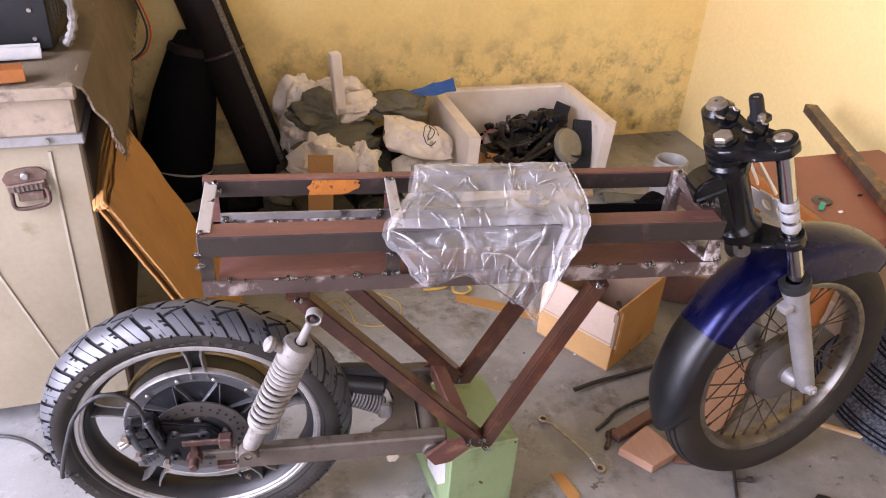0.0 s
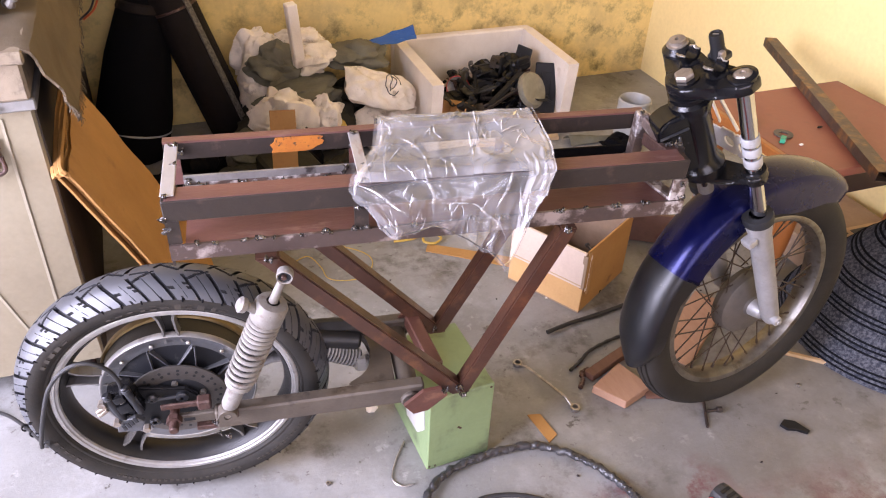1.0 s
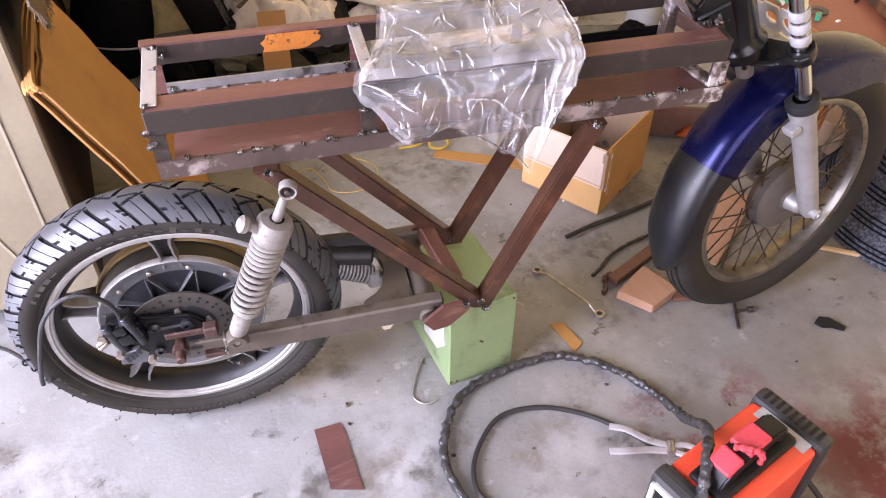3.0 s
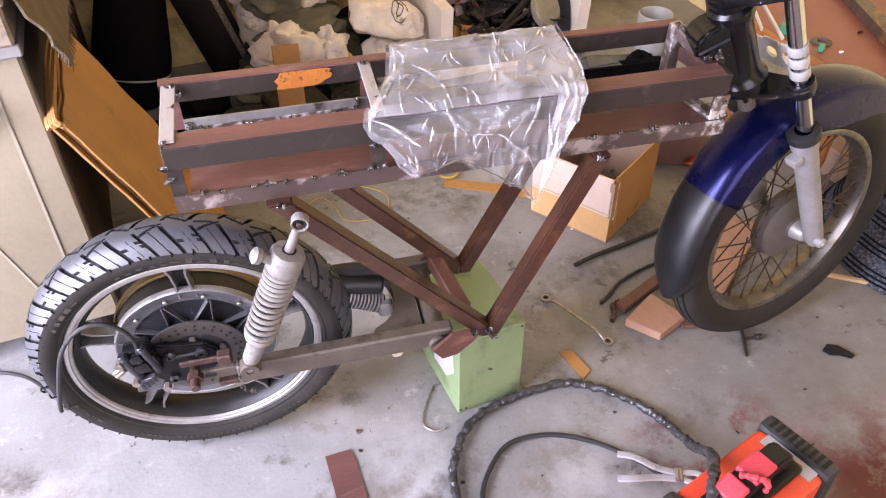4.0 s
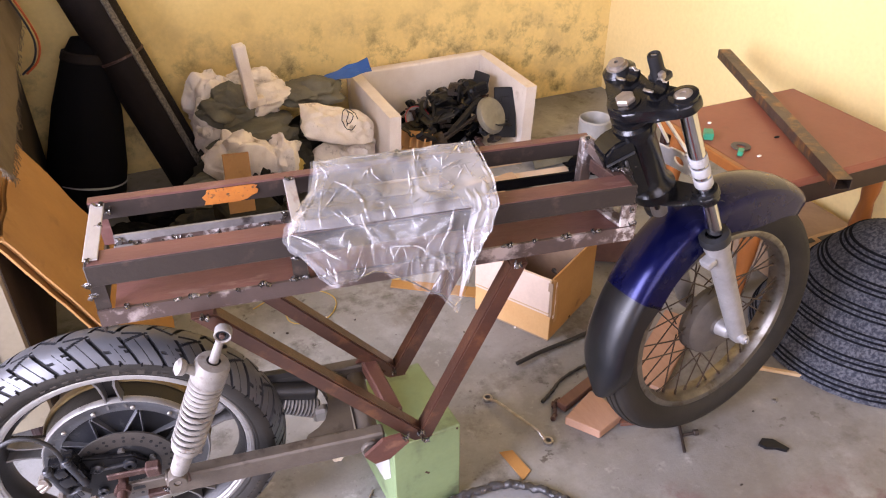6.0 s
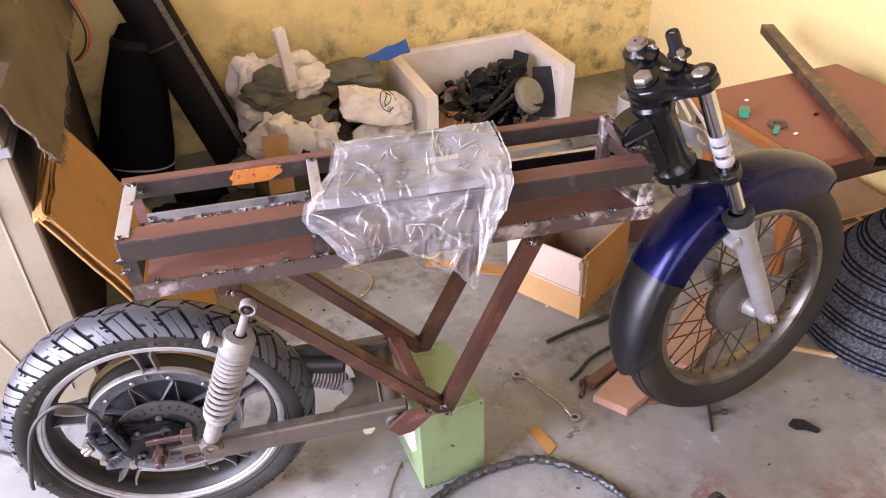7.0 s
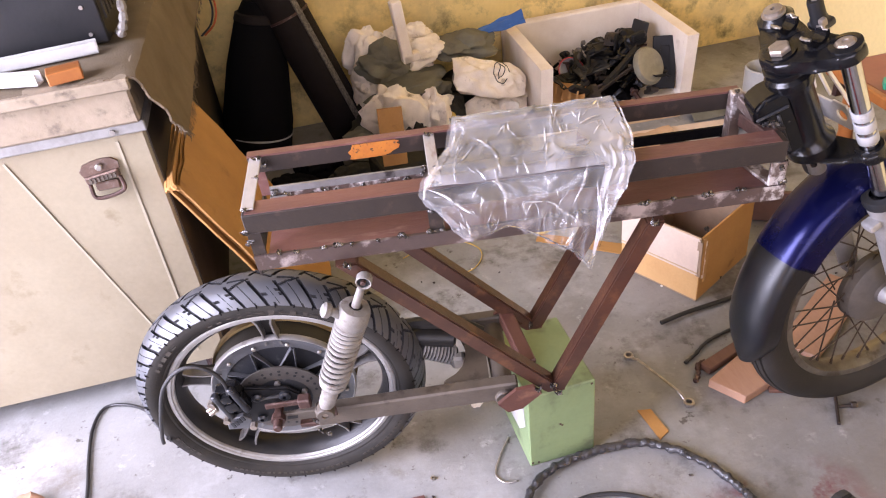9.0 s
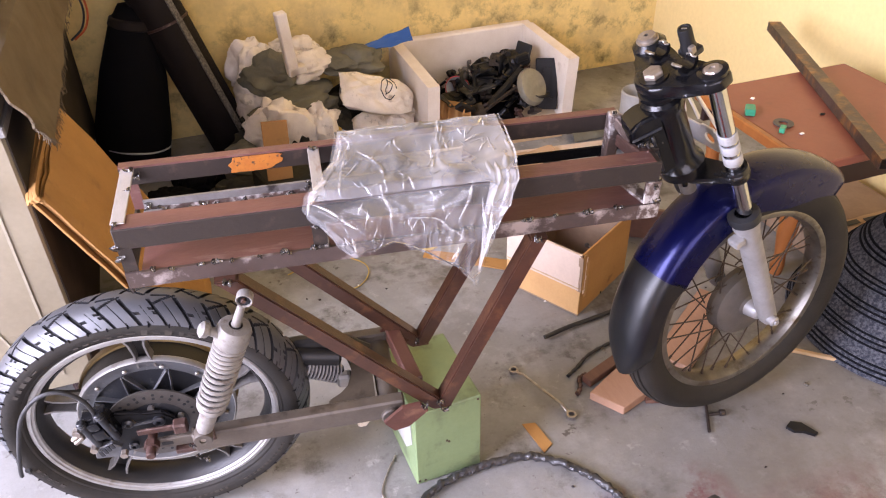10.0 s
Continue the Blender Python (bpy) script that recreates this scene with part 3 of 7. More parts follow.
# ---- cabinet at the side ----
cab = thing("cabinet", "old cream painted cabinet with a dirty board top and aluminium trim", "cabinet", pose(0, 0, 0))
b = nb(); box(b, (-0.98, 0.64, 0.065), (-0.105, 2.03, 0.765), bevel=0.006)
part("body", b, M["cab"], cab)
# Side face of the cabinet, its shade painted into the brown.
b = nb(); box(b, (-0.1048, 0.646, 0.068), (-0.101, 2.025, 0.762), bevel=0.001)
part("side_panel", b, M["cabside"], cab, "brown side board with its shade in the colour")
for x in (-0.93, -0.16):
    for y in (0.70, 1.96):
        b = nb(); cyl(b, (x, y, 0), (x, y, 0.07), 0.022, n=12)
        part("foot", b, M["tabledark"], cab)
b = nb(); box(b, (-0.985, 0.622, 0.763), (-0.095, 2.035, 0.789), bevel=0.003)
part("trim_strip", b, M["alu"], cab, "dull aluminium trim strip")
b = nb(); box(b, (-0.98, 0.612, 0.789), (-0.10, 2.03, 0.872), bevel=0.006)
part("lid", b, M["cabtop"], cab, "stained cream lid")
b = nb(); box(b, (-0.99, 0.588, 0.872), (-0.09, 2.04, 0.898), bevel=0.004)
part("top_board", b, M["cabtop"], cab, "worn board top with a chipped edge")
for p, q in (((-0.410, 0.742), (-0.222, 0.100)), ((-0.169, 0.745), (-0.175, 0.110))):
    b = nb(); bar(b, (p[0], 0.6385, p[1]), (q[0], 0.6385, q[1]), 0.0056, 0.003, 0, up=(0, 1, 0))
    part("scratch", b, M["lightline"], cab, "pale scratched line")
b = nb(); cyl(b, (-0.166, 0.621, 0.776), (-0.166, 0.615, 0.776), 0.006, n=10)
part("rivet", b, M["bolt"], cab)
# toggle latch on the face
b = nb()
slab(b, [(-0.040, 0.0), (0.040, 0.0), (0.044, 0.018), (0.032, 0.030), (0.012, 0.034), (-0.012, 0.034), (-0.032, 0.030), (-0.044, 0.018)], 0.006, Matrix.Translation((-0.224, 0.640, 0.678)) @ pose(0, 0, 0, 90, -7))
lt = part("latch", b, M["latch"], cab, "worn metal toggle latch")
b = nb(); cyl(b, (-0.224, 0.634, 0.697), (-0.224, 0.624, 0.697), 0.008, n=12, bev=0.002)
part("rivet", b, M["bolt"], lt)
b = nb()
bar(b, (-0.262, 0.630, 0.668), (-0.186, 0.630, 0.677), 0.012, 0.018, 0.003)
part("latch_bar", b, M["latch"], lt)
b = nb()
sweep(b, spline([(-0.256, 0.628, 0.66), (-0.250, 0.622, 0.626), (-0.19, 0.622, 0.634), (-0.187, 0.628, 0.668)], 6), 0.0045, 8)
part("latch_loop", b, M["rust"], lt)
b = nb(); box(b, (-0.246, 0.627, 0.638), (-0.194, 0.638, 0.660), bevel=0.003)
part("latch_tongue", b, M["latch"], lt)
for i in range(7):
    b = nb(); box(b, (-0.252 + i * 0.009, 0.618, 0.664 + i * 0.0011), (-0.247 + i * 0.009, 0.6215, 0.676 + i * 0.0011))
    part("raised_mark", b, M["arm"], lt)


# jute mat over the cabinet's top, hanging down its side
def cloth_f(u, v):
    y = 0.603 + 1.40 * u
    rag = 0.010 * noise.noise(Vector((v * 30, 3, 1))) * max(0, 1 - u * 12)
    z = 0.8995 + 0.0012 * noise.noise(Vector((u * 20, v * 20, 1)))
    if v < 0.72:
        x = -0.975 + 0.868 * v / 0.72
        dip = max(0, 0.05 - u) / 0.05
        return Vector((x, y + rag, z - 0.004 * dip * (0.5 + noise.noise(Vector((v * 14, 0, 2))))))
    s = (v - 0.72) / 0.28
    long = 0.205 + 0.030 * noise.noise(Vector((u * 4, 0, 5))) + 0.008 * noise.noise(Vector((u * 40, 0, 5))) - 0.10 * max(0, 0.10 - u) / 0.10
    k = min(1.0, s / 0.16)
    x = -0.107 + 0.030 * math.sin(k * math.pi / 2) + 0.042 * s * (1 + 0.5 * noise.noise(Vector((u * 5, s * 2, 2))))
    z -= 0.012 * (1 - math.cos(k * math.pi / 2)) + long * max(0.0, s - 0.10) / 0.90
    return Vector((x + 0.005 * noise.noise(Vector((u * 16, s * 3, 7))), y + rag + 0.02 * s * noise.noise(Vector((u * 8, s * 2, 3))), z))


b = nb(); sheet(b, cloth_f, 110, 60, 0.005)
mat_ob = solid("jute_mat", b, M["cloth"], "frayed brown jute mat spread over the cabinet and hanging down", "mat", smooth=True)
rnd = random.Random(21)
b = nb()
for k in range(150):
    u = rnd.random() if k % 3 else rnd.random() * 0.25
    p = cloth_f(u, 1.0) + Vector((0, 0, 0.002))
    d = Vector((rnd.uniform(-0.004, 0.010), rnd.uniform(-0.010, 0.010), -rnd.uniform(0.006, 0.024)))
    sweep(b, spline([p, p + d * 0.5 + Vector((0.002, rnd.uniform(-0.003, 0.003), 0)), p + d], 3), 0.0008, 4)
for k in range(40):
    p = cloth_f(0.0, rnd.random() * 0.72)
    sweep(b, spline([p, p + Vector((rnd.uniform(-0.006, 0.006), -0.006, -0.001)), p + Vector((rnd.uniform(-0.012, 0.012), -0.010, -rnd.uniform(0.002, 0.010)))], 3), 0.0008, 4)
tagged(part("fray", b, M["cloth"], mat_ob, "loose frayed strands"), "loose frayed jute strands along the hem", kind="stuff")

# things on the cabinet
psu = thing("equipment_case", "black metal equipment case with screws standing on the cabinet", "equipment", pose(-0.142, 0.800, 0.903, 0, 0, -2))
b = nb(); box(b, (-0.62, 0, 0.006), (0, 0.34, 0.24), bevel=0.004)
part("body", b, M["plastic"], psu)
for x, z in ((-0.035, 0.03), (-0.035, 0.09), (-0.035, 0.18), (-0.40, 0.03)):
    b = nb(); cyl(b, (x, 0.001, z), (x, -0.003, z), 0.0045, n=10)
    part("screw", b, M["bolt"], psu)
for x in (-0.58, -0.04):
    for y in (0.03, 0.30):
        b = nb(); cyl(b, (x, y, 0), (x, y, 0.008), 0.014, n=10)
        part("rubber_foot", b, M["rubber"], psu)
for i in range(9):
    b = nb(); box(b, (0.0, 0.03 + i * 0.032, 0.05), (0.004, 0.046 + i * 0.032, 0.2))
    part("vent_slot", b, M["greyp"], psu)
b = nb()
sweep(b, spline([(-0.100, 0.93, 1.16), (-0.110, 0.87, 1.06), (-0.100, 0.83, 0.97), (-0.115, 0.815, 0.922), (-0.130, 0.85, 0.912)], 8), 0.010, 8, wob=0.35)
solid("padding_strip", b, M["shock"], "torn grey-white padding strip beside the black case", "padding", smooth=True)


def channel(bm, a, bb, w, h):
    m = frame_to(a, bb)
    L = (Vector(bb) - Vector(a)).length
    box(bm, (-w / 2, -h / 2, 0), (w / 2, -h / 2 + 0.003, L), m)
    box(bm, (-w / 2, -h / 2, 0), (-w / 2 + 0.003, h / 2, L), m)
    box(bm, (w / 2 - 0.003, -h / 2, 0), (w / 2, h / 2, L), m)


b = nb(); channel(b, (-0.60, 0.725, 0.918), (-0.165, 0.765, 0.918), 0.024, 0.026)
solid("plastic_channel", b, M["white"], "white plastic cable channel lying on the cabinet", "channel", group="channels on the cabinet")
b = nb(); channel(b, (-0.56, 0.72, 0.918), (-0.265, 0.633, 0.916), 0.026, 0.024)
solid("plastic_channel", b, M["white"], "short white plastic channel end on the cabinet", "channel", group="channels on the cabinet")
b = nb(); box(b, (-0.034, -0.022, 0), (0.034, 0.022, 0.026), Matrix.Translation((-0.214, 0.632, 0.9035)) @ pose(0, 0, 0, 0, 0, 12), 0.002)
solid("wood_offcut", b, M["orange_wood"], "small orange-brown wood offcut lying on the cabinet", "offcut")

for k, (mt, lab, dx) in enumerate((("cable", "thin black wire hanging beside the wall", 0.0), ("redrag", "thin red wire hanging beside the wall", 0.012))):
    b = nb(); sweep(b, spline([(-0.075 + dx, 1.85, 0.86), (-0.03 + dx, 1.82, 0.76), (-0.002 + dx, 1.80, 0.66), (-0.020 + dx, 1.80, 0.59), (-0.065 + dx, 1.80, 0.55)], 8), 0.0035, 6)
    b2 = solid("loose_wire", b, M[mt], lab, "wire", group="loose wires")

# folded carton leaning on the cabinet
fold = thing("flattened_carton", "flattened brown cardboard carton leaning beside the cabinet", "cardboard")
for k, (dx, sh, w) in enumerate(((0.0, 0.0, 1.0), (-0.010, 0.012, 0.97), (-0.019, -0.006, 0.94))):
    def fold_f(u, v, dx=dx, sh=sh, w=w):
        y = 0.615 + 0.545 * u * w + sh
        x = -0.070 + 0.275 * v + dx
        z = 0.612 - 0.61 * v + 0.006 * noise.noise(Vector((u * 5, v * 5, dx * 99))) - 0.012 * u
        return Vector((x + 0.006 * math.sin(v * 3.1) + 0.004 * noise.noise(Vector((u * 6, v * 7, 4))), y, max(z, 0.004)))
    b = nb(); sheet(b, fold_f, 16, 16, 0.005)
    part("board", b, M["card"], fold)
b = nb()
for k in range(3):
    sweep(b, spline([(-0.070 - 0.012 * k, 0.612 + 0.01 * k, 0.612), (-0.084 - 0.008 * k, 0.63, 0.628 - 0.006 * k), (-0.083 - 0.01 * k, 0.88, 0.622), (-0.082 - 0.006 * k, 1.15, 0.605)], 6), 0.007, 6, wob=0.2)
part("folded_edge", b, M["card"], fold, "crushed corrugated fold")

# rolls against the wall
roll = thing("shade_net_roll", "black shade net roll standing against the wall", "roll")
b = nb()
pr = [(0, 0), (0.118, 0), (0.132, 0.02), (0.136, 0.17), (0.116, 0.38), (0.080, 0.55), (0.052, 0.62), (0.0, 0.635)]
lathe(b, pr, 40, frame_to((0.008, 1.86, 0.0), (0.150, 1.93, 0.62)))
for v in b.verts:
    v.co += Vector((1, 1, 0)) * 0.006 * noise.noise(v.co * 14)
    v.co.z = max(0.001, v.co.z)
part("net", b, M["net"], roll, smooth=True)
b = nb()
lathe(b, [(0.131, 0.110), (0.1365, 0.114), (0.1365, 0.118), (0.131, 0.122)], 40, frame_to((0.008, 1.86, 0.0), (0.150, 1.93, 0.62)))
part("tie", b, M["whitemetal"], roll, "thin white tie")
b = nb()
lathe(b, [(0.080, 0.545), (0.084, 0.55), (0.079, 0.575), (0.070, 0.58)], 40, frame_to((0.008, 1.86, 0.0), (0.150, 1.93, 0.62)))
part("tie", b, M["mesh"], roll, "dark tie")

mroll = thing("mesh_roll", "dark brown wire mesh roll leaning against the wall", "roll")
mf = frame_to((0.412, 1.83, 0.0), (0.137, 1.965, 0.86))
b = nb()
lathe(b, [(0, 0), (0.080, 0), (0.086, 0.01), (0.086, 1.25), (0.075, 1.26), (0, 1.26)], 32, mf)
for v in b.verts:
    v.co.z = max(0.001, v.co.z)
part("mesh", b, M["mesh"], mroll, smooth=True)
b = nb(); box(b, (-0.012, -0.006, 0.03), (0.012, 0.006, 1.24), mf @ pose(0.038, 0.0765, 0, 0, 0, -26), 0.002)
part("mesh_edge", b, M["meshpale"], mroll, "pale frayed mesh edge")
b = nb(); lathe(b, [(0.0862, 0.56), (0.089, 0.562), (0.089, 0.568), (0.0862, 0.57)], 32, mf)
part("tie", b, M["rust"], mroll, "thin red tie string")

# heap of sacks
HEAP = [
    ("sackgrey", (0.56, 1.78, 0.33), (0.085, 0.09, 0.085), 1, "dark grey-green bundled sack on the heap"),
    ("sackwhite", (0.53, 1.90, 0.33), (0.10, 0.08, 0.10), 2, "dirty white woven sack at the back of the heap"),
    ("sackgrey", (0.66, 1.72, 0.24), (0.15, 0.10, 0.065), 3, "grey-green folded sackcloth across the heap"),
    ("sackwhite", (0.535, 1.60, 0.205), (0.100, 0.070, 0.105), 4, "crumpled off-white plastic sack in front of the heap"),
    ("sackwhite", (0.700, 1.59, 0.18), (0.070, 0.065, 0.085), 5, "small crumpled off-white sack in front of the heap"),
    ("sackgrey", (0.88, 1.84, 0.315), (0.14, 0.10, 0.055), 6, "grey-green rolled sackcloth on top of the heap"),
    ("sackdark", (0.775, 1.62, 0.12), (0.060, 0.06, 0.085), 7, "dark olive cloth stuffed into the heap"),
    ("sackwhite", (0.97, 1.68, 0.09), (0.13, 0.11, 0.09), 9, "off-white woven sack at the foot of the heap"),
    ("sackdark", (0.62, 1.74, 0.11), (0.24, 0.20, 0.11), 10, "dark cloth at the bottom of the heap"),
    ("sackgrey", (0.42, 1.60, 0.10), (0.085, 0.07, 0.07), 11, "dark grey crumpled cloth at the heap's edge"),
    ("sackwhite", (0.69, 1.88, 0.37), (0.09, 0.07, 0.055), 12, "dirty white sack high on the heap"),
    ("sackwhite", (0.485, 1.80, 0.24), (0.065, 0.07, 0.12), 13, "pale grey sack at the back of the heap"),
    ("sackwhite", (0.70, 1.82, 0.325), (0.085, 0.07, 0.07), 14, "off-white sack tucked behind the foam angle"),
    ("sackdark", (0.88, 1.82, 0.13), (0.16, 0.10, 0.11), 15, "dark sack under the marked sack"),
    ("sackdark", (0.615, 1.585, 0.10), (0.055, 0.05, 0.10), 17, "dark cloth wedged between the white sacks"),
    ("yellow", (0.755, 1.575, 0.15), (0.025, 0.02, 0.035), 16, "scrap of yellow cloth in the heap"),
]
for mt, c, r, sd, lab in HEAP:
    b = nb(); crumple(b, c, r, sd, 0.34, 1.9, 5, floor_z=0.004)
    solid("sack", b, M[mt], lab, "sack", group="heap of sacks", smooth=True)


# the marked white sack lying over the heap
SK = pose(0.934, 1.636, 0.250, 34, 21, 4)


def pillow(u, v, side=1):
    """A stuffed sack: u and v from -1 to 1, pinched towards its narrow end."""
    w = 0.079 * (1 - 0.42 * max(0, u) ** 2) * (1 - 0.10 * max(0, -u) ** 4)
    h = 0.052 * max(0, 1 - u ** 4) ** 0.6 * max(0, 1 - abs(v) ** 2.6) ** 0.7
    k = abs((u * 2.3 + v * 1.1 + 0.3) % 1.0 - 0.5) * 2
    k2 = abs((u * 1.2 - v * 2.6 + 0.1) % 1.0 - 0.5) * 2
    q = Vector((u * 2.5, v * 2.5, 3 + side))
    h += (0.010 * (k - 0.5) + 0.007 * (k2 - 0.5) + 0.010 * noise.noise(q) + 0.040 * float(facets([(u * 1.1, v * 0.7, 0.4 * side)], 70)[0])) * (1 - u ** 4) * (1 - v ** 4)
    return SK @ Vector((0.150 * u + 0.012 * noise.noise(q * 0.7), w * v + 0.012 * noise.noise(q + Vector((5, 0, 0))) * (1 - abs(u)), side * h))


b = nb()
sheet(b, lambda u, v: pillow(2 * u - 1, 2 * v - 1), 64, 44)
sheet(b, lambda u, v: pillow(2 * u - 1, 2 * v - 1, -1), 64, 44)
bmesh.ops.remove_doubles(b, verts=b.verts, dist=0.0008)
msack = solid("marked_sack", b, M["sackwhite"], "white woven sack with a circled letter in black marker", "sack", smooth=True)


def ink(pts):
    bm = nb(); sweep(bm, [pillow(u, v) + (SK.to_3x3() @ Vector((0, 0, 0.0015))) for u, v in pts], 0.0019, 5)
    part("ink_mark", bm, M["ink"], msack)


ink([(0.12 + 0.20 * math.cos(a), 0.0 + 0.52 * math.sin(a)) for a in [i * 0.3 for i in range(20)]])
ink([(0.06, -0.42 + 0.84 * i / 8) for i in range(9)])
ink([(0.06 + 0.12 * math.sin(i / 8 * math.pi), 0.36 - 0.72 * i / 8) for i in range(9)])

b = nb()
m = pose(0.643, 1.70, 0.352, 0, -5, 8)
box(b, (-0.020, -0.02, 0), (0.020, 0.02, 0.235), m, 0.004)
box(b, (-0.018, -0.02, 0), (0.048, 0.02, 0.030), m, 0.004)
solid("foam_angle", b, M["foam"], "white L-shaped foam packing piece stuck in the sacks", "packing")

b = nb()
sheet(b, lambda u, v: Vector((0.80 + 0.35 * u, 1.83 + 0.05 * v + 0.02 * u, 0.325 + 0.030 * u + 0.034 * v * (0.15 + u * u) + 0.012 * noise.noise(Vector((u * 6, v * 5, 0))))), 16, 6, 0.003)
solid("tarpaulin_scrap", b, M["bluesheet"], "blue tarpaulin scrap between the sacks and the foam box", "tarpaulin", smooth=True)

# polystyrene box with scrap parts
fb = thing("polystyrene_box", "stained white polystyrene box with an open front full of scrap", "box", pose(1.095, 1.55, 0.002))
b = nb(); box(b, (0, 0, 0), (0.645, 0.48, 0.04), bevel=0.006); part("base", b, M["foam"], fb)
b = nb(); box(b, (0, 0.435, 0.04), (0.645, 0.48, 0.302), bevel=0.007); part("back_panel", b, M["foam"], fb)
b = nb()
slab(b, [(-0.02, 0.04), (0.433, 0.04), (0.433, 0.302), (-0.045, 0.302)], 0.046, Matrix(((0, 0, 1, 0), (1, 0, 0, 0), (0, 1, 0, 0), (0, 0, 0, 1))))
part("side_panel", b, M["foam"], fb)
b = nb()
slab(b, [(0.03, 0.04), (0.433, 0.04), (0.433, 0.302), (0.005, 0.302)], 0.046, Matrix(((0, 0, 1, 0.599), (1, 0, 0, 0), (0, 1, 0, 0), (0, 0, 0, 1))))
part("side_panel", b, M["foam"], fb)


def scrap(name, bm, material, label, cat="scrap part", smooth=False):
    return solid(name, bm, material, label, cat, group="scrap in the foam box", smooth=smooth)


# Dark mound added under the scrap so that its gaps read dark.
b = nb(); crumple(b, (1.385, 1.74, 0.075), (0.20, 0.15, 0.055), 88, 0.3, 2, 5, floor_z=0.043)
scrap("dark_filler", b, M["net"], "dark mound added to fill the gaps under the scrap", "cloth", True)
rnd = random.Random(4)
b = nb(); lathe(b, [(0, 0.020), (0.03, 0.016), (0.060, 0.007), (0.070, 0), (0.076, 0.002), (0.077, 0.010), (0.068, 0.026), (0, 0.036)], 36, pose(1.555, 1.60, 0.190, 52, 14, 8) @ Matrix.Diagonal((0.86, 1.0, 1.0, 1.0)))
scrap("lamp_dish", b, M["mirrorlens"], "oval dusty headlamp dish standing among the scrap", "lamp", True)
kinds = ("plastic", "black", "hub", "plastic", "mill", "plastic", "rust", "plastic")
for k in range(92):
    x, y, z = 1.17 + rnd.random() * 0.42, 1.56 + rnd.random() * 0.34, 0.075 + 0.10 * rnd.random()
    if k > 60:
        x, y, z = 1.36 + rnd.random() * 0.22, 1.66 + rnd.random() * 0.24, 0.15 + 0.08 * rnd.random()
    mm = Matrix.Translation((x, y, z)) @ pose(0, 0, 0, rnd.uniform(-50, 50), rnd.uniform(-45, 45), rnd.uniform(0, 180))
    sx = rnd.uniform(0.03, 0.075)
    b = nb()
    if k % 5 == 0:
        sweep(b, [mm @ Vector((sx * math.cos(a), 0.8 * sx * math.sin(a), 0.01 * a)) for a in [0.22 * i for i in range(12)]], rnd.uniform(0.005, 0.010), 8, flat=0.5)
        nm, lab = "curved_stay", "curved dark metal stay among the scrap"
    elif k % 5 == 1:
        cyl(b, mm @ Vector((-sx, 0, 0)), mm @ Vector((sx, 0, 0)), rnd.uniform(0.006, 0.014), n=14, bev=0.002)
        cyl(b, mm @ Vector((sx * 0.5, 0, 0)), mm @ Vector((sx * 0.62, 0, 0)), 0.018, n=14, bev=0.002)
        nm, lab = "short_pipe", "short dark pipe end among the scrap"
    elif k % 5 == 2:
        w = rnd.uniform(0.012, 0.028)
        slab(b, [(-sx, -w), (sx * 0.3, -w), (sx, -w * 0.3), (sx * 1.1, w * 0.6), (sx * 0.5, w), (-sx * 0.6, w * 0.8)], 0.004, mm)
        slab(b, [(-sx, -0.003), (sx * 0.8, -0.003), (sx * 0.8, 0.003), (-sx, 0.003)], 0.014, mm)
        nm, lab = "bracket", "dark angled bracket among the scrap"
    elif k % 5 == 3:
        box(b, (-sx * 0.7, -0.018, -0.009), (sx * 0.7, 0.018, 0.009), mm, 0.006, 2)
        cyl(b, mm @ Vector((sx * 0.4, 0, 0.004)), mm @ Vector((sx * 0.4, 0, 0.022)), 0.011, n=14, bev=0.002)
        nm, lab = "switch_housing", "black plastic switch housing among the scrap"
    else:
        sheet(b, lambda u, v: mm @ Vector(((u - 0.5) * sx * 2, (v - 0.5) * sx * 1.2, 0.02 * math.sin(u * 3.1) + 0.006 * noise.noise(Vector((u * 4, v * 4, k))))), 8, 6, 0.003)
        nm, lab = "bent_cover", "bent black plastic cover among the scrap"
    for v in b.verts:
        v.co.z = max(v.co.z, 0.043)
    scrap(nm, b, M[kinds[k % 8]], lab, "scrap part")
for (x, y, z, rx, ry, rz, sx, sy, sz) in ((1.46, 1.80, 0.20, 20, 10, 30, 0.07, 0.05, 0.007), (1.56, 1.80, 0.19, 70, 30, 20, 0.08, 0.04, 0.006), (1.30, 1.72, 0.14, 8, 5, 15, 0.07, 0.035, 0.016)):
    b = nb(); mm = pose(x, y, z, rx, ry, rz)
    box(b, (-sx, -sy, -sz), (sx, sy, sz), mm, 0.008, 2)
    box(b, (-sx * 0.7, -sy * 0.7, sz), (sx * 0.7, sy * 0.7, sz * 1.5), mm, 0.004)
    scrap("cover", b, M["plastic"], "black plastic cover leaning among the scrap", "cover")
b = nb(); mm = pose(1.225, 1.585, 0.150, 48, 8, -24)
box(b, (-0.065, -0.045, 0), (0.065, 0.040, 0.006), mm)
for k in range(4):
    box(b, (-0.05 + 0.028 * k, -0.035, 0.006), (-0.044 + 0.028 * k, 0.02, 0.034), mm)
scrap("card_divider", b, M["card"], "brown slotted cardboard divider among the scrap", "cardboard")

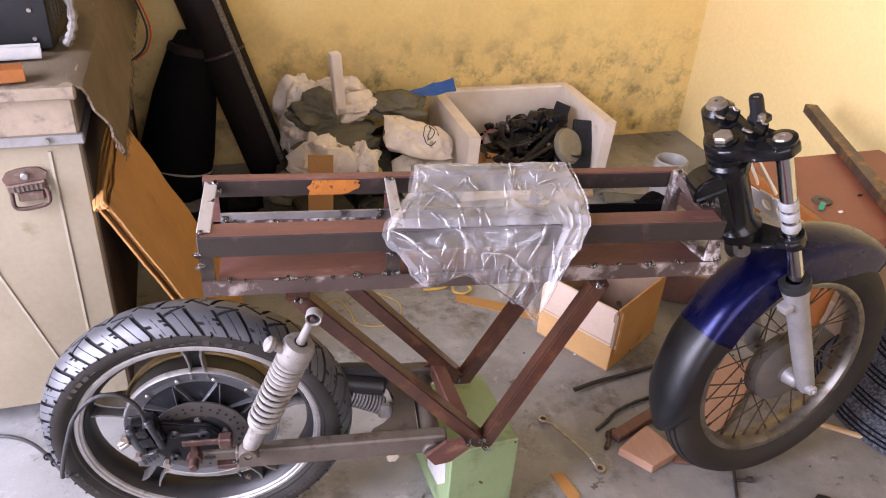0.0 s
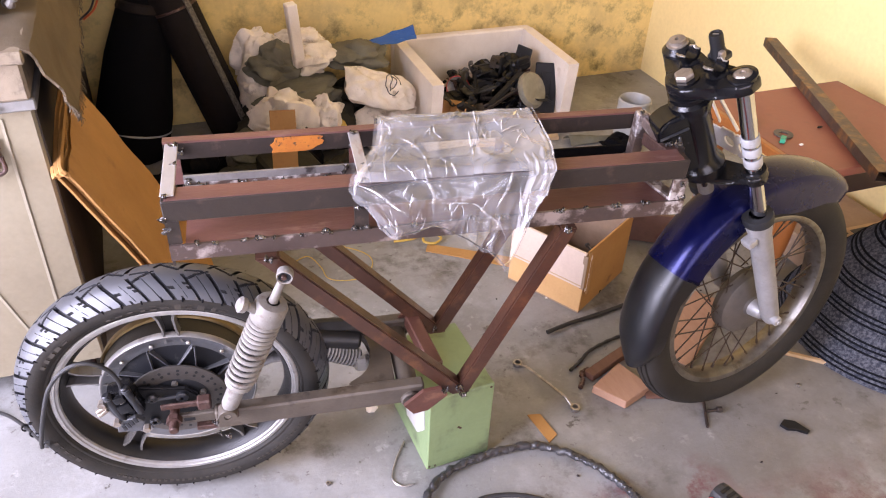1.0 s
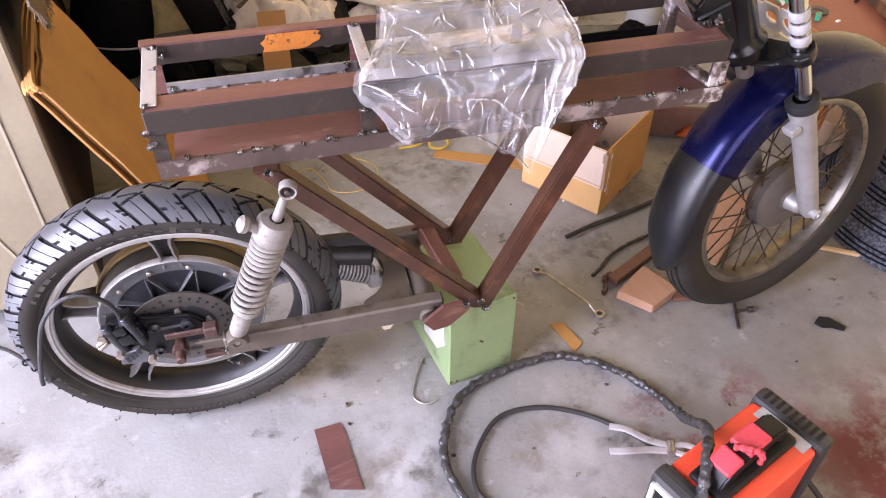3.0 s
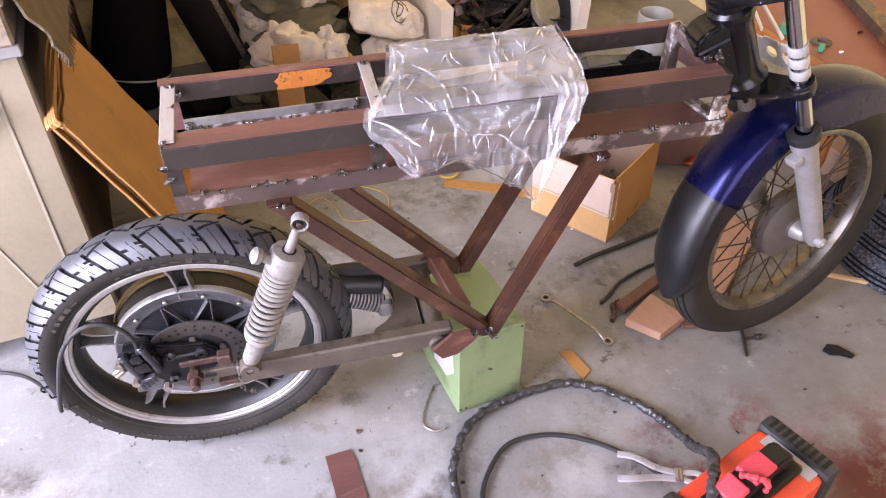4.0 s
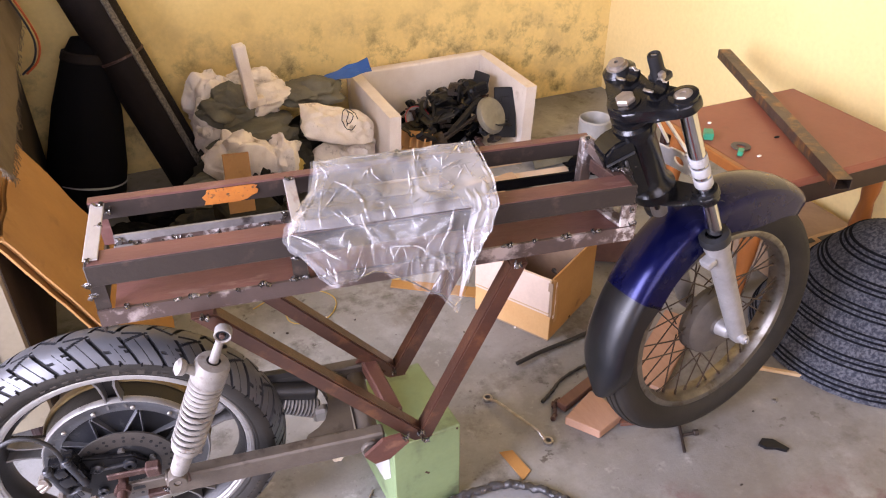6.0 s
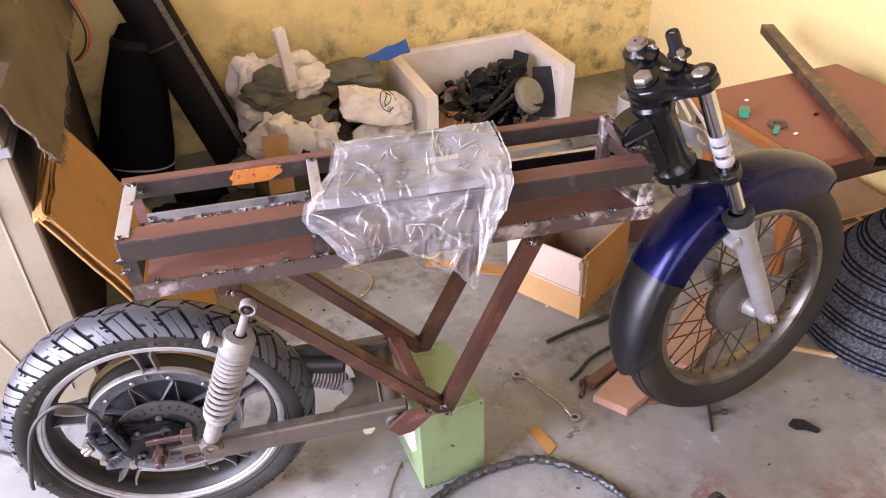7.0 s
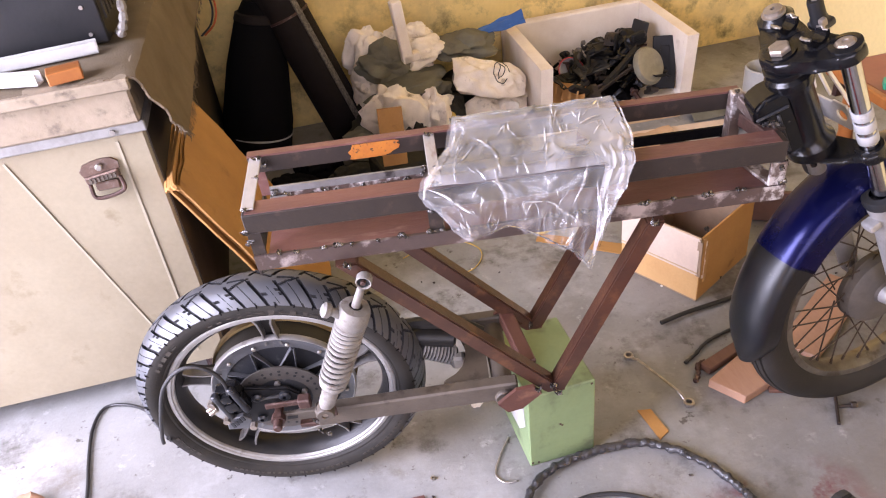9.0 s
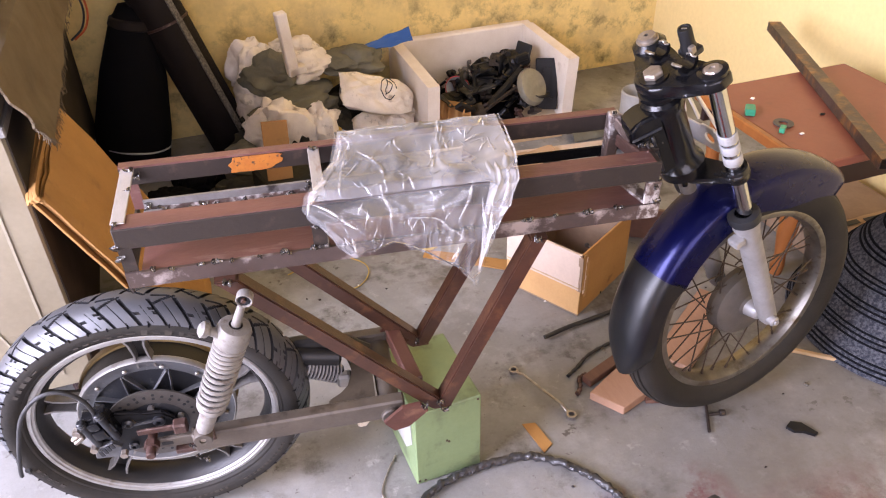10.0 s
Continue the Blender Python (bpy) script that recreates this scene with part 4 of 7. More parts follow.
BIG = (
    ("lever", ((1.375, 1.590, 0.150), (1.545, 1.665, 0.245)), 0.030, 0.016, "plastic", "long black lever lying across the scrap"),
    ("lever", ((1.345, 1.575, 0.135), (1.505, 1.610, 0.200)), 0.016, 0.012, "mill", "dark steel lever lying across the scrap"),
    ("lever", ((1.440, 1.700, 0.175), (1.590, 1.735, 0.255)), 0.024, 0.012, "rubber", "black stay leaning among the scrap"),
    ("cover", ((1.515, 1.715, 0.245), (1.605, 1.725, 0.262)), 0.040, 0.052, "plastic", "black moulded cover on top of the scrap"),
    ("cover", ((1.300, 1.690, 0.172), (1.430, 1.700, 0.190)), 0.075, 0.010, "greyp", "flat dark grey cover lying among the scrap"),
    ("cover", ((1.640, 1.620, 0.070), (1.668, 1.690, 0.262)), 0.090, 0.010, "plastic", "black plate standing against the foam side"),
    ("cover", ((1.575, 1.790, 0.120), (1.625, 1.810, 0.290)), 0.080, 0.012, "rubber", "black plastic panel standing at the back of the scrap"),
)
for nm, (p, q), w, h, mt, lab in BIG:
    b = nb(); bar(b, p, q, w, h, min(w, h) * 0.3)
    bar(b, Vector(p).lerp(Vector(q), 0.15) + Vector((0, -h * 0.5, h * 0.5)), Vector(p).lerp(Vector(q), 0.8) + Vector((0, -h * 0.5, h * 0.5)), w * 0.4, h * 0.6, min(w, h) * 0.12)
    scrap(nm, b, M[mt], lab, "scrap part")
b = nb(); lathe(b, [(0, 0.004), (0.044, 0.004), (0.050, 0.010), (0.053, 0.024), (0.050, 0.025), (0.046, 0.013), (0.040, 0.008), (0, 0.008)], 40, pose(1.300, 1.765, 0.150, 48, -8, 10))
lid_ob = scrap("round_lid", b, M["whitemetal"], "pale blue-grey round lid with a red rim among the scrap", "lid", True)
b = nb(); lathe(b, [(0.0505, 0.0245), (0.0535, 0.0235), (0.0540, 0.0265), (0.0510, 0.0275)], 40, pose(1.300, 1.765, 0.150, 48, -8, 10), close=True)
part("rim", b, M["pink"], lid_ob, "red rim")

# pipe end by the wall
b = nb(); lathe(b, [(0.058, 0), (0.064, 0), (0.066, 0.195), (0.061, 0.2), (0.058, 0.195)], 36, pose(1.925, 1.395, 0), close=True)
solid("pvc_pipe", b, M["pvc"], "short grey plastic pipe standing on the floor", "pipe", smooth=True)

# table and things on it
tb = thing("low_table", "low table with a red-brown laminate top and orange wood edging", "table")
b = nb(); box(b, (1.712, 0.285, 0.474), (2.245, 0.77, 0.500), bevel=0.003); part("tabletop", b, M["table"], tb)
b = nb(); box(b, (1.690, 0.285, 0.472), (1.711, 0.77, 0.503), bevel=0.004); part("edging", b, M["orange_wood"], tb, "varnished orange wood edging")
# Aprons carry the shadow under the tabletop in their colour.
b = nb(); box(b, (1.72, 0.30, 0.405), (2.235, 0.318, 0.473), bevel=0.002); part("apron", b, M["tabledark"], tb)
b = nb(); box(b, (1.72, 0.745, 0.405), (2.235, 0.763, 0.473), bevel=0.002); part("apron", b, M["tabledark"], tb)
for x, y in ((1.86, 0.45), (2.20, 0.36), (1.76, 0.72), (2.20, 0.72)):
    b = nb(); lathe(b, [(0, 0), (0.018, 0), (0.022, 0.03), (0.017, 0.07), (0.027, 0.14), (0.030, 0.22), (0.02, 0.30), (0.026, 0.34), (0.026, 0.473), (0, 0.473)], 20, pose(x, y, 0))
    part("leg", b, M["orange_wood"], tb, smooth=True)
b = nb()
P0, P1 = Vector((2.229, 1.092, 0.5160)), Vector((1.850, 0.200, 0.5160))
fm = frame_to(P0, P1)
L = (P1 - P0).length
lathe(b, [(0.0185 * 2 ** 0.5, 0), (0.0205 * 2 ** 0.5, 0), (0.0205 * 2 ** 0.5, L), (0.0185 * 2 ** 0.5, L)], 4, fm @ Matrix.Diagonal((1, 0.73, 1, 1)) @ pose(0, 0, 0, 0, 0, 45), close=True)
solid("square_steel_tube", b, M["bar"], "rusty square steel tube lying across the table", "steel tube")
b = nb(); lathe(b, [(0.012, 0), (0.026, 0), (0.027, 0.001), (0.027, 0.004), (0.012, 0.004)], 32, pose(1.785, 0.497, 0.5005), close=True)
solid("washer", b, M["hub"], "large steel washer lying on the table", "washer")
tc_ = thing("terminal_connector", "small green terminal connector lying on the table", "connector", pose(1.752, 0.462, 0.5005, 0, 0, 40))
b = nb(); box(b, (-0.013, -0.007, 0), (0.013, 0.007, 0.014), bevel=0.001); part("housing", b, M["teal"], tc_)
for k in range(3):
    b = nb(); cyl(b, (-0.008 + k * 0.008, -0.0068, 0.008), (-0.008 + k * 0.008, -0.0085, 0.008), 0.0022, n=8); part("screw", b, M["bolt"], tc_)
b = nb(); box(b, (-0.020, -0.013, 0), (0.020, 0.013, 0.020), pose(1.742, 0.585, 0.5005, 0, 0, 55), 0.002)
solid("terminal_block", b, M["teal"], "teal plastic terminal block on the table edge", "connector")
b = nb(); box(b, (-0.006, -0.004, 0), (0.006, 0.004, 0.004), pose(1.79, 0.43, 0.5005, 0, 0, 10), 0.001)
solid("paper_bit", b, M["paper"], "tiny white paper scrap on the table", "scrap")
b = nb(); crumple(b, (1.92, 0.50, 0.504), (0.010, 0.006, 0.004), 3, sub=2)
solid("dark_crumb", b, M["plastic"], "small dark crumb lying on the table", "scrap")
b = nb(); box(b, (-0.005, -0.005, 0), (0.005, 0.005, 0.004), pose(1.81, 0.66, 0.5005, 0, 0, 30), 0.001)
solid("paper_bit", b, M["paper"], "tiny white paper scrap on the table", "scrap")

# rug coil in the corner
rug = thing("rug", "flecked dark grey rug with black stripes heaped on the floor", "rug", pose(2.055, 0.140, 0))
prof = [(0.318, 0.002), (0.312, 0.022), (0.27, 0.10), (0.22, 0.18), (0.17, 0.26), (0.115, 0.33), (0.06, 0.365), (0, 0.37)]


def rug_r(h):
    for (r0, z0), (r1, z1) in zip(prof, prof[1:]):
        if z0 <= h <= z1:
            return r0 + (r1 - r0) * (h - z0) / (z1 - z0)
    return 0


b = nb()
steps = [0.002 + 0.36 * i / 30 for i in range(31)]
lathe(b, [(rug_r(h), h) for h in steps] + [(0, 0.37)], 64)
for v in b.verts:
    k = noise.noise(v.co * 5) * 0.012
    v.co.x += k; v.co.y += k * 0.6
part("cloth", b, M["rug"], rug, smooth=True)
for h0 in [0.014 + 0.058 * g + 0.0115 * i for g in range(6) for i in range(3)]:
    b = nb()
    lathe(b, [(rug_r(h0) - 0.004, h0), (rug_r(h0) + 0.0025, h0), (rug_r(h0 + 0.0036) + 0.0025, h0 + 0.0036), (rug_r(h0 + 0.0036) - 0.004, h0 + 0.0036)], 64)
    for v in b.verts:
        k = noise.noise(v.co * 5) * 0.012
        v.co.x += k; v.co.y += k * 0.6
    part("stripe", b, M["rugdark"], rug, "black woven stripe", smooth=True)
b = nb(); bar(b, (1.63, 0.175, 0.006), (1.86, -0.015, 0.006), 0.012, 0.010, 0.001)
solid("wood_strip", b, M["straw"], "thin pale wood strip on the floor by the rug", "strip")

# carton under the table
uc = thing("under_table_carton", "crushed dusty brown carton lying under the table", "carton")
b.free()
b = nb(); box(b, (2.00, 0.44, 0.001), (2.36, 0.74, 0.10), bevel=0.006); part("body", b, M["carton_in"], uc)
b = nb(); sheet(b, lambda u, v: Vector((2.02 + 0.33 * u, 0.43 + 0.06 * v, 0.103 + 0.004 * noise.noise(Vector((u * 6, v * 4, 1))))), 10, 6, 0.003); part("flap", b, M["carton"], uc)
b = nb(); box(b, (2.10, 0.455, 0.108), (2.16, 0.475, 0.1095)); part("print_bar", b, M["greyp"], uc)
b = nb(); box(b, (2.18, 0.450, 0.108), (2.25, 0.470, 0.1095)); part("print_bar", b, M["greyp"], uc)
b = nb(); crumple(b, (2.22, 0.40, 0.03), (0.05, 0.03, 0.028), 21, 0.4, 2, 4, floor_z=0.002)
solid("plastic_wrap", b, M["white"], "crumpled white plastic wrap under the table", "wrap", smooth=True)
b = nb(); box(b, (-0.02, -0.20, 0), (0.0, 0.20, 0.10), pose(1.60, 0.76, 0.001, 0, 10, 60), 0.002)
solid("brown_board", b, M["wooddark"], "brown board standing behind the carton", "board")
b = nb(); crumple(b, (1.665, 0.70, 0.030), (0.045, 0.04, 0.032), 22, 0.5, 2.5, 4, floor_z=0.002)
solid("rag", b, M["redrag"], "crumpled orange-red rag on the floor", "rag", smooth=True)

# open carton behind the bike
ct = thing("open_carton", "open pale cardboard carton with small metal parts inside", "carton", pose(1.192, 0.484, 0.0, 0, 0, 30.3))
W_, D_, H_, T_ = 0.273, 0.254, 0.224, 0.005
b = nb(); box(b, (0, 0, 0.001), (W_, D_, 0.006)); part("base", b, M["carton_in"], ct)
b = nb(); box(b, (0, 0, 0.006), (T_, D_, 0.098)); part("wall", b, M["cartonstrip"], ct, "orange lower carton strip")
b = nb(); box(b, (-0.004, 0.004, 0.094), (T_ - 0.001, D_, H_ - 0.006), bevel=0.001); part("wall", b, M["cartonpale"], ct, "pale faced upper carton wall")
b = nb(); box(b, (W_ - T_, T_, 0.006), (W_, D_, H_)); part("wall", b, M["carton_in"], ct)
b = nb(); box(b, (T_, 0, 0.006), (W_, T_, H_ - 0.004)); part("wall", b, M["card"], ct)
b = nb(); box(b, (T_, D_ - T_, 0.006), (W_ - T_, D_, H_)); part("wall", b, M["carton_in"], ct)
b = nb(); sheet(b, lambda u, v: Vector((0.002 - 0.004 * v, -0.004 + 0.014 * u, 0.09 + 0.12 * v + 0.004 * noise.noise(Vector((u * 4, v * 8, 0))))), 4, 10, 0.003); part("torn_flap", b, M["carton_in"], ct, "torn layered carton corner")
for k in range(3):
    b = nb(); sheet(b, lambda u, v: Vector((0.001 + 0.004 * k + 0.003 * noise.noise(Vector((v * 6, k, 1))), -0.003 - 0.003 * k, 0.095 + 0.125 * v - 0.012 * k + 0.004 * u)) + Vector((0.006 * u, -0.004 * u, 0)), 3, 12, 0.0015); part("torn_layer", b, M["cartonpale" if k % 2 else "card"], ct)
b = nb(); bar(b, (-0.0035, 0.002, 0.103), (-0.0035, D_ - 0.002, 0.103), 0.002, 0.004, 0); part("tape", b, M["straw"], ct)
rnd = random.Random(9)
for k in range(14):
    b = nb()
    mm = pose(1.17 + 0.05, 0.55, 0.0) @ Matrix.Translation((rnd.uniform(-0.02, 0.13), rnd.uniform(-0.02, 0.14), 0.012 + 0.02 * (k % 4))) @ pose(0, 0, 0, rnd.uniform(-20, 20), rnd.uniform(-20, 20), rnd.uniform(0, 180))
    if k % 2:
        cyl(b, mm @ Vector((-0.02, 0, 0)), mm @ Vector((0.025, 0, 0)), 0.004, n=10)
        cyl(b, mm @ Vector((0.025, 0, 0)), mm @ Vector((0.031, 0, 0)), 0.008, n=6)
    else:
        box(b, (-0.02, -0.012, -0.006), (0.02, 0.012, 0.006), mm, 0.002)
    solid("metal_part", b, M["hub"] if k % 3 else M["plastic"], "small dark metal part lying in the carton", "metal part", group="parts in the carton")

# ---- the motorcycle ----
bike = thing("electric_motorcycle", "half-built electric motorcycle with a bare welded steel frame and hub motor", "motorcycle", pose(0.079, 0.204, 0, 4, 0, -8))


REAR = Vector((-0.005, 0.016, 0.005))
shift = REAR.copy()


def bpart(name, bm, material, label="", smooth=False, parent=None):
    ob = part(name, bm, M[material], parent or bike, label, smooth)
    if parent is None:
        ob.location = shift
    return ob


# rear wheel: z of this pose points out of the near side
RW = Matrix.Translation((0, 0.035, 0.300)) @ pose(0, 0, 0, 90) @ Matrix.Scale(1.018, 4)
HUB = RW @ Matrix.Translation((0, 0, 0.013))


def tread_depth(a, f):
    """How deep the tread is cut at a (0 the crown, 1 the shoulder) and f (0 to 1 along one pitch)."""
    if (f < 0.078 and a > 0.10) or (0.50 < f < 0.572 and a > 0.20):
        return 1.0
    if a < 0.40:
        k = 0.50 - 1.25 * (0.40 - a)
        if 0 < f - k < 0.06:
            return 0.9
        if a < 0.035 and 0.1 < f < 0.45:
            return 0.8
    if f < 0.5:
        if 0.290 < f < 0.300 and 0.14 < a < 0.95:
            return 0.28
        if a > 0.95 and 0.26 < f < 0.30:
            return 0.6
        return 0.0
    if 0.760 < f < 0.770 and (0.42 < a < 0.52 or 0.60 < a < 0.70 or 0.80 < a < 0.92):
        return 0.5
    if 0.67 < a < 0.715 and (0.88 < f < 0.99 or 0.570 < f < 0.64):
        return 0.75
    if 0.51 < a < 0.55 and 0.570 < f < 0.66:
        return 0.75
    if a > 0.93 and 0.84 < f < 0.88:
        return 0.7
    return 0.0


def tread_surface(bm, m, R, half, drop, N, n, ns, depth, swirl):
    rows = []
    for i in range(n):
        row = []
        for j in range(ns + 1):
            s = -1 + 2 * j / ns
            a = abs(s)
            th = 2 * math.pi * (i / n - swirl * a ** 1.4 / N)
            f = (i * N / n + (0.5 if s < 0 else 0)) % 1.0
            r = R - drop * a ** 2.3 - depth * tread_depth(a, f) * (1 if a < 0.9 else 0.8)
            v = bm.verts.new(m @ Vector((r * math.cos(th), r * math.sin(th), half * s)))
            row.append((v, tread_depth(a, f)))
        rows.append(row)
    for i in range(n):
        p, q = rows[i], rows[(i + 1) % n]
        for j in range(ns):
            four = (p[j], p[j + 1], q[j + 1], q[j])
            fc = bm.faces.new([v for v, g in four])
            # Faces in a cut get the darker rubber, which paints the groove's shade.
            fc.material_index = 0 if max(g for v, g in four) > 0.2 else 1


b = nb(); lathe(b, [(0.2185, 0.029), (0.2205, 0.0335), (0.2245, 0.0345), (0.2260, 0.0372), (0.2320, 0.0372), (0.2355, 0.0345), (0.2360, 0.029), (0.230, 0.026), (0.222, 0.024)], 96, RW, close=True)
wheel = bpart("rear_wheel", b, "rim", "cast alloy rear wheel with hub motor", True)
b = nb(); lathe(b, [(0.216, -0.030), (0.237, -0.035), (0.237, -0.028), (0.222, -0.024)], 96, RW, close=True)
bpart("rim_lip", b, "rim", "", True, wheel)
b = nb(); lathe(b, [(0.217, 0.0295), (0.208, 0.018), (0.205, 0), (0.208, -0.018), (0.217, -0.0295), (0.222, -0.02), (0.222, 0.02)], 96, RW, close=True)
bpart("rim_barrel", b, "rimdark", "", True, wheel)
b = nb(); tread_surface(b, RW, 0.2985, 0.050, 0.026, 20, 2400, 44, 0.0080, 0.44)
tread = bpart("tyre_tread", b, "rubber", "black block tread of the tyre, paler blocks and groove shade in its colour", False, wheel)
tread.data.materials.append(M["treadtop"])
for sg, nm in ((1, "near"), (-1, "far")):
    b = nb()
    lathe(b, [(0.2335, sg * 0.034), (0.2385, sg * 0.0415), (0.241, sg * 0.0425), (0.2425, sg * 0.0425), (0.250, sg * 0.0490), (0.260, sg * 0.0515), (0.2675, sg * 0.0515), (0.2725, sg * 0.0500)], 120, RW)
    bpart("tyre_sidewall", b, "sidewall", "dusty tyre sidewall", True, wheel)
for k in range(50):
    a = 2 * math.pi * (k + 0.3) / 50
    b = nb(); box(b, (0.2655, -0.0014, 0.0490), (0.2760, 0.0014, 0.0512), RW @ Matrix.Rotation(a, 4, "Z") @ pose(0, 0, 0, 0, 0, 6), 0.0004)
    bpart("shoulder_notch", b, "net", "", False, wheel)
rnd = random.Random(2)
for a0, a1, r0, r1, k in ((62, 112, 0.2505, 0.2625, 11), (128, 150, 0.252, 0.2615, 5), (232, 292, 0.2535, 0.2600, 22), (196, 214, 0.252, 0.261, 5), (300, 334, 0.254, 0.2595, 12)):
    b = nb()
    for i in range(k):
        a = radians(a0 + (a1 - a0) * (i + 0.15) / k)
        c = radians(a0 + (a1 - a0) * (i + 0.15 + rnd.uniform(0.35, 0.7)) / k)
        rr = rnd.uniform(0.0, 0.3) * (r1 - r0)
        for p, q in ((r0 + rr, r0 + rr + 0.0022), (r1 - 0.0022, r1)) if rnd.random() < 0.6 else ((r0, r1),):
            vs = [RW @ Vector((r * math.cos(t), r * math.sin(t), 0.0500 + 0.0015 * h)) for h in (0, 1) for r, t in ((p, a), (q, a), (q, c), (p, c))]
            g = [b.verts.new(v) for v in vs]
            for f in ((0, 1, 2, 3), (4, 5, 6, 7), (0, 1, 5, 4), (1, 2, 6, 5), (2, 3, 7, 6), (3, 0, 4, 7)):
                b.faces.new([g[t] for t in f])
    bpart("raised_lettering", b, "letter", "unreadable raised bars on the sidewall", False, wheel)

for k in range(5):
    a = radians(87 + 72 * k)
    rm = RW @ Matrix.Rotation(a, 4, "Z")

    def lean(x):
        return -0.002 + 0.014 * (x - 0.13) / 0.085
    b = nb(); slab(b, [(x, lean(x) + y) for x, y in ((0.130, -0.016), (0.170, -0.0125), (0.214, -0.018), (0.214, 0.018), (0.170, 0.0125), (0.130, 0.016))], 0.012, rm @ Matrix.Translation((0, 0, -0.016)))
    bpart("spoke", b, "rimdark", "black painted spoke web", False, wheel)
    for sg in (1, -1):
        b = nb()
        slab(b, [(x, lean(x) + sg * y) for x, y in ((0.130, 0.0135), (0.165, 0.0105), (0.192, 0.0115), (0.211, 0.0190), (0.217, 0.0270), (0.205, 0.0210), (0.190, 0.0155), (0.165, 0.0140), (0.130, 0.0175))], 0.024, rm @ Matrix.Translation((0, 0, -0.008)))
        bpart("spoke_rib", b, "ribgrey", "machined spoke edge", False, wheel)
# hub motor
b = nb(); lathe(b, [(0.1190, -0.0030), (0.1205, -0.0010), (0.1380, 0.0000), (0.1420, 0.0030), (0.1475, 0.0035), (0.1500, 0.0005), (0.1500, -0.009), (0.1190, -0.010)], 96, HUB, close=True)
bpart("motor_flange", b, "flange", "worn grey motor flange", True, wheel)
b = nb(); lathe(b, [(0.1462, 0.0036), (0.1480, 0.0045), (0.1505, 0.0010), (0.1508, -0.008), (0.1490, -0.008)], 96, HUB, close=True)
bpart("motor_ring", b, "rim", "silver motor shell edge", True, wheel)
b = nb(); lathe(b, [(0.1480, -0.009), (0.1480, -0.060), (0.130, -0.066), (0.128, -0.011)], 96, HUB, close=True)
bpart("motor_shell", b, "rimdark", "", True, wheel)
b = nb(); lathe(b, [(0.1485, -0.046), (0.153, -0.048), (0.1545, -0.055), (0.153, -0.062), (0.1485, -0.064)], 96, HUB, close=True)
bpart("stator_ring", b, "brass", "brass coloured ring behind the motor", True, wheel)
b = nb(); lathe(b, [(0, 0.010), (0.050, 0.010), (0.062, 0.004), (0.112, -0.006), (0.1195, -0.006), (0.1195, -0.011), (0, -0.012)], 96, HUB)
bpart("motor_cover", b, "motor", "black ribbed motor cover", True, wheel)
b = nb(); lathe(b, [(0, -0.06), (0.13, -0.062), (0.13, -0.070), (0.05, -0.085), (0, -0.085)], 48, HUB)
bpart("motor_back", b, "motor", "", True, wheel)
for k in range(9):
    a = radians(10 + 40 * k)
    p, q = Vector((0.060 * math.cos(a), 0.060 * math.sin(a), 0.004)), None
    for da in (-19, 19):
        q = Vector((0.121 * math.cos(a + radians(da)), 0.121 * math.sin(a + radians(da)), -0.001))
        b = nb(); bar(b, HUB @ p, HUB @ q, 0.0026, 0.014, 0.0008, up=HUB.to_3x3() @ Vector((0, 0, 1)))
        bpart("cooling_rib", b, "flange", "", False, wheel)
for k in range(12):
    a = radians(15 + 30 * k)
    c = HUB @ Vector((0.1305 * math.cos(a), 0.1305 * math.sin(a), -0.0005))
    nrm = HUB.to_3x3() @ Vector((0, 0, 1))
    b = nb(); cyl(b, c, c + nrm * 0.006, 0.0044, n=14, bev=0.0015)
    cyl(b, c + nrm * 0.006, c + nrm * 0.0062, 0.0026, n=6)
    bpart("bolt", b, "bolt", "", False, wheel)
b = nb(); lathe(b, [(0.060, 0.040), (0.095, 0.040), (0.095, 0.044), (0.060, 0.044)], 72, RW, close=True)
bpart("brake_disc", b, "disc", "drilled steel brake disc", True, wheel)
for k in range(30):
    a = radians(12 * k)
    for r in ((0.073, 0.083) if k % 2 else (0.078,)):
        c = RW @ Vector((r * math.cos(a), r * math.sin(a), 0.0435))
        b = nb(); cyl(b, c, c + (RW.to_3x3() @ Vector((0, 0, 0.0012))), 0.0032, n=8)
        bpart("drilled_hole", b, "rubber", "", False, wheel)
b = nb(); lathe(b, [(0, 0.050), (0.036, 0.050), (0.046, 0.044), (0.062, 0.042), (0.062, 0.036), (0.045, 0.030), (0.045, 0.008), (0, 0.008)], 48, RW)
bpart("disc_carrier", b, "motor", "", True, wheel)
for k in range(5):
    a = radians(20 + 72 * k)
    c = RW @ Vector((0.050 * math.cos(a), 0.050 * math.sin(a), 0.044))
    b = nb(); cyl(b, c, c + (RW.to_3x3() @ Vector((0, 0, 0.007))), 0.0065, n=6)
    bpart("disc_bolt", b, "bolt", "", False, wheel)

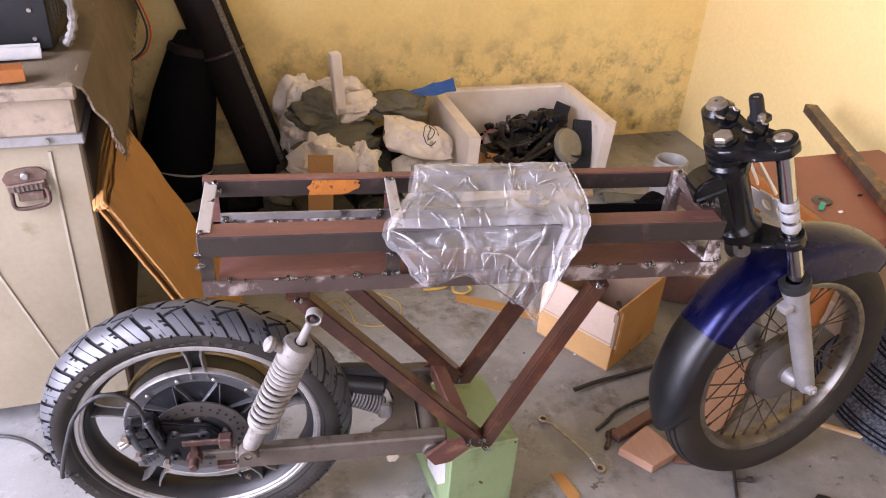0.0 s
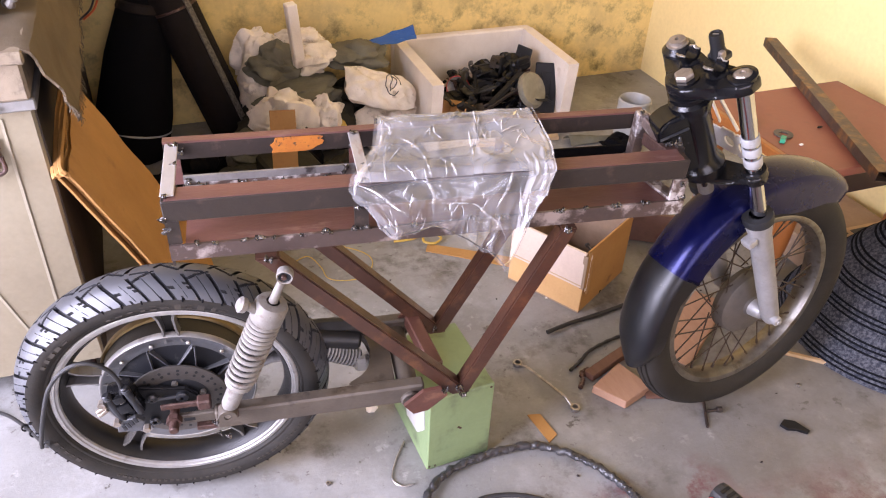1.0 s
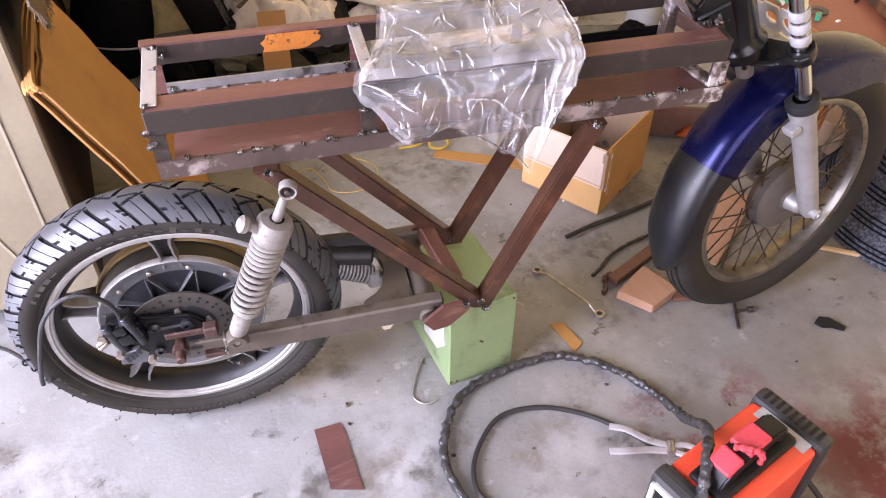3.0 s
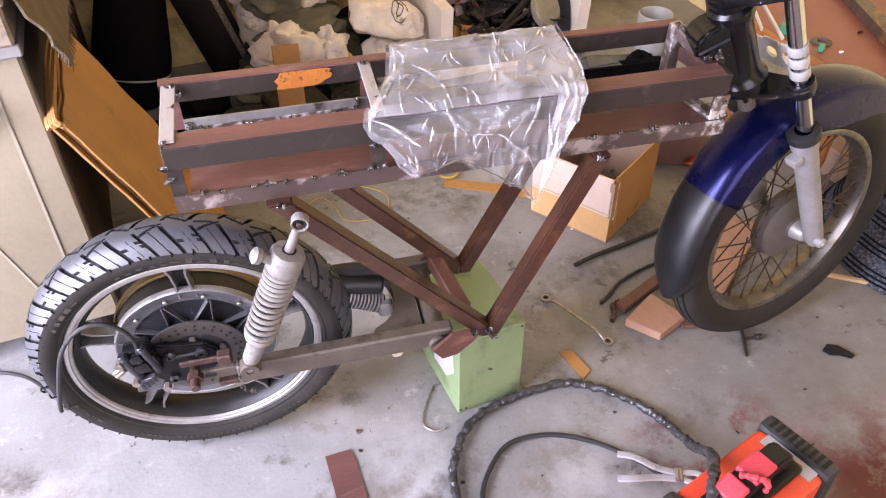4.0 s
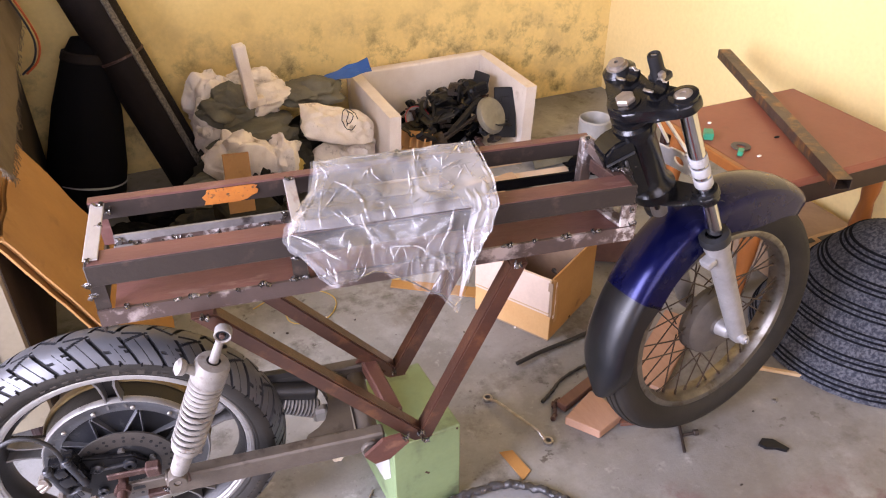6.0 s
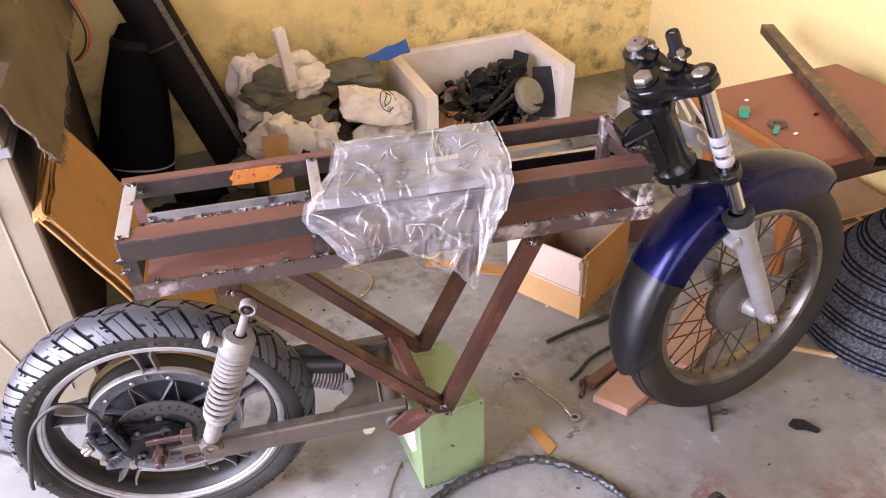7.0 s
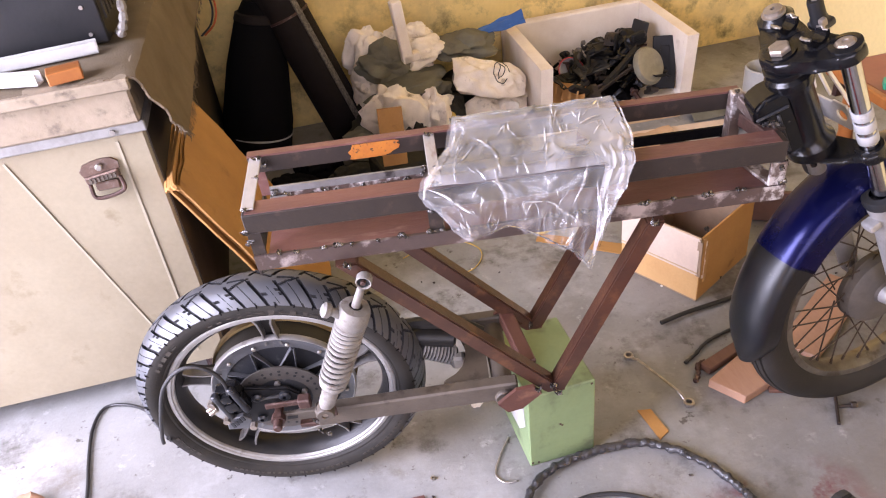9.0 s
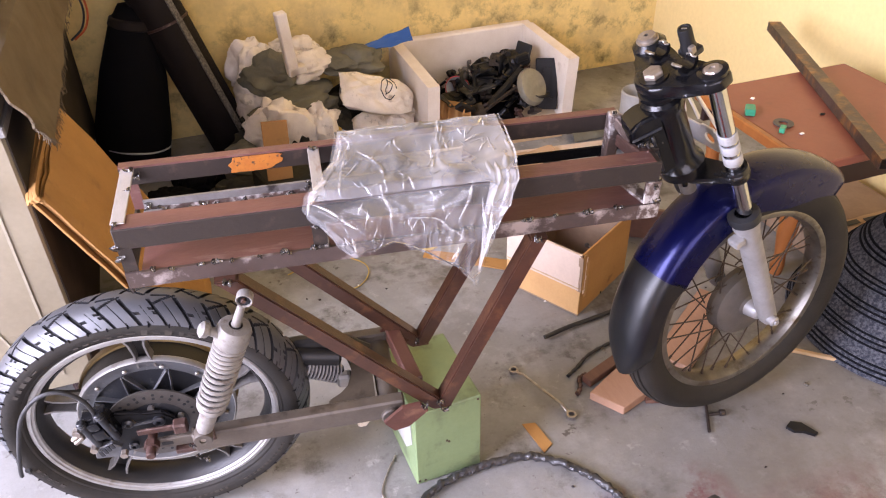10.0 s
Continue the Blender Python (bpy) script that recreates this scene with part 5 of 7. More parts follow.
# bracket from the axle to the caliper, over the disc
b = nb()
slab(b, [(-0.104, -0.034), (-0.100, 0.040), (-0.066, 0.064), (-0.020, 0.052), (0.020, 0.048), (0.040, 0.026), (0.044, -0.004), (0.020, -0.030), (-0.030, -0.044), (-0.070, -0.052)], 0.012, RW @ Matrix.Translation((0, 0, 0.049)))
bmesh.ops.bevel(b, geom=list(b.edges), offset=0.004, segments=2, affect="EDGES")
cbr = bpart("caliper_bracket", b, "plastic", "black cast caliper bracket over the disc", True)
for x, y, r in ((-0.045, 0.036, 0.011), (0.010, 0.030, 0.012), (-0.050, -0.030, 0.010)):
    b = nb(); lathe(b, [(0.004, 0.060), (r, 0.060), (r, 0.067), (r * 0.6, 0.070), (0.004, 0.070)], 20, RW @ Matrix.Translation((x, y, 0)), close=True)
    bpart("bracket_boss", b, "motor", "worn round boss", True, cbr)
b = nb(); bar(b, RW @ Vector((-0.060, 0.030, 0.062)), RW @ Vector((0.012, 0.032, 0.062)), 0.012, 0.008, 0.003)
bpart("bracket_web", b, "motor", "", True, cbr)

# caliper and hose
cm = Matrix.Translation((-0.089, -0.028, 0.350)) @ pose(0, 0, 0, 0, -14, 0)
b = nb(); box(b, (-0.022, -0.022, -0.034), (0.024, 0.010, 0.040), cm, 0.006, 2)
cal = bpart("brake_caliper", b, "black", "black brake caliper with worn edges", True)
for lo, hi in (((-0.014, -0.034, -0.012), (0.012, -0.020, 0.012)), ((-0.012, -0.033, 0.016), (0.010, -0.020, 0.034)), ((0.012, -0.030, -0.006), (0.030, -0.014, 0.022)), ((-0.030, -0.026, 0.004), (-0.016, -0.010, 0.026))):
    b = nb(); box(b, lo, hi, cm, 0.004, 2); bpart("caliper_block", b, "black", "", True, cal)
for x, z0, z1 in ((0.019, -0.026, 0.052), (-0.019, -0.030, 0.046)):
    b = nb(); cyl(b, cm @ Vector((x, -0.026, z0)), cm @ Vector((x, -0.026, z1)), 0.0075, n=16, bev=0.002); bpart("slide_pin", b, "motor", "", True, cal)
    b = nb(); lathe(b, [(0.006, 0), (0.009, 0.002), (0.007, 0.005), (0.009, 0.008), (0.006, 0.010)], 16, frame_to(cm @ Vector((x, -0.026, z1 - 0.014)), cm @ Vector((x, -0.026, z1 + 0.02)))); bpart("pin_boot", b, "rubber", "", True, cal)
b = nb()
slab(b, [(-0.034, -0.030), (0.008, -0.036), (0.020, -0.010), (0.006, 0.006), (-0.030, 0.000)], 0.012, cm @ Matrix.Translation((-0.002, -0.020, -0.036)) @ pose(0, 0, 0, 90, 12))
bmesh.ops.bevel(b, geom=list(b.edges), offset=0.0015, segments=1, affect="EDGES")
bpart("caliper_plate", b, "flange", "worn grey caliper plate", False, cal)
b = nb()
for i in range(4):
    box(b, (-0.024 + 0.009 * i, -0.0395, -0.050 + 0.004 * i), (-0.018 + 0.009 * i, -0.0375, -0.036 + 0.004 * i), cm)
bpart("raised_mark", b, "rubber", "dark raised marks", False, cal)
for p in ((0.018, -0.038, -0.056), (-0.030, -0.026, -0.03), (-0.032, -0.026, 0.030)):
    b = nb(); cyl(b, cm @ Vector(p), cm @ (Vector(p) + Vector((0, -0.012, 0))), 0.0075, n=6)
    bpart("caliper_bolt", b, "nut", "", False, cal)
for p in ((-0.036, -0.020, 0.0), (-0.030, -0.028, 0.018)):
    b = nb(); cyl(b, cm @ Vector(p), cm @ (Vector(p) + Vector((-0.020, -0.004, -0.006))), 0.0055, n=10, bev=0.001)
    bpart("bleed_fitting", b, "nut", "", False, cal)
b = nb(); sweep(b, spline([(-0.094, -0.05, 0.365), (-0.088, -0.052, 0.412), (-0.100, -0.054, 0.455), (-0.130, -0.055, 0.480), (-0.168, -0.056, 0.472), (-0.205, -0.058, 0.430), (-0.232, -0.060, 0.360), (-0.252, -0.060, 0.292), (-0.256, -0.060, 0.270)], 8), 0.0041, 10)
bpart("brake_hose", b, "cable", "black brake hose looping from the caliper", True)
b = nb(); cyl(b, (-0.094, -0.050, 0.345), (-0.094, -0.050, 0.372), 0.007, n=12, bev=0.001)
bpart("hose_fitting", b, "bolt")

# swing arm
b = nb()
bar(b, (0.070, -0.058, 0.292), (0.490, -0.060, 0.296), 0.028, 0.050, 0.004)
swing = bpart("swing_arm", b, "arm", "worn grey square-tube swing arm")
b = nb(); bar(b, (0.070, 0.135, 0.292), (0.490, 0.132, 0.296), 0.028, 0.050, 0.004)
bpart("far_arm", b, "arm", "", False, swing)
b = nb()
slab(b, [(0.338, -0.046), (0.340, -0.022), (0.368, -0.013), (0.385, 0.005), (0.395, 0.032), (0.399, 0.067), (0.395, 0.092), (0.381, 0.118), (0.432, 0.118), (0.438, 0.06), (0.434, -0.046)], 0.030, pose(0, 0, 0.272))
bmesh.ops.bevel(b, geom=list(b.edges), offset=0.003, segments=2, affect="EDGES")
bpart("brace_plate", b, "arm", "dusty curved brace between the arms", False, swing)
b = nb(); cyl(b, (0.462, -0.082, 0.285), (0.462, 0.155, 0.285), 0.022, n=24, bev=0.003)
bpart("pivot_tube", b, "arm", "", True, swing)
b = nb(); lathe(b, [(0.007, 0), (0.0165, 0), (0.018, 0.003), (0.018, 0.024), (0.0165, 0.027), (0.007, 0.027)], 28, frame_to((0.098, -0.104, 0.338), (0.098, 0, 0.338)), close=True)
bpart("shock_mount", b, "arm", "", True, swing)
b = nb(); cyl(b, (0.098, -0.102, 0.338), (0.098, -0.06, 0.338), 0.0055, n=12); bpart("mount_bolt", b, "nut", "", False, swing)
b = nb(); box(b, (0.080, -0.076, 0.300), (0.116, -0.070, 0.340), bevel=0.002); bpart("mount_plate", b, "rust", "", False, swing)
b = nb(); cyl(b, (0.462, -0.098, 0.280), (0.462, -0.080, 0.280), 0.011, n=16, bev=0.004)
bpart("pivot_bolt", b, "bolt", "", True, swing)
# axle plates and adjuster
b = nb()
box(b, (-0.030, -0.052, 0.320), (0.066, -0.046, 0.335), bevel=0.002)
bpart("torque_bar", b, "rust", "rusty torque bar")
b = nb(); box(b, (0.040, -0.064, 0.320), (0.066, -0.042, 0.346), bevel=0.003)
bpart("axle_block", b, "rust", "rusty welded block")
b = nb(); box(b, (-0.012, -0.055, 0.276), (0.076, -0.045, 0.302), bevel=0.002)
bpart("axle_plate", b, "arm")
b = nb(); box(b, (0.008, -0.0555, 0.285), (0.030, -0.0545, 0.294), bevel=0.0004)
bpart("axle_slot", b, "rubber")
b = nb(); cyl(b, (-0.008, 0.05, 0.300), (-0.008, -0.090, 0.300), 0.0095, n=16, bev=0.002)
bpart("axle", b, "rust", "rusty axle end", True)
b = nb(); cyl(b, (-0.008, -0.056, 0.300), (-0.008, -0.070, 0.300), 0.0155, n=6)
bpart("axle_nut", b, "rust", "rusty axle nut")
b = nb(); box(b, (0.030, -0.062, 0.258), (0.096, -0.046, 0.270), bevel=0.002)
bpart("lower_plate", b, "rust")

# shock absorber
S0, S1 = Vector((0.1016, -0.088, 0.352)), Vector((0.229, -0.094, 0.674))
sm = frame_to(S0, S1)
SL = (S1 - S0).length
b = nb(); lathe(b, [(0, 0.0), (0.013, 0.0), (0.0165, 0.010), (0.0170, 0.066), (0.014, 0.072), (0, 0.072)], 24, sm)
shock = bpart("shock_absorber", b, "shock", "grey painted coil-over shock absorber", True)
b = nb(); cyl(b, sm @ Vector((0, 0, 0.070)), sm @ Vector((0, 0, 0.250)), 0.0135, n=24)
bpart("damper_body", b, "plastic", "dark damper tube inside the spring", True, shock)
b = nb()
coils = [sm @ Vector((0.0255 * math.cos(t), 0.0255 * math.sin(t), z)) for t, z in [(i * 2 * math.pi / 16, 0.081 + (0.0152 * i / 16 if i < 16 * 7 else 0.0152 * 7 + 0.0110 * (i - 112) / 16)) for i in range(16 * 12 + 1)]]
sweep(b, coils, 0.0044, 8)
bpart("coil_spring", b, "shock", "chalky grey coil spring", True, shock)
b = nb(); lathe(b, [(0.010, 0.242), (0.028, 0.242), (0.0298, 0.246), (0.0298, 0.276), (0.026, 0.284), (0.012, 0.286)], 32, sm)
bpart("spring_cap", b, "shock", "", True, shock)
b = nb(); lathe(b, [(0.012, 0.067), (0.025, 0.067), (0.0275, 0.073), (0.025, 0.079), (0.012, 0.079)], 32, sm)
bpart("spring_seat", b, "shock", "", True, shock)
b = nb(); cyl(b, sm @ Vector((0, 0, 0.284)), sm @ Vector((0, 0, SL - 0.012)), 0.0085, 0.0068, n=16, bev=0.002)
bpart("top_rod", b, "shock", "", True, shock)
em = frame_to(S1 + Vector((0, -0.014, 0.002)), S1 + Vector((0.004, 0.014, 0.002)))
b = nb(); lathe(b, [(0.0112, 0.006), (0.0132, 0.005), (0.0142, 0.007), (0.0142, 0.021), (0.0132, 0.023), (0.0112, 0.022)], 32, em, close=True)
bpart("top_eye", b, "shock", "", True, shock)
b = nb(); lathe(b, [(0.0045, 0.010), (0.0112, 0.009), (0.0114, 0.020), (0.0045, 0.019)], 28, em, close=True)
bpart("eye_bush", b, "rubber", "black rubber bush", True, shock)
b = nb(); cyl(b, S1 + Vector((0, -0.010, 0.002)), S1 + Vector((0, 0.055, 0.002)), 0.0045, n=14, bev=0.001)
bpart("eye_bolt", b, "rust", "", True, shock)
b = nb(); lathe(b, [(0, 0), (0.011, 0), (0.012, 0.006), (0.009, 0.028), (0.016, 0.036), (0.017, 0.048), (0.011, 0.054), (0, 0.054)], 20, frame_to(sm @ Vector((-0.006, 0.020, 0.265)), sm @ Vector((-0.012, 0.070, 0.277))) @ Matrix.Diagonal((0.85, 0.85, 0.72, 1)))
bpart("gas_knob", b, "shock", "small grey reservoir knob", True, shock)

shift = Vector((0, 0, 0))


# frame: V tubes
def vtube(a, bb, y, top=0.0, name="frame_tube"):
    """A square tube in a plane across the bike, its ends cut level."""
    (xa, za), (xb, zb) = a, bb
    w = 0.030 * math.hypot(xb - xa, zb - za) / abs(zb - za) / 2
    bm = nb(); slab(bm, [(xa - w, za), (xa + w, za), (xb + w, zb), (xb - w, zb)], 0.030, Matrix(((1, 0, 0, 0), (0, 0, 1, y - 0.015), (0, 1, 0, 0), (0, 0, 0, 1))))
    bmesh.ops.bevel(bm, geom=list(bm.edges), offset=0.003, segments=2, affect="EDGES")
    for v in bm.verts:
        v.co.y += top * (v.co.z - zb) / (za - zb)
    return bpart(name, bm, "tube", "brown primed square steel tube")


vtube((0.198, 0.7035), (0.562, 0.296), -0.055, 0.012)
vtube((0.740, 0.7035), (0.562, 0.300), -0.0552, 0.012)
vtube((0.205, 0.7035), (0.548, 0.305), 0.115)
vtube((0.735, 0.7035), (0.548, 0.309), 0.1152)
b = nb(); bar(b, (0.513, -0.035, 0.345), (0.486, 0.112, 0.352), 0.030, 0.034, 0.003)
bpart("cross_tube", b, "platebrown", "red-brown primed cross tube")
# pivot plates
for y in (-0.086, 0.142):
    b = nb(); slab(b, [(0.438, 0.300), (0.458, 0.272), (0.488, 0.278), (0.528, 0.318), (0.512, 0.342), (0.476, 0.338)], 0.008, Matrix(((1, 0, 0, 0), (0, 0, 1, y), (0, 1, 0, 0), (0, 0, 0, 1))))
    bpart("pivot_plate", b, "platebrown", "red-brown welded pivot plate")
# gaiter, plug and leads behind the wheel
gm = frame_to((0.290, 0.090, 0.310), (0.368, 0.088, 0.272))
b = nb(); lathe(b, [(0, 0), (0.017, 0), (0.019, 0.01), (0.019, 0.085), (0, 0.087)], 20, gm)
gai = bpart("rubber_gaiter", b, "rubber", "black ribbed gaiter with pale rings", True)
for i in range(10):
    b = nb(); lathe(b, [(0.018, 0.005 + 0.0078 * i), (0.0225, 0.006 + 0.0078 * i), (0.0230, 0.008 + 0.0078 * i), (0.0225, 0.0098 + 0.0078 * i), (0.018, 0.0105 + 0.0078 * i)], 20, gm)
    bpart("ring", b, "whitemetal", "", True, gai)
b = nb(); cyl(b, (0.275, 0.100, 0.340), (0.372, 0.096, 0.322), 0.022, n=20, bev=0.006); bpart("cable_sleeve", b, "cable", "black cable sleeve", True)
b = nb(); box(b, (0.356, 0.062, 0.252), (0.386, 0.088, 0.288), bevel=0.006); bpart("lead_plug", b, "white", "white plug")
for k in range(3):
    b = nb(); sweep(b, spline([(0.385 + 0.008 * k, 0.085, 0.28), (0.388 + 0.01 * k, 0.080, 0.24), (0.378 + 0.014 * k, 0.075, 0.205)], 5), 0.004, 6); bpart("motor_lead", b, "cable", "black motor lead")
b = nb(); sweep(b, spline([(0.10, 0.10, 0.32), (0.22, 0.12, 0.35), (0.36, 0.11, 0.355), (0.43, 0.09, 0.33)], 6), 0.016, 10); bpart("motor_cable", b, "cable", "thick black motor cable", True)

# battery tray
X0, X1 = 0.046, 0.957
b = nb(); box(b, (X0, -0.040, 0.782), (X1, -0.002, 0.822), bevel=0.002)
bpart("near_top_rail", b, "mill", "dark square steel rail")
# Rail tops red-brown, fronts dark: the sheen on top is in the colour.
b = nb(); box(b, (X0 + 0.006, -0.0385, 0.8225), (X1 - 0.012, -0.0035, 0.8240))
bpart("rail_top_face", b, "primer", "red-brown rail top, its sheen put into the colour")
b = nb(); box(b, (X0 - 0.004, 0.124, 0.8272), (X1 - 0.02, 0.141, 0.831))
ftr = bpart("far_top_rail", b, "primer", "red-brown angle iron rail")
b = nb(); box(b, (X0 - 0.004, 0.124, 0.795), (X1 - 0.02, 0.128, 0.827)); bpart("rail_web", b, "mill", "", False, ftr)
b = nb(); box(b, (X0, -0.042, 0.704), (X1 + 0.008, -0.037, 0.735)); box(b, (X0, -0.037, 0.704), (X1 + 0.008, -0.010, 0.709))
bpart("near_bottom_rail", b, "railpatch", "angle iron rail with weld spots")
b = nb(); box(b, (0.375, 0.122, 0.738), (X1 - 0.01, 0.127, 0.758)); box(b, (0.375, 0.127, 0.738), (X1 - 0.01, 0.150, 0.743))
bpart("far_bottom_rail", b, "net", "black scaled angle iron rail")
b = nb(); box(b, (X0 + 0.02, 0.122, 0.738), (0.372, 0.127, 0.760)); box(b, (X0 + 0.02, 0.127, 0.738), (0.372, 0.150, 0.743))
bpart("far_bottom_rail", b, "steelgrey", "angle iron rail")
b = nb(); box(b, (X0 + 0.03, 0.1202, 0.7350), (0.352, 0.1217, 0.746)); bpart("ground_strip", b, "heat", "ground strip along the far rail")
b = nb(); box(b, (X0 + 0.026, -0.036, 0.7305), (0.372, 0.121, 0.7345))
bpart("tray_plate", b, "primer", "red-brown tray plate")
b = nb(); box(b, (0.376, -0.036, 0.7300), (X1 - 0.012, 0.121, 0.7340))
bpart("tray_plate", b, "primer", "red-brown tray plate")
for x, w, mt in ((X0, 0.022, "bare"), (0.360, 0.020, "bare"), (0.640, 0.022, "bare")):
    b = nb(); box(b, (x, -0.030, 0.8245), (x + w, 0.128, 0.8275), bevel=0.001); bpart("top_strap", b, mt, "shiny ground steel strap")
    b = nb(); box(b, (x + 0.002, 0.128, 0.740), (x + w - 0.002, 0.131, 0.826)); bpart("far_post", b, "primer")
for x in (X0, 0.935):
    b = nb(); box(b, (x, -0.037, 0.7355), (x + 0.022, -0.033, 0.782)); bpart("near_post", b, "mill")
b = nb(); box(b, (0.350, -0.039, 0.7355), (0.374, -0.035, 0.782)); bpart("near_post", b, "mill")
b = nb(); box(b, (X0 + 0.018, 0.084, 0.7355), (X0 + 0.052, 0.119, 0.744), bevel=0.002); bpart("rear_gusset", b, "steelgrey", "ground steel gusset")
b = nb(); box(b, (X0, -0.037, 0.690), (X0 + 0.004, 0.15, 0.735)); bpart("rear_bottom_rail", b, "mill")
b = nb(); slab(b, [(0.224, 0.7965), (0.252, 0.7960), (0.284, 0.7962), (0.296, 0.7990), (0.303, 0.8040), (0.314, 0.8085), (0.317, 0.8150), (0.311, 0.8190), (0.316, 0.8235), (0.308, 0.8262), (0.262, 0.8265), (0.232, 0.8262), (0.229, 0.8180), (0.222, 0.8120), (0.227, 0.8040)], 0.0012, Matrix(((1, 0, 0, 0), (0, 0, 1, 0.1226), (0, 1, 0, 0), (0, 0, 0, 1))))
bpart("paint_patch", b, "orangepatch", "flaking orange primer patch")
# front end of the tray and its bracket to the head tube
b = nb(); box(b, (0.914, 0.098, 0.7345), (0.936, 0.1215, 0.838), bevel=0.002); bpart("front_post", b, "heat", "ground steel post with heat tint")
b = nb(); bar(b, (0.930, 0.112, 0.826), (0.944, 0.052, 0.812), 0.022, 0.020, 0.002); bpart("front_stay", b, "heat", "short ground stay")
b = nb(); bar(b, (0.935, 0.088, 0.795), (0.956, -0.002, 0.797), 0.026, 0.026, 0.002); bpart("front_cross_bar", b, "rust", "copper coloured ground cross bar")
b = nb(); bar(b, (0.905, 0.105, 0.738), (0.945, -0.034, 0.738), 0.026, 0.006, 0.001); bpart("front_bottom_bar", b, "heat", "ground flat bar")
b = nb(); box(b, (0.934, -0.0415, 0.7355), (0.962, -0.036, 0.7815), bevel=0.001); bpart("front_post", b, "heat", "ground steel corner plate")
b = nb(); box(b, (0.925, -0.0432, 0.7045), (0.9655, -0.0421, 0.7345)); bpart("ground_patch", b, "heat", "ground patch on the rail end")
b = nb(); bar(b, (0.948, 0.060, 0.803), (0.985, 0.058, 0.800), 0.060, 0.008, 0.001); bpart("head_bracket", b, "mill", "welded plate to the head tube")
# weld beads
rnd = random.Random(7)


def beads(pts, k, spread, r, lab="weld bead"):
    for p in pts:
        bm = nb()
        run = sorted(([rnd.uniform(-1, 1) * spread[j] * (0.5 if j == 1 else 1) for j in range(3)] for i in range(max(5, k // 2))), key=lambda q: q[0] if spread[0] >= spread[2] else q[2])
        line = spline([Vector(p) + Vector(q) * 0.85 for q in run], 5)
        rings = []
        for i, c in enumerate(line):
            e = min(1.0, 0.35 + 1.3 * math.sin(math.pi * (i + 0.3) / (len(line) - 0.4)))
            s = 1.2 * r * e * (0.75 + 0.45 * abs(math.sin(i * 1.26)) + 0.35 * noise.noise(c * 300))
            rings.append([bm.verts.new(c + Vector((0.3 * s * math.sin(a * 2), 0.75 * s * math.cos(a), 0.85 * s * math.sin(a)))) for a in [math.pi * t / 4 for t in range(8)]])
        if spread[2] > spread[0]:
            for ring, c in zip(rings, line):
                for v in ring:
                    d = v.co - c
                    v.co = c + Vector((d.z, d.y, d.x))
        for p0, p1 in zip(rings, rings[1:]):
            for t in range(8):
                bm.faces.new((p0[t], p0[(t + 1) % 8], p1[(t + 1) % 8], p1[t]))
        bm.faces.new(rings[0][::-1]), bm.faces.new(rings[-1])
        bpart("weld_bead", bm, "weld", "lumpy dark weld bead", True)


beads([(X0 + 0.011, -0.030, 0.827), (0.370, -0.030, 0.827), (0.371, 0.020, 0.826), (X0 + 0.018, 0.060, 0.826)], 10, (0.010, 0.004, 0.003), 0.0034)
beads([(0.085 + 0.088 * i + 0.02 * (i % 3), -0.040, 0.7355) for i in range(10)], 9, (0.013, 0.003, 0.003), 0.0045)
beads([(X0 + 0.012, 0.118, 0.829), (X0 + 0.020, 0.121, 0.812), (0.37, 0.120, 0.829), (0.362, 0.122, 0.806)], 12, (0.011, 0.004, 0.006), 0.004)
beads([(X0 + 0.010, -0.028, 0.7355), (X0 + 0.002, -0.040, 0.760), (X0, -0.040, 0.790)], 10, (0.010, 0.003, 0.012), 0.004)
beads([(0.095 + 0.075 * i, 0.1205, 0.742) for i in range(4)], 7, (0.012, 0.003, 0.003), 0.0042)
beads([(0.072, 0.120, 0.752), (0.352, 0.120, 0.752)], 12, (0.007, 0.004, 0.012), 0.0042)
beads([(0.925, 0.108, 0.838), (0.928, 0.096, 0.738), (0.950, 0.03, 0.812), (0.955, -0.036, 0.742), (0.962, -0.036, 0.780)], 13, (0.009, 0.006, 0.006), 0.0044)
beads([(0.555, -0.074, 0.318), (0.565, -0.074, 0.300), (0.520, -0.085, 0.335), (0.535, 0.098, 0.325), (0.200, -0.060, 0.706), (0.735, -0.060, 0.706)], 12, (0.010, 0.004, 0.008), 0.0045)
beads([(0.12 + 0.047 * i, -0.0425, 0.7350) for i in range(5)], 6, (0.007, 0.002, 0.002), 0.0032)
beads([(0.10 + 0.045 * i, 0.1195, 0.7375) for i in range(6)], 6, (0.010, 0.002, 0.002), 0.0030)
beads([(0.60 + 0.058 * i, -0.042, 0.7360 + 0.001 * (i % 2)) for i in range(6)], 8, (0.012, 0.002, 0.002), 0.0038)
beads([(0.940, 0.085, 0.812), (0.915, 0.120, 0.738), (0.948, 0.0, 0.832), (0.958, -0.040, 0.741), (0.956, -0.041, 0.772), (0.905, 0.09, 0.738)], 12, (0.010, 0.004, 0.004), 0.0042)
beads([(0.360, -0.0405, 0.780), (0.366, -0.0405, 0.7365)], 10, (0.016, 0.002, 0.002), 0.0036)
beads([(0.066, -0.066, 0.310), (0.070, -0.07, 0.275), (0.085, -0.074, 0.270)], 10, (0.008, 0.004, 0.008), 0.0042)

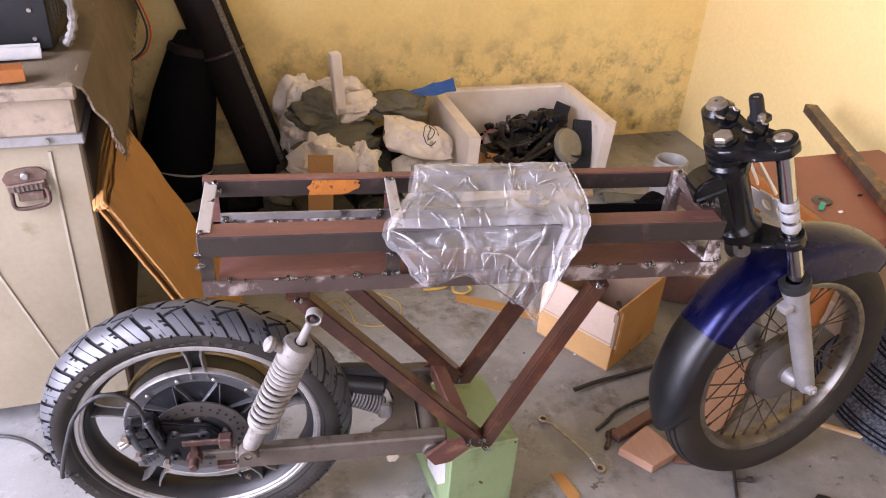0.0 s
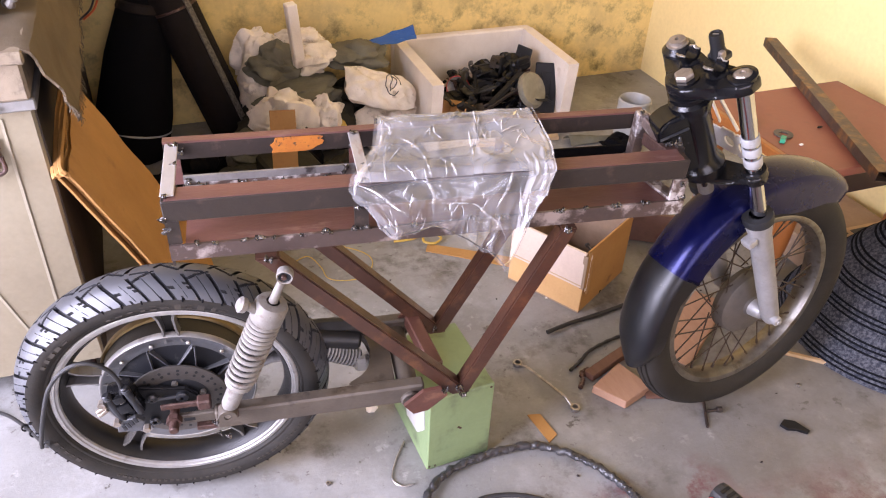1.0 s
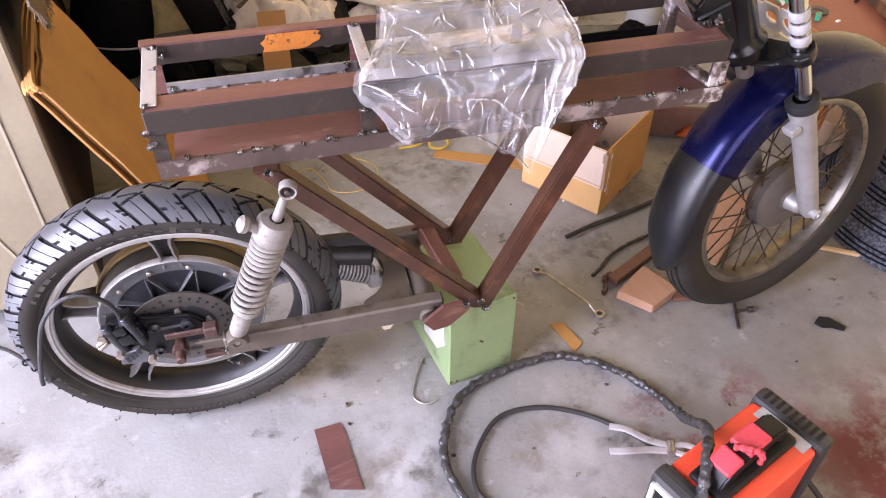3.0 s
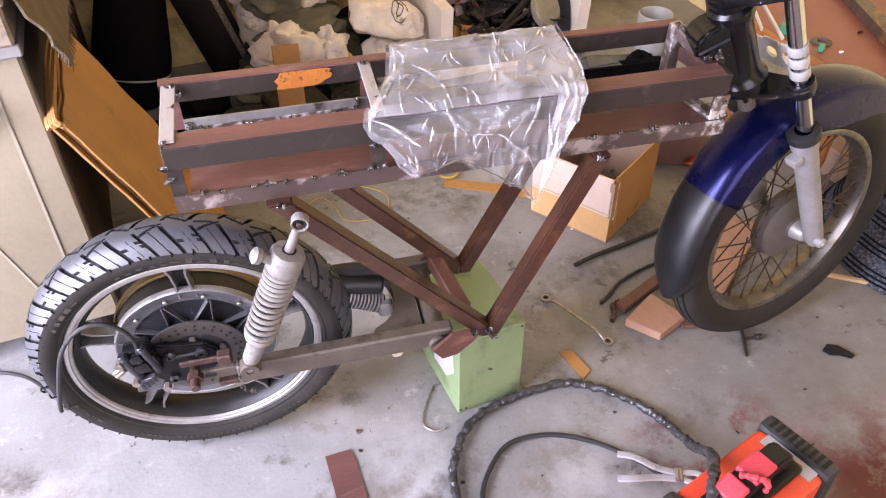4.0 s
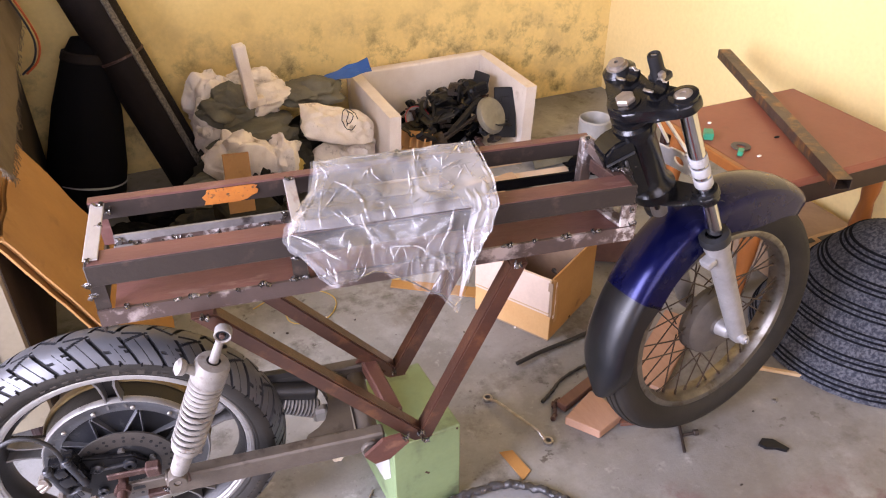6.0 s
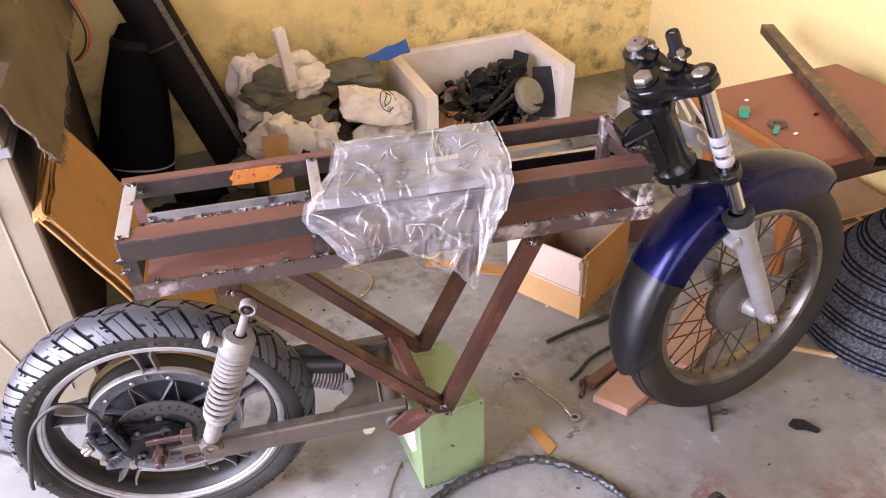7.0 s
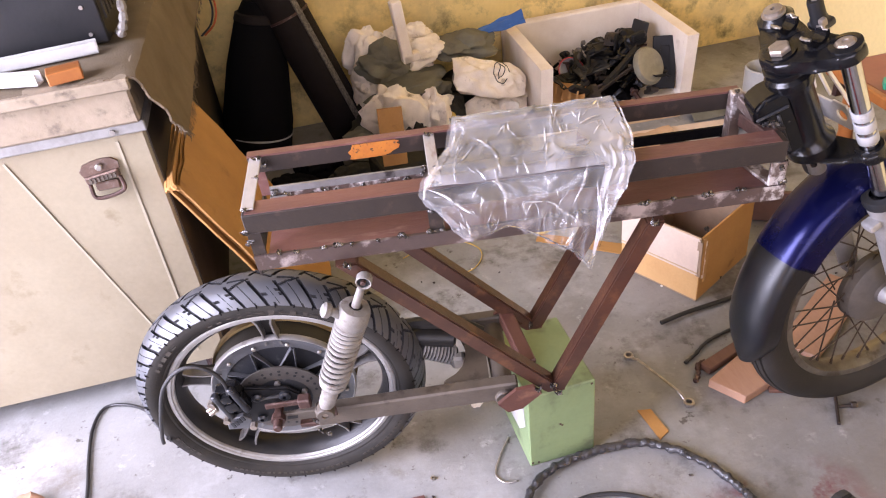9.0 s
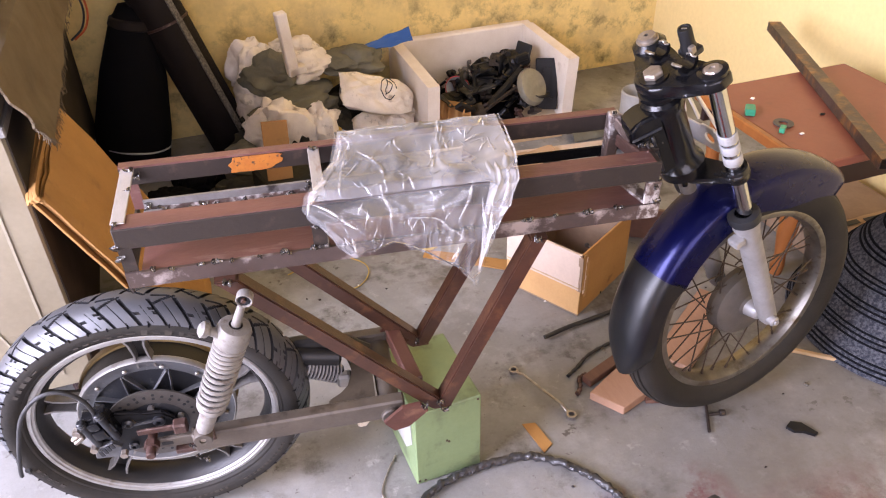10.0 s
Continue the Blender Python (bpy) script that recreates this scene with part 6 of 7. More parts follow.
# ---- front end, in the frame of the turned fork ----
rake, turn = radians(24.4), radians(15)
ea = Vector((-math.sin(rake), 0, math.cos(rake)))
el = math.cos(turn) * Vector((0, 1, 0)) + math.sin(turn) * ea.cross(Vector((0, 1, 0)))
ex_ = el.cross(ea)
FW0 = Vector((1.290, 0.078, 0.3275))
FK = Matrix.Translation(FW0) @ Matrix((ex_, el, ea)).transposed().to_4x4()
hx = el.cross(Vector((0, 0, 1))).normalized()
FWM = Matrix.Translation(FW0) @ Matrix((hx, hx.cross(el), el * -1)).transposed().to_4x4()


def fk(x, y, z):
    return FK @ Vector((x, y, z))


b = nb(); lathe(b, [(0.2225, 0.0245), (0.2325, 0.0265), (0.2365, 0.0255), (0.2370, 0.0215), (0.231, 0.019), (0.228, 0.012), (0.224, 0), (0.228, -0.012), (0.231, -0.019), (0.2370, -0.0215), (0.2365, -0.0255), (0.2325, -0.0265), (0.2225, -0.0245), (0.2190, -0.014), (0.2155, 0), (0.2190, 0.014)], 96, FWM, close=True)
fwheel = bpart("front_wheel", b, "frontrim", "spoked front wheel with a tarnished chrome rim", True)
b = nb()
prof_f = [(0.2335, 0.0225), (0.2375, 0.0262), (0.246, 0.0305), (0.262, 0.0365), (0.280, 0.0375), (0.2945, 0.0335)]
gr = [(0.2995, 0.028), (0.3025, 0.024), (0.2990, 0.0232), (0.3000, 0.0212), (0.3055, 0.0205), (0.3095, 0.0130), (0.3060, 0.0122), (0.3065, 0.0102), (0.3110, 0.0095), (0.3130, 0.0022), (0.3095, 0.0016)]
lathe(b, prof_f + gr + [(r, -h) for r, h in gr[::-1]] + [(r, -h) for r, h in prof_f[::-1]], 128, FWM)
bpart("front_tyre", b, "sidewall", "worn ribbed black front tyre", True, fwheel)
b = nb(); lathe(b, [(0, 0.040), (0.022, 0.040), (0.028, 0.034), (0.075, 0.030), (0.083, 0.024), (0.085, 0.010), (0.088, 0.006), (0.088, -0.006), (0.080, -0.012), (0.040, -0.030), (0.030, -0.045), (0, -0.045)], 64, FWM)
bpart("drum_hub", b, "hub", "dusty drum brake hub", True, fwheel)
b = nb(); lathe(b, [(0.024, 0.034), (0.021, 0.050), (0.017, 0.066), (0.012, 0.070), (0, 0.070)], 32, FWM)
bpart("hub_boss", b, "silver", "", True, fwheel)
for k in range(36):
    a = 2 * math.pi * k / 36
    sg = 1 if k % 2 else -1
    dev = radians(38) * (1 if (k // 2) % 2 else -1)
    p = FWM @ Vector((0.084 * math.cos(a + dev), 0.084 * math.sin(a + dev), sg * 0.014 - 0.004))
    q = FWM @ Vector((0.2205 * math.cos(a), 0.2205 * math.sin(a), sg * 0.003))
    b = nb(); cyl(b, p, q, 0.0018, n=6)
    cyl(b, q + (p - q).normalized() * 0.016, q, 0.0032, n=6)
    bpart("wire_spoke", b, "spoke", "", False, fwheel)
b = nb(); cyl(b, fk(0, -0.100, 0), fk(0, 0.100, 0), 0.0075, n=14)
bpart("front_axle", b, "bolt")
for sg in (-1, 1):
    y = 0.080 * sg
    b = nb()
    lathe(b, [(0, -0.020), (0.013, -0.022), (0.020, -0.006), (0.021, 0.02), (0.0225, 0.10), (0.024, 0.285), (0.027, 0.300), (0.027, 0.318), (0, 0.318)], 28, FK @ Matrix.Translation((0.008, y, 0)))
    leg = bpart("fork_slider", b, "silver", "silver painted fork slider", True)
    b = nb(); lathe(b, [(0.026, 0.315), (0.031, 0.318), (0.032, 0.330), (0.030, 0.337), (0.017, 0.338)], 28, FK @ Matrix.Translation((0.008, y, 0)))
    bpart("dust_seal", b, "rubber", "black dust seal", True, leg)
    b = nb(); lathe(b, [(0.0155, 0.32), (0.0155, 0.685), (0, 0.686)], 28, FK @ Matrix.Translation((0.012, y, 0)))
    bpart("stanchion", b, "chrome", "chrome fork tube", True, leg)
    b = nb(); lathe(b, [(0, 0.680), (0.0145, 0.680), (0.0155, 0.6815), (0.0155, 0.6865), (0.0130, 0.6885), (0.006, 0.6890), (0.0055, 0.687), (0, 0.687)], 6, FK @ Matrix.Translation((0.012, y, 0)))
    bpart("top_nut", b, "nut", "flat worn fork nut", False, leg)
    b = nb(); lathe(b, [(0.010, 0.683), (0.0205, 0.683), (0.0205, 0.6855), (0.010, 0.6858)], 28, FK @ Matrix.Translation((0.012, y, 0)), close=True)
    bpart("nut_washer", b, "nut", "", True, leg)
    for z0 in ((0.472, 0.500, 0.526) if sg < 0 else (0.475, 0.515)):
        b = nb(); lathe(b, [(0.0157, z0), (0.0172, z0), (0.0177, z0 + 0.001), (0.0177, z0 + 0.018), (0.0172, z0 + 0.019), (0.0157, z0 + 0.019)], 28, FK @ Matrix.Translation((0.012, y, 0)), close=True)
        bpart("clamp_ring", b, "whitemetal", "pale clamp ring", True, leg)
b = nb(); cyl(b, fk(0.003, -0.092, 0.004), fk(0.003, -0.112, 0.004), 0.012, n=18, bev=0.003); cyl(b, fk(0.003, -0.111, 0.004), fk(0.003, -0.116, 0.004), 0.006, n=6)
bpart("axle_clamp", b, "silver", "", True)
b = nb(); box(b, (-0.036, -0.098, 0.272), (-0.012, -0.070, 0.290), FK, 0.005, 2); bpart("slider_lug", b, "silver")
# lower and upper yokes
top_out = [(-0.078, -0.020), (-0.064, -0.038), (-0.036, -0.060), (-0.018, -0.098), (0.004, -0.110), (0.030, -0.106), (0.038, -0.082), (0.026, -0.058), (0.014, -0.030), (0.012, 0.0)]
low_out = [(-0.066, -0.016), (-0.054, -0.032), (-0.026, -0.062), (-0.014, -0.096), (0.006, -0.107), (0.030, -0.102), (0.036, -0.080), (0.022, -0.058), (0.000, -0.034), (-0.010, 0.0)]
for z0, z1, nm, half in ((0.440, 0.455, "lower_yoke", low_out), (0.656, 0.681, "top_yoke", top_out)):
    b = nb()
    slab(b, half + [(x, -y) for x, y in half[-2::-1]], z1 - z0, FK @ Matrix.Translation((0, 0, z0)))
    bmesh.ops.bevel(b, geom=list(b.edges), offset=0.007, segments=4, affect="EDGES", profile=0.5)
    bpart(nm, b, "black", "black painted fork yoke", True)
for y in (-0.080, 0.080):
    b = nb(); lathe(b, [(0.0165, 0.668), (0.026, 0.668), (0.027, 0.672), (0.026, 0.685), (0.0165, 0.687)], 28, FK @ Matrix.Translation((0.012, y, 0)), close=True)
    bpart("yoke_collar", b, "black", "", True)
    b = nb(); lathe(b, [(0.0165, 0.431), (0.0230, 0.431), (0.0248, 0.435), (0.0248, 0.456), (0.0230, 0.460), (0.0165, 0.460)], 28, FK @ Matrix.Translation((0.012, y, 0)), close=True)
    bpart("yoke_collar", b, "black", "", True)
b = nb(); lathe(b, [(0.030, 0.452), (0.043, 0.456), (0.045, 0.466), (0.045, 0.478), (0.038, 0.486), (0.034, 0.500), (0.033, 0.600), (0.037, 0.612), (0.040, 0.622), (0.040, 0.634), (0.034, 0.640), (0.038, 0.646), (0.038, 0.654), (0.030, 0.656)], 40, FK @ Matrix.Translation((-0.045, 0, 0)))
bpart("head_tube", b, "black", "black head tube with rounded bearing cups", True)
LG = Matrix.Translation(fk(-0.045, 0, 0.5)) @ Matrix((Vector((0, 1, 0)).cross(ea), Vector((0, 1, 0)), ea)).transposed().to_4x4()
b = nb(); slab(b, [(-0.086, 0.030), (-0.080, 0.112), (-0.058, 0.126), (-0.014, 0.126), (-0.010, -0.012), (-0.040, -0.014), (-0.070, 0.004)], 0.060, LG @ Matrix(((1, 0, 0, 0), (0, 0, 1, -0.030), (0, 1, 0, 0), (0, 0, 0, 1))))
bmesh.ops.bevel(b, geom=list(b.edges), offset=0.007, segments=3, affect="EDGES")
lug = bpart("head_lug", b, "black", "black welded head lug with worn edges", True)
b = nb(); box(b, (-0.080, -0.034, 0.092), (-0.022, -0.028, 0.097), LG, 0.002)
bpart("lug_rib", b, "motor", "worn pressed rib", False, lug)
b = nb(); box(b, (-0.046, -0.035, 0.000), (-0.040, -0.028, 0.086), LG, 0.002)
bpart("lug_rib", b, "motor", "", False, lug)
b = nb(); cyl(b, LG @ Vector((-0.064, -0.028, 0.050)), LG @ Vector((-0.064, -0.038, 0.050)), 0.007, n=6)
bpart("lug_bolt", b, "nut", "", False, lug)
for x in (-0.062, -0.026):
    b = nb(); cyl(b, fk(x, -0.022, 0.436), fk(x, -0.022, 0.446), 0.006, n=6)
    bpart("yoke_bolt", b, "black")
b = nb(); lathe(b, [(0, 0.684), (0.0175, 0.684), (0.0183, 0.686), (0.0183, 0.691), (0.0158, 0.6945), (0, 0.6952)], 6, FK @ Matrix.Translation((-0.048, 0, 0)))
bpart("stem_nut", b, "nut", "large worn stem nut")
b = nb(); lathe(b, [(0.012, 0.680), (0.026, 0.680), (0.026, 0.684), (0.012, 0.684)], 32, FK @ Matrix.Translation((-0.048, 0, 0)), close=True)
bpart("stem_washer", b, "black", "", True)
for y in (-0.036, 0.036):
    b = nb(); lathe(b, [(0.009, 0.670), (0.020, 0.670), (0.021, 0.674), (0.021, 0.680), (0.012, 0.684)], 28, FK @ Matrix.Translation((-0.006, y, 0)), close=True)
    bpart("riser_socket", b, "black", "", True)
    arc = [radians(180 + 15 * t) for t in range(13)]
    b = nb(); slab(b, [(0.0195 * math.cos(a), 0.0195 * math.sin(a)) for a in arc] + [(0.0125 * math.cos(a), 0.0125 * math.sin(a)) for a in arc[::-1]], 0.024, FK @ Matrix.Translation((-0.006, y + 0.012, 0.7005)) @ Matrix(((1, 0, 0, 0), (0, 0, -1, 0), (0, 1, 0, 0), (0, 0, 0, 1))))
    sad = bpart("bar_clamp", b, "black", "open half of a handlebar clamp")
    for sx in (-1, 1):
        b = nb(); sweep(b, spline([fk(-0.006 + sx * 0.0165 + 0.0015 * math.sin(t * 5), y + t * 0.0105, 0.7012 + 0.0016 * math.sin(t * 9 + sx)) for t in (-1, -0.4, 0.1, 0.6, 1)], 4), 0.0034, 8, wob=0.35, flat=0.55)
        bpart("clamp_edge", b, "bolt", "bare bright clamp edge", True, sad)
b = nb(); lathe(b, [(0, 0.676), (0.0145, 0.676), (0.0145, 0.690), (0.0128, 0.694), (0.0128, 0.722), (0.0115, 0.7265), (0.008, 0.727), (0.007, 0.7245), (0, 0.7245)], 28, FK @ Matrix.Translation((0.034, 0.004, 0)))
lock = bpart("ignition_lock", b, "plastic", "black ignition lock barrel", True)
b = nb(); box(b, (-0.0012, -0.005, 0.7247), (0.0012, 0.005, 0.7257), FK @ Matrix.Translation((0.034, 0.004, 0)) @ pose(0, 0, 0, 0, 0, 30)); part("key_slot", b, M["bolt"], lock)
b = nb(); box(b, (0.020, -0.012, 0.668), (0.054, 0.022, 0.684), FK, 0.007, 3); bpart("lock_bracket", b, "motor")
b = nb(); box(b, (0.022, -0.018, 0.684), (0.034, -0.008, 0.698), FK, 0.003, 2); bpart("lock_bolt", b, "nut")
b = nb(); cyl(b, fk(0.008, 0.082, 0.640), fk(0.008, 0.082, 0.694), 0.031, n=32, bev=0.010); bpart("far_clamp_boss", b, "black", "", True)
b = nb(); lathe(b, [(0.004, 0.6945), (0.0205, 0.6945), (0.0205, 0.697), (0.0160, 0.6975), (0.0155, 0.704), (0.004, 0.705)], 24, FK @ Matrix.Translation((0.006, 0.080, 0)), close=True); bpart("boss_nut", b, "nut", "worn bare nut on the far boss")
b = nb(); cyl(b, fk(-0.045, 0, 0.395), fk(-0.045, 0, 0.456), 0.016, n=20, bev=0.003); bpart("stem_end", b, "hub", "", True)
# pale lamp bracket between the fork legs
def holed_cell(bm, y0, y1, z0, z1, hole, x0, x1, n=24):
    """A rectangle of sheet from (y0, z0) to (y1, z1) with a round hole, x0 to x1 thick."""
    cy, cz, r = hole
    rings = []
    for x in (x0, x1):
        inner, outer = [], []
        for i in range(n):
            a = 2 * math.pi * i / n + math.pi / 4
            c, d = math.cos(a), math.sin(a)
            inner.append(bm.verts.new(fk(x, cy + r * c, cz + r * d)))
            k = min((y1 - cy) / c if c > 1e-6 else (y0 - cy) / c if c < -1e-6 else 9, (z1 - cz) / d if d > 1e-6 else (z0 - cz) / d if d < -1e-6 else 9)
            outer.append(bm.verts.new(fk(x, cy + k * c, cz + k * d)))
        rings.append((inner, outer))
    (ia, oa), (ib, ob_) = rings
    for i in range(n):
        k = (i + 1) % n
        for quad in ((ia[i], ia[k], oa[k], oa[i]), (ib[i], oa and ob_[i], ob_[k], ib[k]), (ia[i], ib[i], ib[k], ia[k]), (oa[i], oa[k], ob_[k], ob_[i])):
            bm.faces.new(quad)


b = nb()
box(b, (0.034, -0.072, 0.438), (0.038, -0.0505, 0.496), FK)
holed_cell(b, -0.0505, -0.0105, 0.438, 0.496, (-0.030, 0.467, 0.014), 0.034, 0.038)
holed_cell(b, -0.0105, 0.0295, 0.438, 0.496, (0.010, 0.467, 0.013), 0.034, 0.038)
box(b, (0.034, 0.0295, 0.438), (0.038, 0.076, 0.490), FK)
br = bpart("lamp_bracket", b, "bracket", "white drilled sheet metal bracket")
b = nb()
bar(b, fk(0.036, 0.074, 0.508), fk(0.036, 0.060, 0.635), 0.016, 0.004, 0.001)
bar(b, fk(0.036, 0.030, 0.508), fk(0.036, 0.070, 0.630), 0.012, 0.004, 0.001)
bar(b, fk(0.036, -0.02, 0.508), fk(0.036, 0.062, 0.640), 0.010, 0.004, 0.001)
bpart("bracket_stay", b, "bracket", "", False, br)


# mudguard
def guard(a0, a1, mtl, lab, r0, nose, tail, front_dip, skirt0, skirt1, n=60):
    """A rounded shell from angle a0 to a1; the skirts hang skirt0 to skirt1 deep."""
    def f(u, v):
        a = radians(a0 + (a1 - a0) * u)
        s = -1 + 2 * v
        w = 0.059
        if nose:
            w *= 1 - 0.85 * max(0, 1 - u * 7) ** 2.4
        if tail:
            w *= 1 - tail * max(0, 1 - (1 - u) * 2.4) ** 2
        skirt = skirt0 + (skirt1 - skirt0) * min(1, u * 4.0) + (0.022 * math.exp(-((u - 0.38) / 0.13) ** 2) if nose else 0)
        phi = min(abs(s) / 0.62, 1.0) * 1.48
        down = 0.030 * (1 - math.cos(phi)) + skirt * max(0, abs(s) - 0.62) / 0.38
        r = r0 - down - front_dip * (1 - min(1, u * 1.6)) ** 1.3 - (0.026 * max(0, (u - 0.35) / 0.65) ** 1.5 if nose else 0.006 * u ** 2)
        return FWM @ Vector((r * math.cos(a), r * math.sin(a), math.copysign(w * math.sin(phi), s)))
    bm = nb(); sheet(bm, f, n, 36, 0.003)
    ob = bpart("mudguard", bm, mtl, lab, True)
    if nose:
        ob.data.materials.append(M["bluedusty"])
        inv = FWM.inverted()
        for p in ob.data.polygons:
            if abs((inv @ p.center).z) < 0.050:
                p.material_index = 1
    return ob


guard(48, 147, "blue", "dark blue metallic front mudguard dusty on its crown", 0.371, True, 0.0, 0.018, 0.016, 0.052)
guard(145.5, 195, "flap", "dull black plastic mudguard flap", 0.3440, False, 0.60, 0.0, 0.050, 0.034, 34)
b = nb(); sweep(b, [FWM @ Vector((0.3690 * math.cos(radians(103 + 1.2 * i)), 0.3690 * math.sin(radians(103 + 1.2 * i)), 0.020 * math.sin(i) * 0.1 + 0.055 - 0.022 * i)) for i in range(6)], 0.0012, 5)
bpart("crack", b, "rubber", "thin crack across the mudguard")
# clear film thrown over the tray
filmm = pose(0.079, 0.204, 0, 4, 0, -8)


def film_edge(u):
    """Height of the film's lower hem along the tray."""
    zs = (0.790, 0.748, 0.730, 0.730, 0.744, 0.742, 0.728, 0.712, 0.694, 0.676, 0.652, 0.626, 0.700, 0.760)
    k = len(zs) - 1
    i = min(int(u * k), k - 1)
    t = u * k - i
    t = t * t * (3 - 2 * t)
    return zs[i] + (zs[i + 1] - zs[i]) * t


def film_f(u, v):
    edge = film_edge(u) + 0.004 * math.sin(u * 37)
    path = [(0.160, 0.812), (0.150, 0.834), (0.110, 0.835), (0.06, 0.832), (0.01, 0.833), (-0.032, 0.834), (-0.051, 0.826), (-0.058, 0.826 * 0.66 + edge * 0.34), (-0.062, 0.826 * 0.33 + edge * 0.67), (-0.064, edge)]
    t = v * (len(path) - 1)
    i = min(int(t), len(path) - 2)
    k = t - i
    y = path[i][0] * (1 - k) + path[i + 1][0] * k
    z = path[i][1] * (1 - k) + path[i + 1][1] * k
    hang = max(0.0, (v - 0.62) / 0.38)
    x = 0.372 + 0.318 * u + (0.20 - 0.12 * u) * (y + 0.05)
    x -= 0.030 * (1 - u) ** 2 * math.sin(math.pi * min(1, max(0, (v - 0.35) / 0.6)))
    x += 0.012 * u ** 3 * math.sin(math.pi * min(1, v / 0.8)) - 0.028 * u ** 3 * hang ** 1.3
    p = Vector((u * 3.0, v * 3.2, 0.5))
    w = Vector((noise.noise(p), noise.noise(p + Vector((5, 1, 2))), 0)) * 0.9
    q = p + w
    r1 = (1 - abs(noise.noise(q * 1.1)) * 2.4)
    r2 = (1 - abs(noise.noise(q * 2.4 + Vector((3, 3, 3)))) * 2.4)
    r3 = (1 - abs(noise.noise(Vector((u * 16 + 2 * w.x, v * 3 + 2 * w.y, 4)))) * 2.2)
    d = 0.0042 * max(0, r1) ** 2 + 0.0010 * max(0, r2) ** 2 + 0.0020 * max(0, r3) ** 2 * (0.3 + hang)
    pouch = 0.022 * math.sin(math.pi * min(1, u / 0.34)) * math.sin(math.pi * hang) if u < 0.34 else 0
    n = Vector((0, -0.25, 1)) if v < 0.58 else Vector((0.1, -1, 0.25))
    return filmm @ (Vector((x + 0.009 * noise.noise(q * 1.7), y, z)) + n.normalized() * (0.003 + d * (1 + 0.8 * hang) + pouch))


b = nb(); sheet(b, film_f, 130, 130)
pf = solid("plastic_film", b, M["film"], "crumpled clear plastic film draped over the steel tray", "plastic film", smooth=True)


# second layer and doubled ends of the bag; haze paints in the top's reflection
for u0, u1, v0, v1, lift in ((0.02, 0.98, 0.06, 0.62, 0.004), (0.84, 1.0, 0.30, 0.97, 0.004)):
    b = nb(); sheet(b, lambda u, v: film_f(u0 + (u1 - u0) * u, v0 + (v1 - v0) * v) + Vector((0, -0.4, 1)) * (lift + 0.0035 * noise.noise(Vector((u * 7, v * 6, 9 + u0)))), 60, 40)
    part("sheen_layer", b, M["film_sheen"], pf, smooth=True)


# sharp folds of the film, each a doubled strip whose white paints its glint
def fold_glint(u0, v0, ang, length, width, bend=0.0):
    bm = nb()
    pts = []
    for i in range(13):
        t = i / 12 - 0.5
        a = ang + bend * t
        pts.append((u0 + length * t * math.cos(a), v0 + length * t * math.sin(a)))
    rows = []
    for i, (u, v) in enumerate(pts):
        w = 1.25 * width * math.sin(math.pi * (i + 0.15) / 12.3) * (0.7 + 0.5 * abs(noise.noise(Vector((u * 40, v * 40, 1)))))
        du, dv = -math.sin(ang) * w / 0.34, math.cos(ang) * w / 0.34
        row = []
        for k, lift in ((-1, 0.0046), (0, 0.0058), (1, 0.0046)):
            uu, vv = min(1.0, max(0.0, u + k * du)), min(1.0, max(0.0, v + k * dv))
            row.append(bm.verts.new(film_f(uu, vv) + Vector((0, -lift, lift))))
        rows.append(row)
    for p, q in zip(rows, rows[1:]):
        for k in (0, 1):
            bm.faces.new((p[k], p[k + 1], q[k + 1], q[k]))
    part("fold", bm, M["fold_glint"], pf, smooth=True)


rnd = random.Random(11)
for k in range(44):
    fold_glint(rnd.uniform(0.06, 0.95), rnd.uniform(0.60, 0.96), math.pi / 2 + rnd.gauss(0.15, 0.30), rnd.uniform(0.03, 0.13), rnd.uniform(0.0006, 0.0020), rnd.uniform(-0.15, 0.15))
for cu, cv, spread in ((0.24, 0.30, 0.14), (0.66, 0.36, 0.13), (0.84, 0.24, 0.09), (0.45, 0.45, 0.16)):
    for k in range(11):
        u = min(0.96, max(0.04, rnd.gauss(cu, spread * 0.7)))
        fold_glint(u, min(0.56, max(0.10, rnd.gauss(cv, spread))), math.pi / 2 + (u - 0.35) * 1.1 + rnd.gauss(0, 0.5), rnd.uniform(0.03, 0.17), rnd.uniform(0.0006, 0.0024), rnd.uniform(-0.25, 0.25))
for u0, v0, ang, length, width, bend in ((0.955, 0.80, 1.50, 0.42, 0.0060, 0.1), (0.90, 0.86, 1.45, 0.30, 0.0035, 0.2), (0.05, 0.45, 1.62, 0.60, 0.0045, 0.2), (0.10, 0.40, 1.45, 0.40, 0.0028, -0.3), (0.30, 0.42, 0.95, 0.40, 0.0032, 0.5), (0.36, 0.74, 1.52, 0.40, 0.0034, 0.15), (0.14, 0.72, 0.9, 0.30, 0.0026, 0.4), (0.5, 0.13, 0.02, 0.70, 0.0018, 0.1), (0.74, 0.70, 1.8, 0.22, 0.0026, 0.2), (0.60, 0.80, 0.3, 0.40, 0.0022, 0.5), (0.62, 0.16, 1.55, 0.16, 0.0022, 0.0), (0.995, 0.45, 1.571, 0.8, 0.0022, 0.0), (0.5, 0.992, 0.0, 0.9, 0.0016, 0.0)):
    fold_glint(u0, v0, ang, length, width, bend)

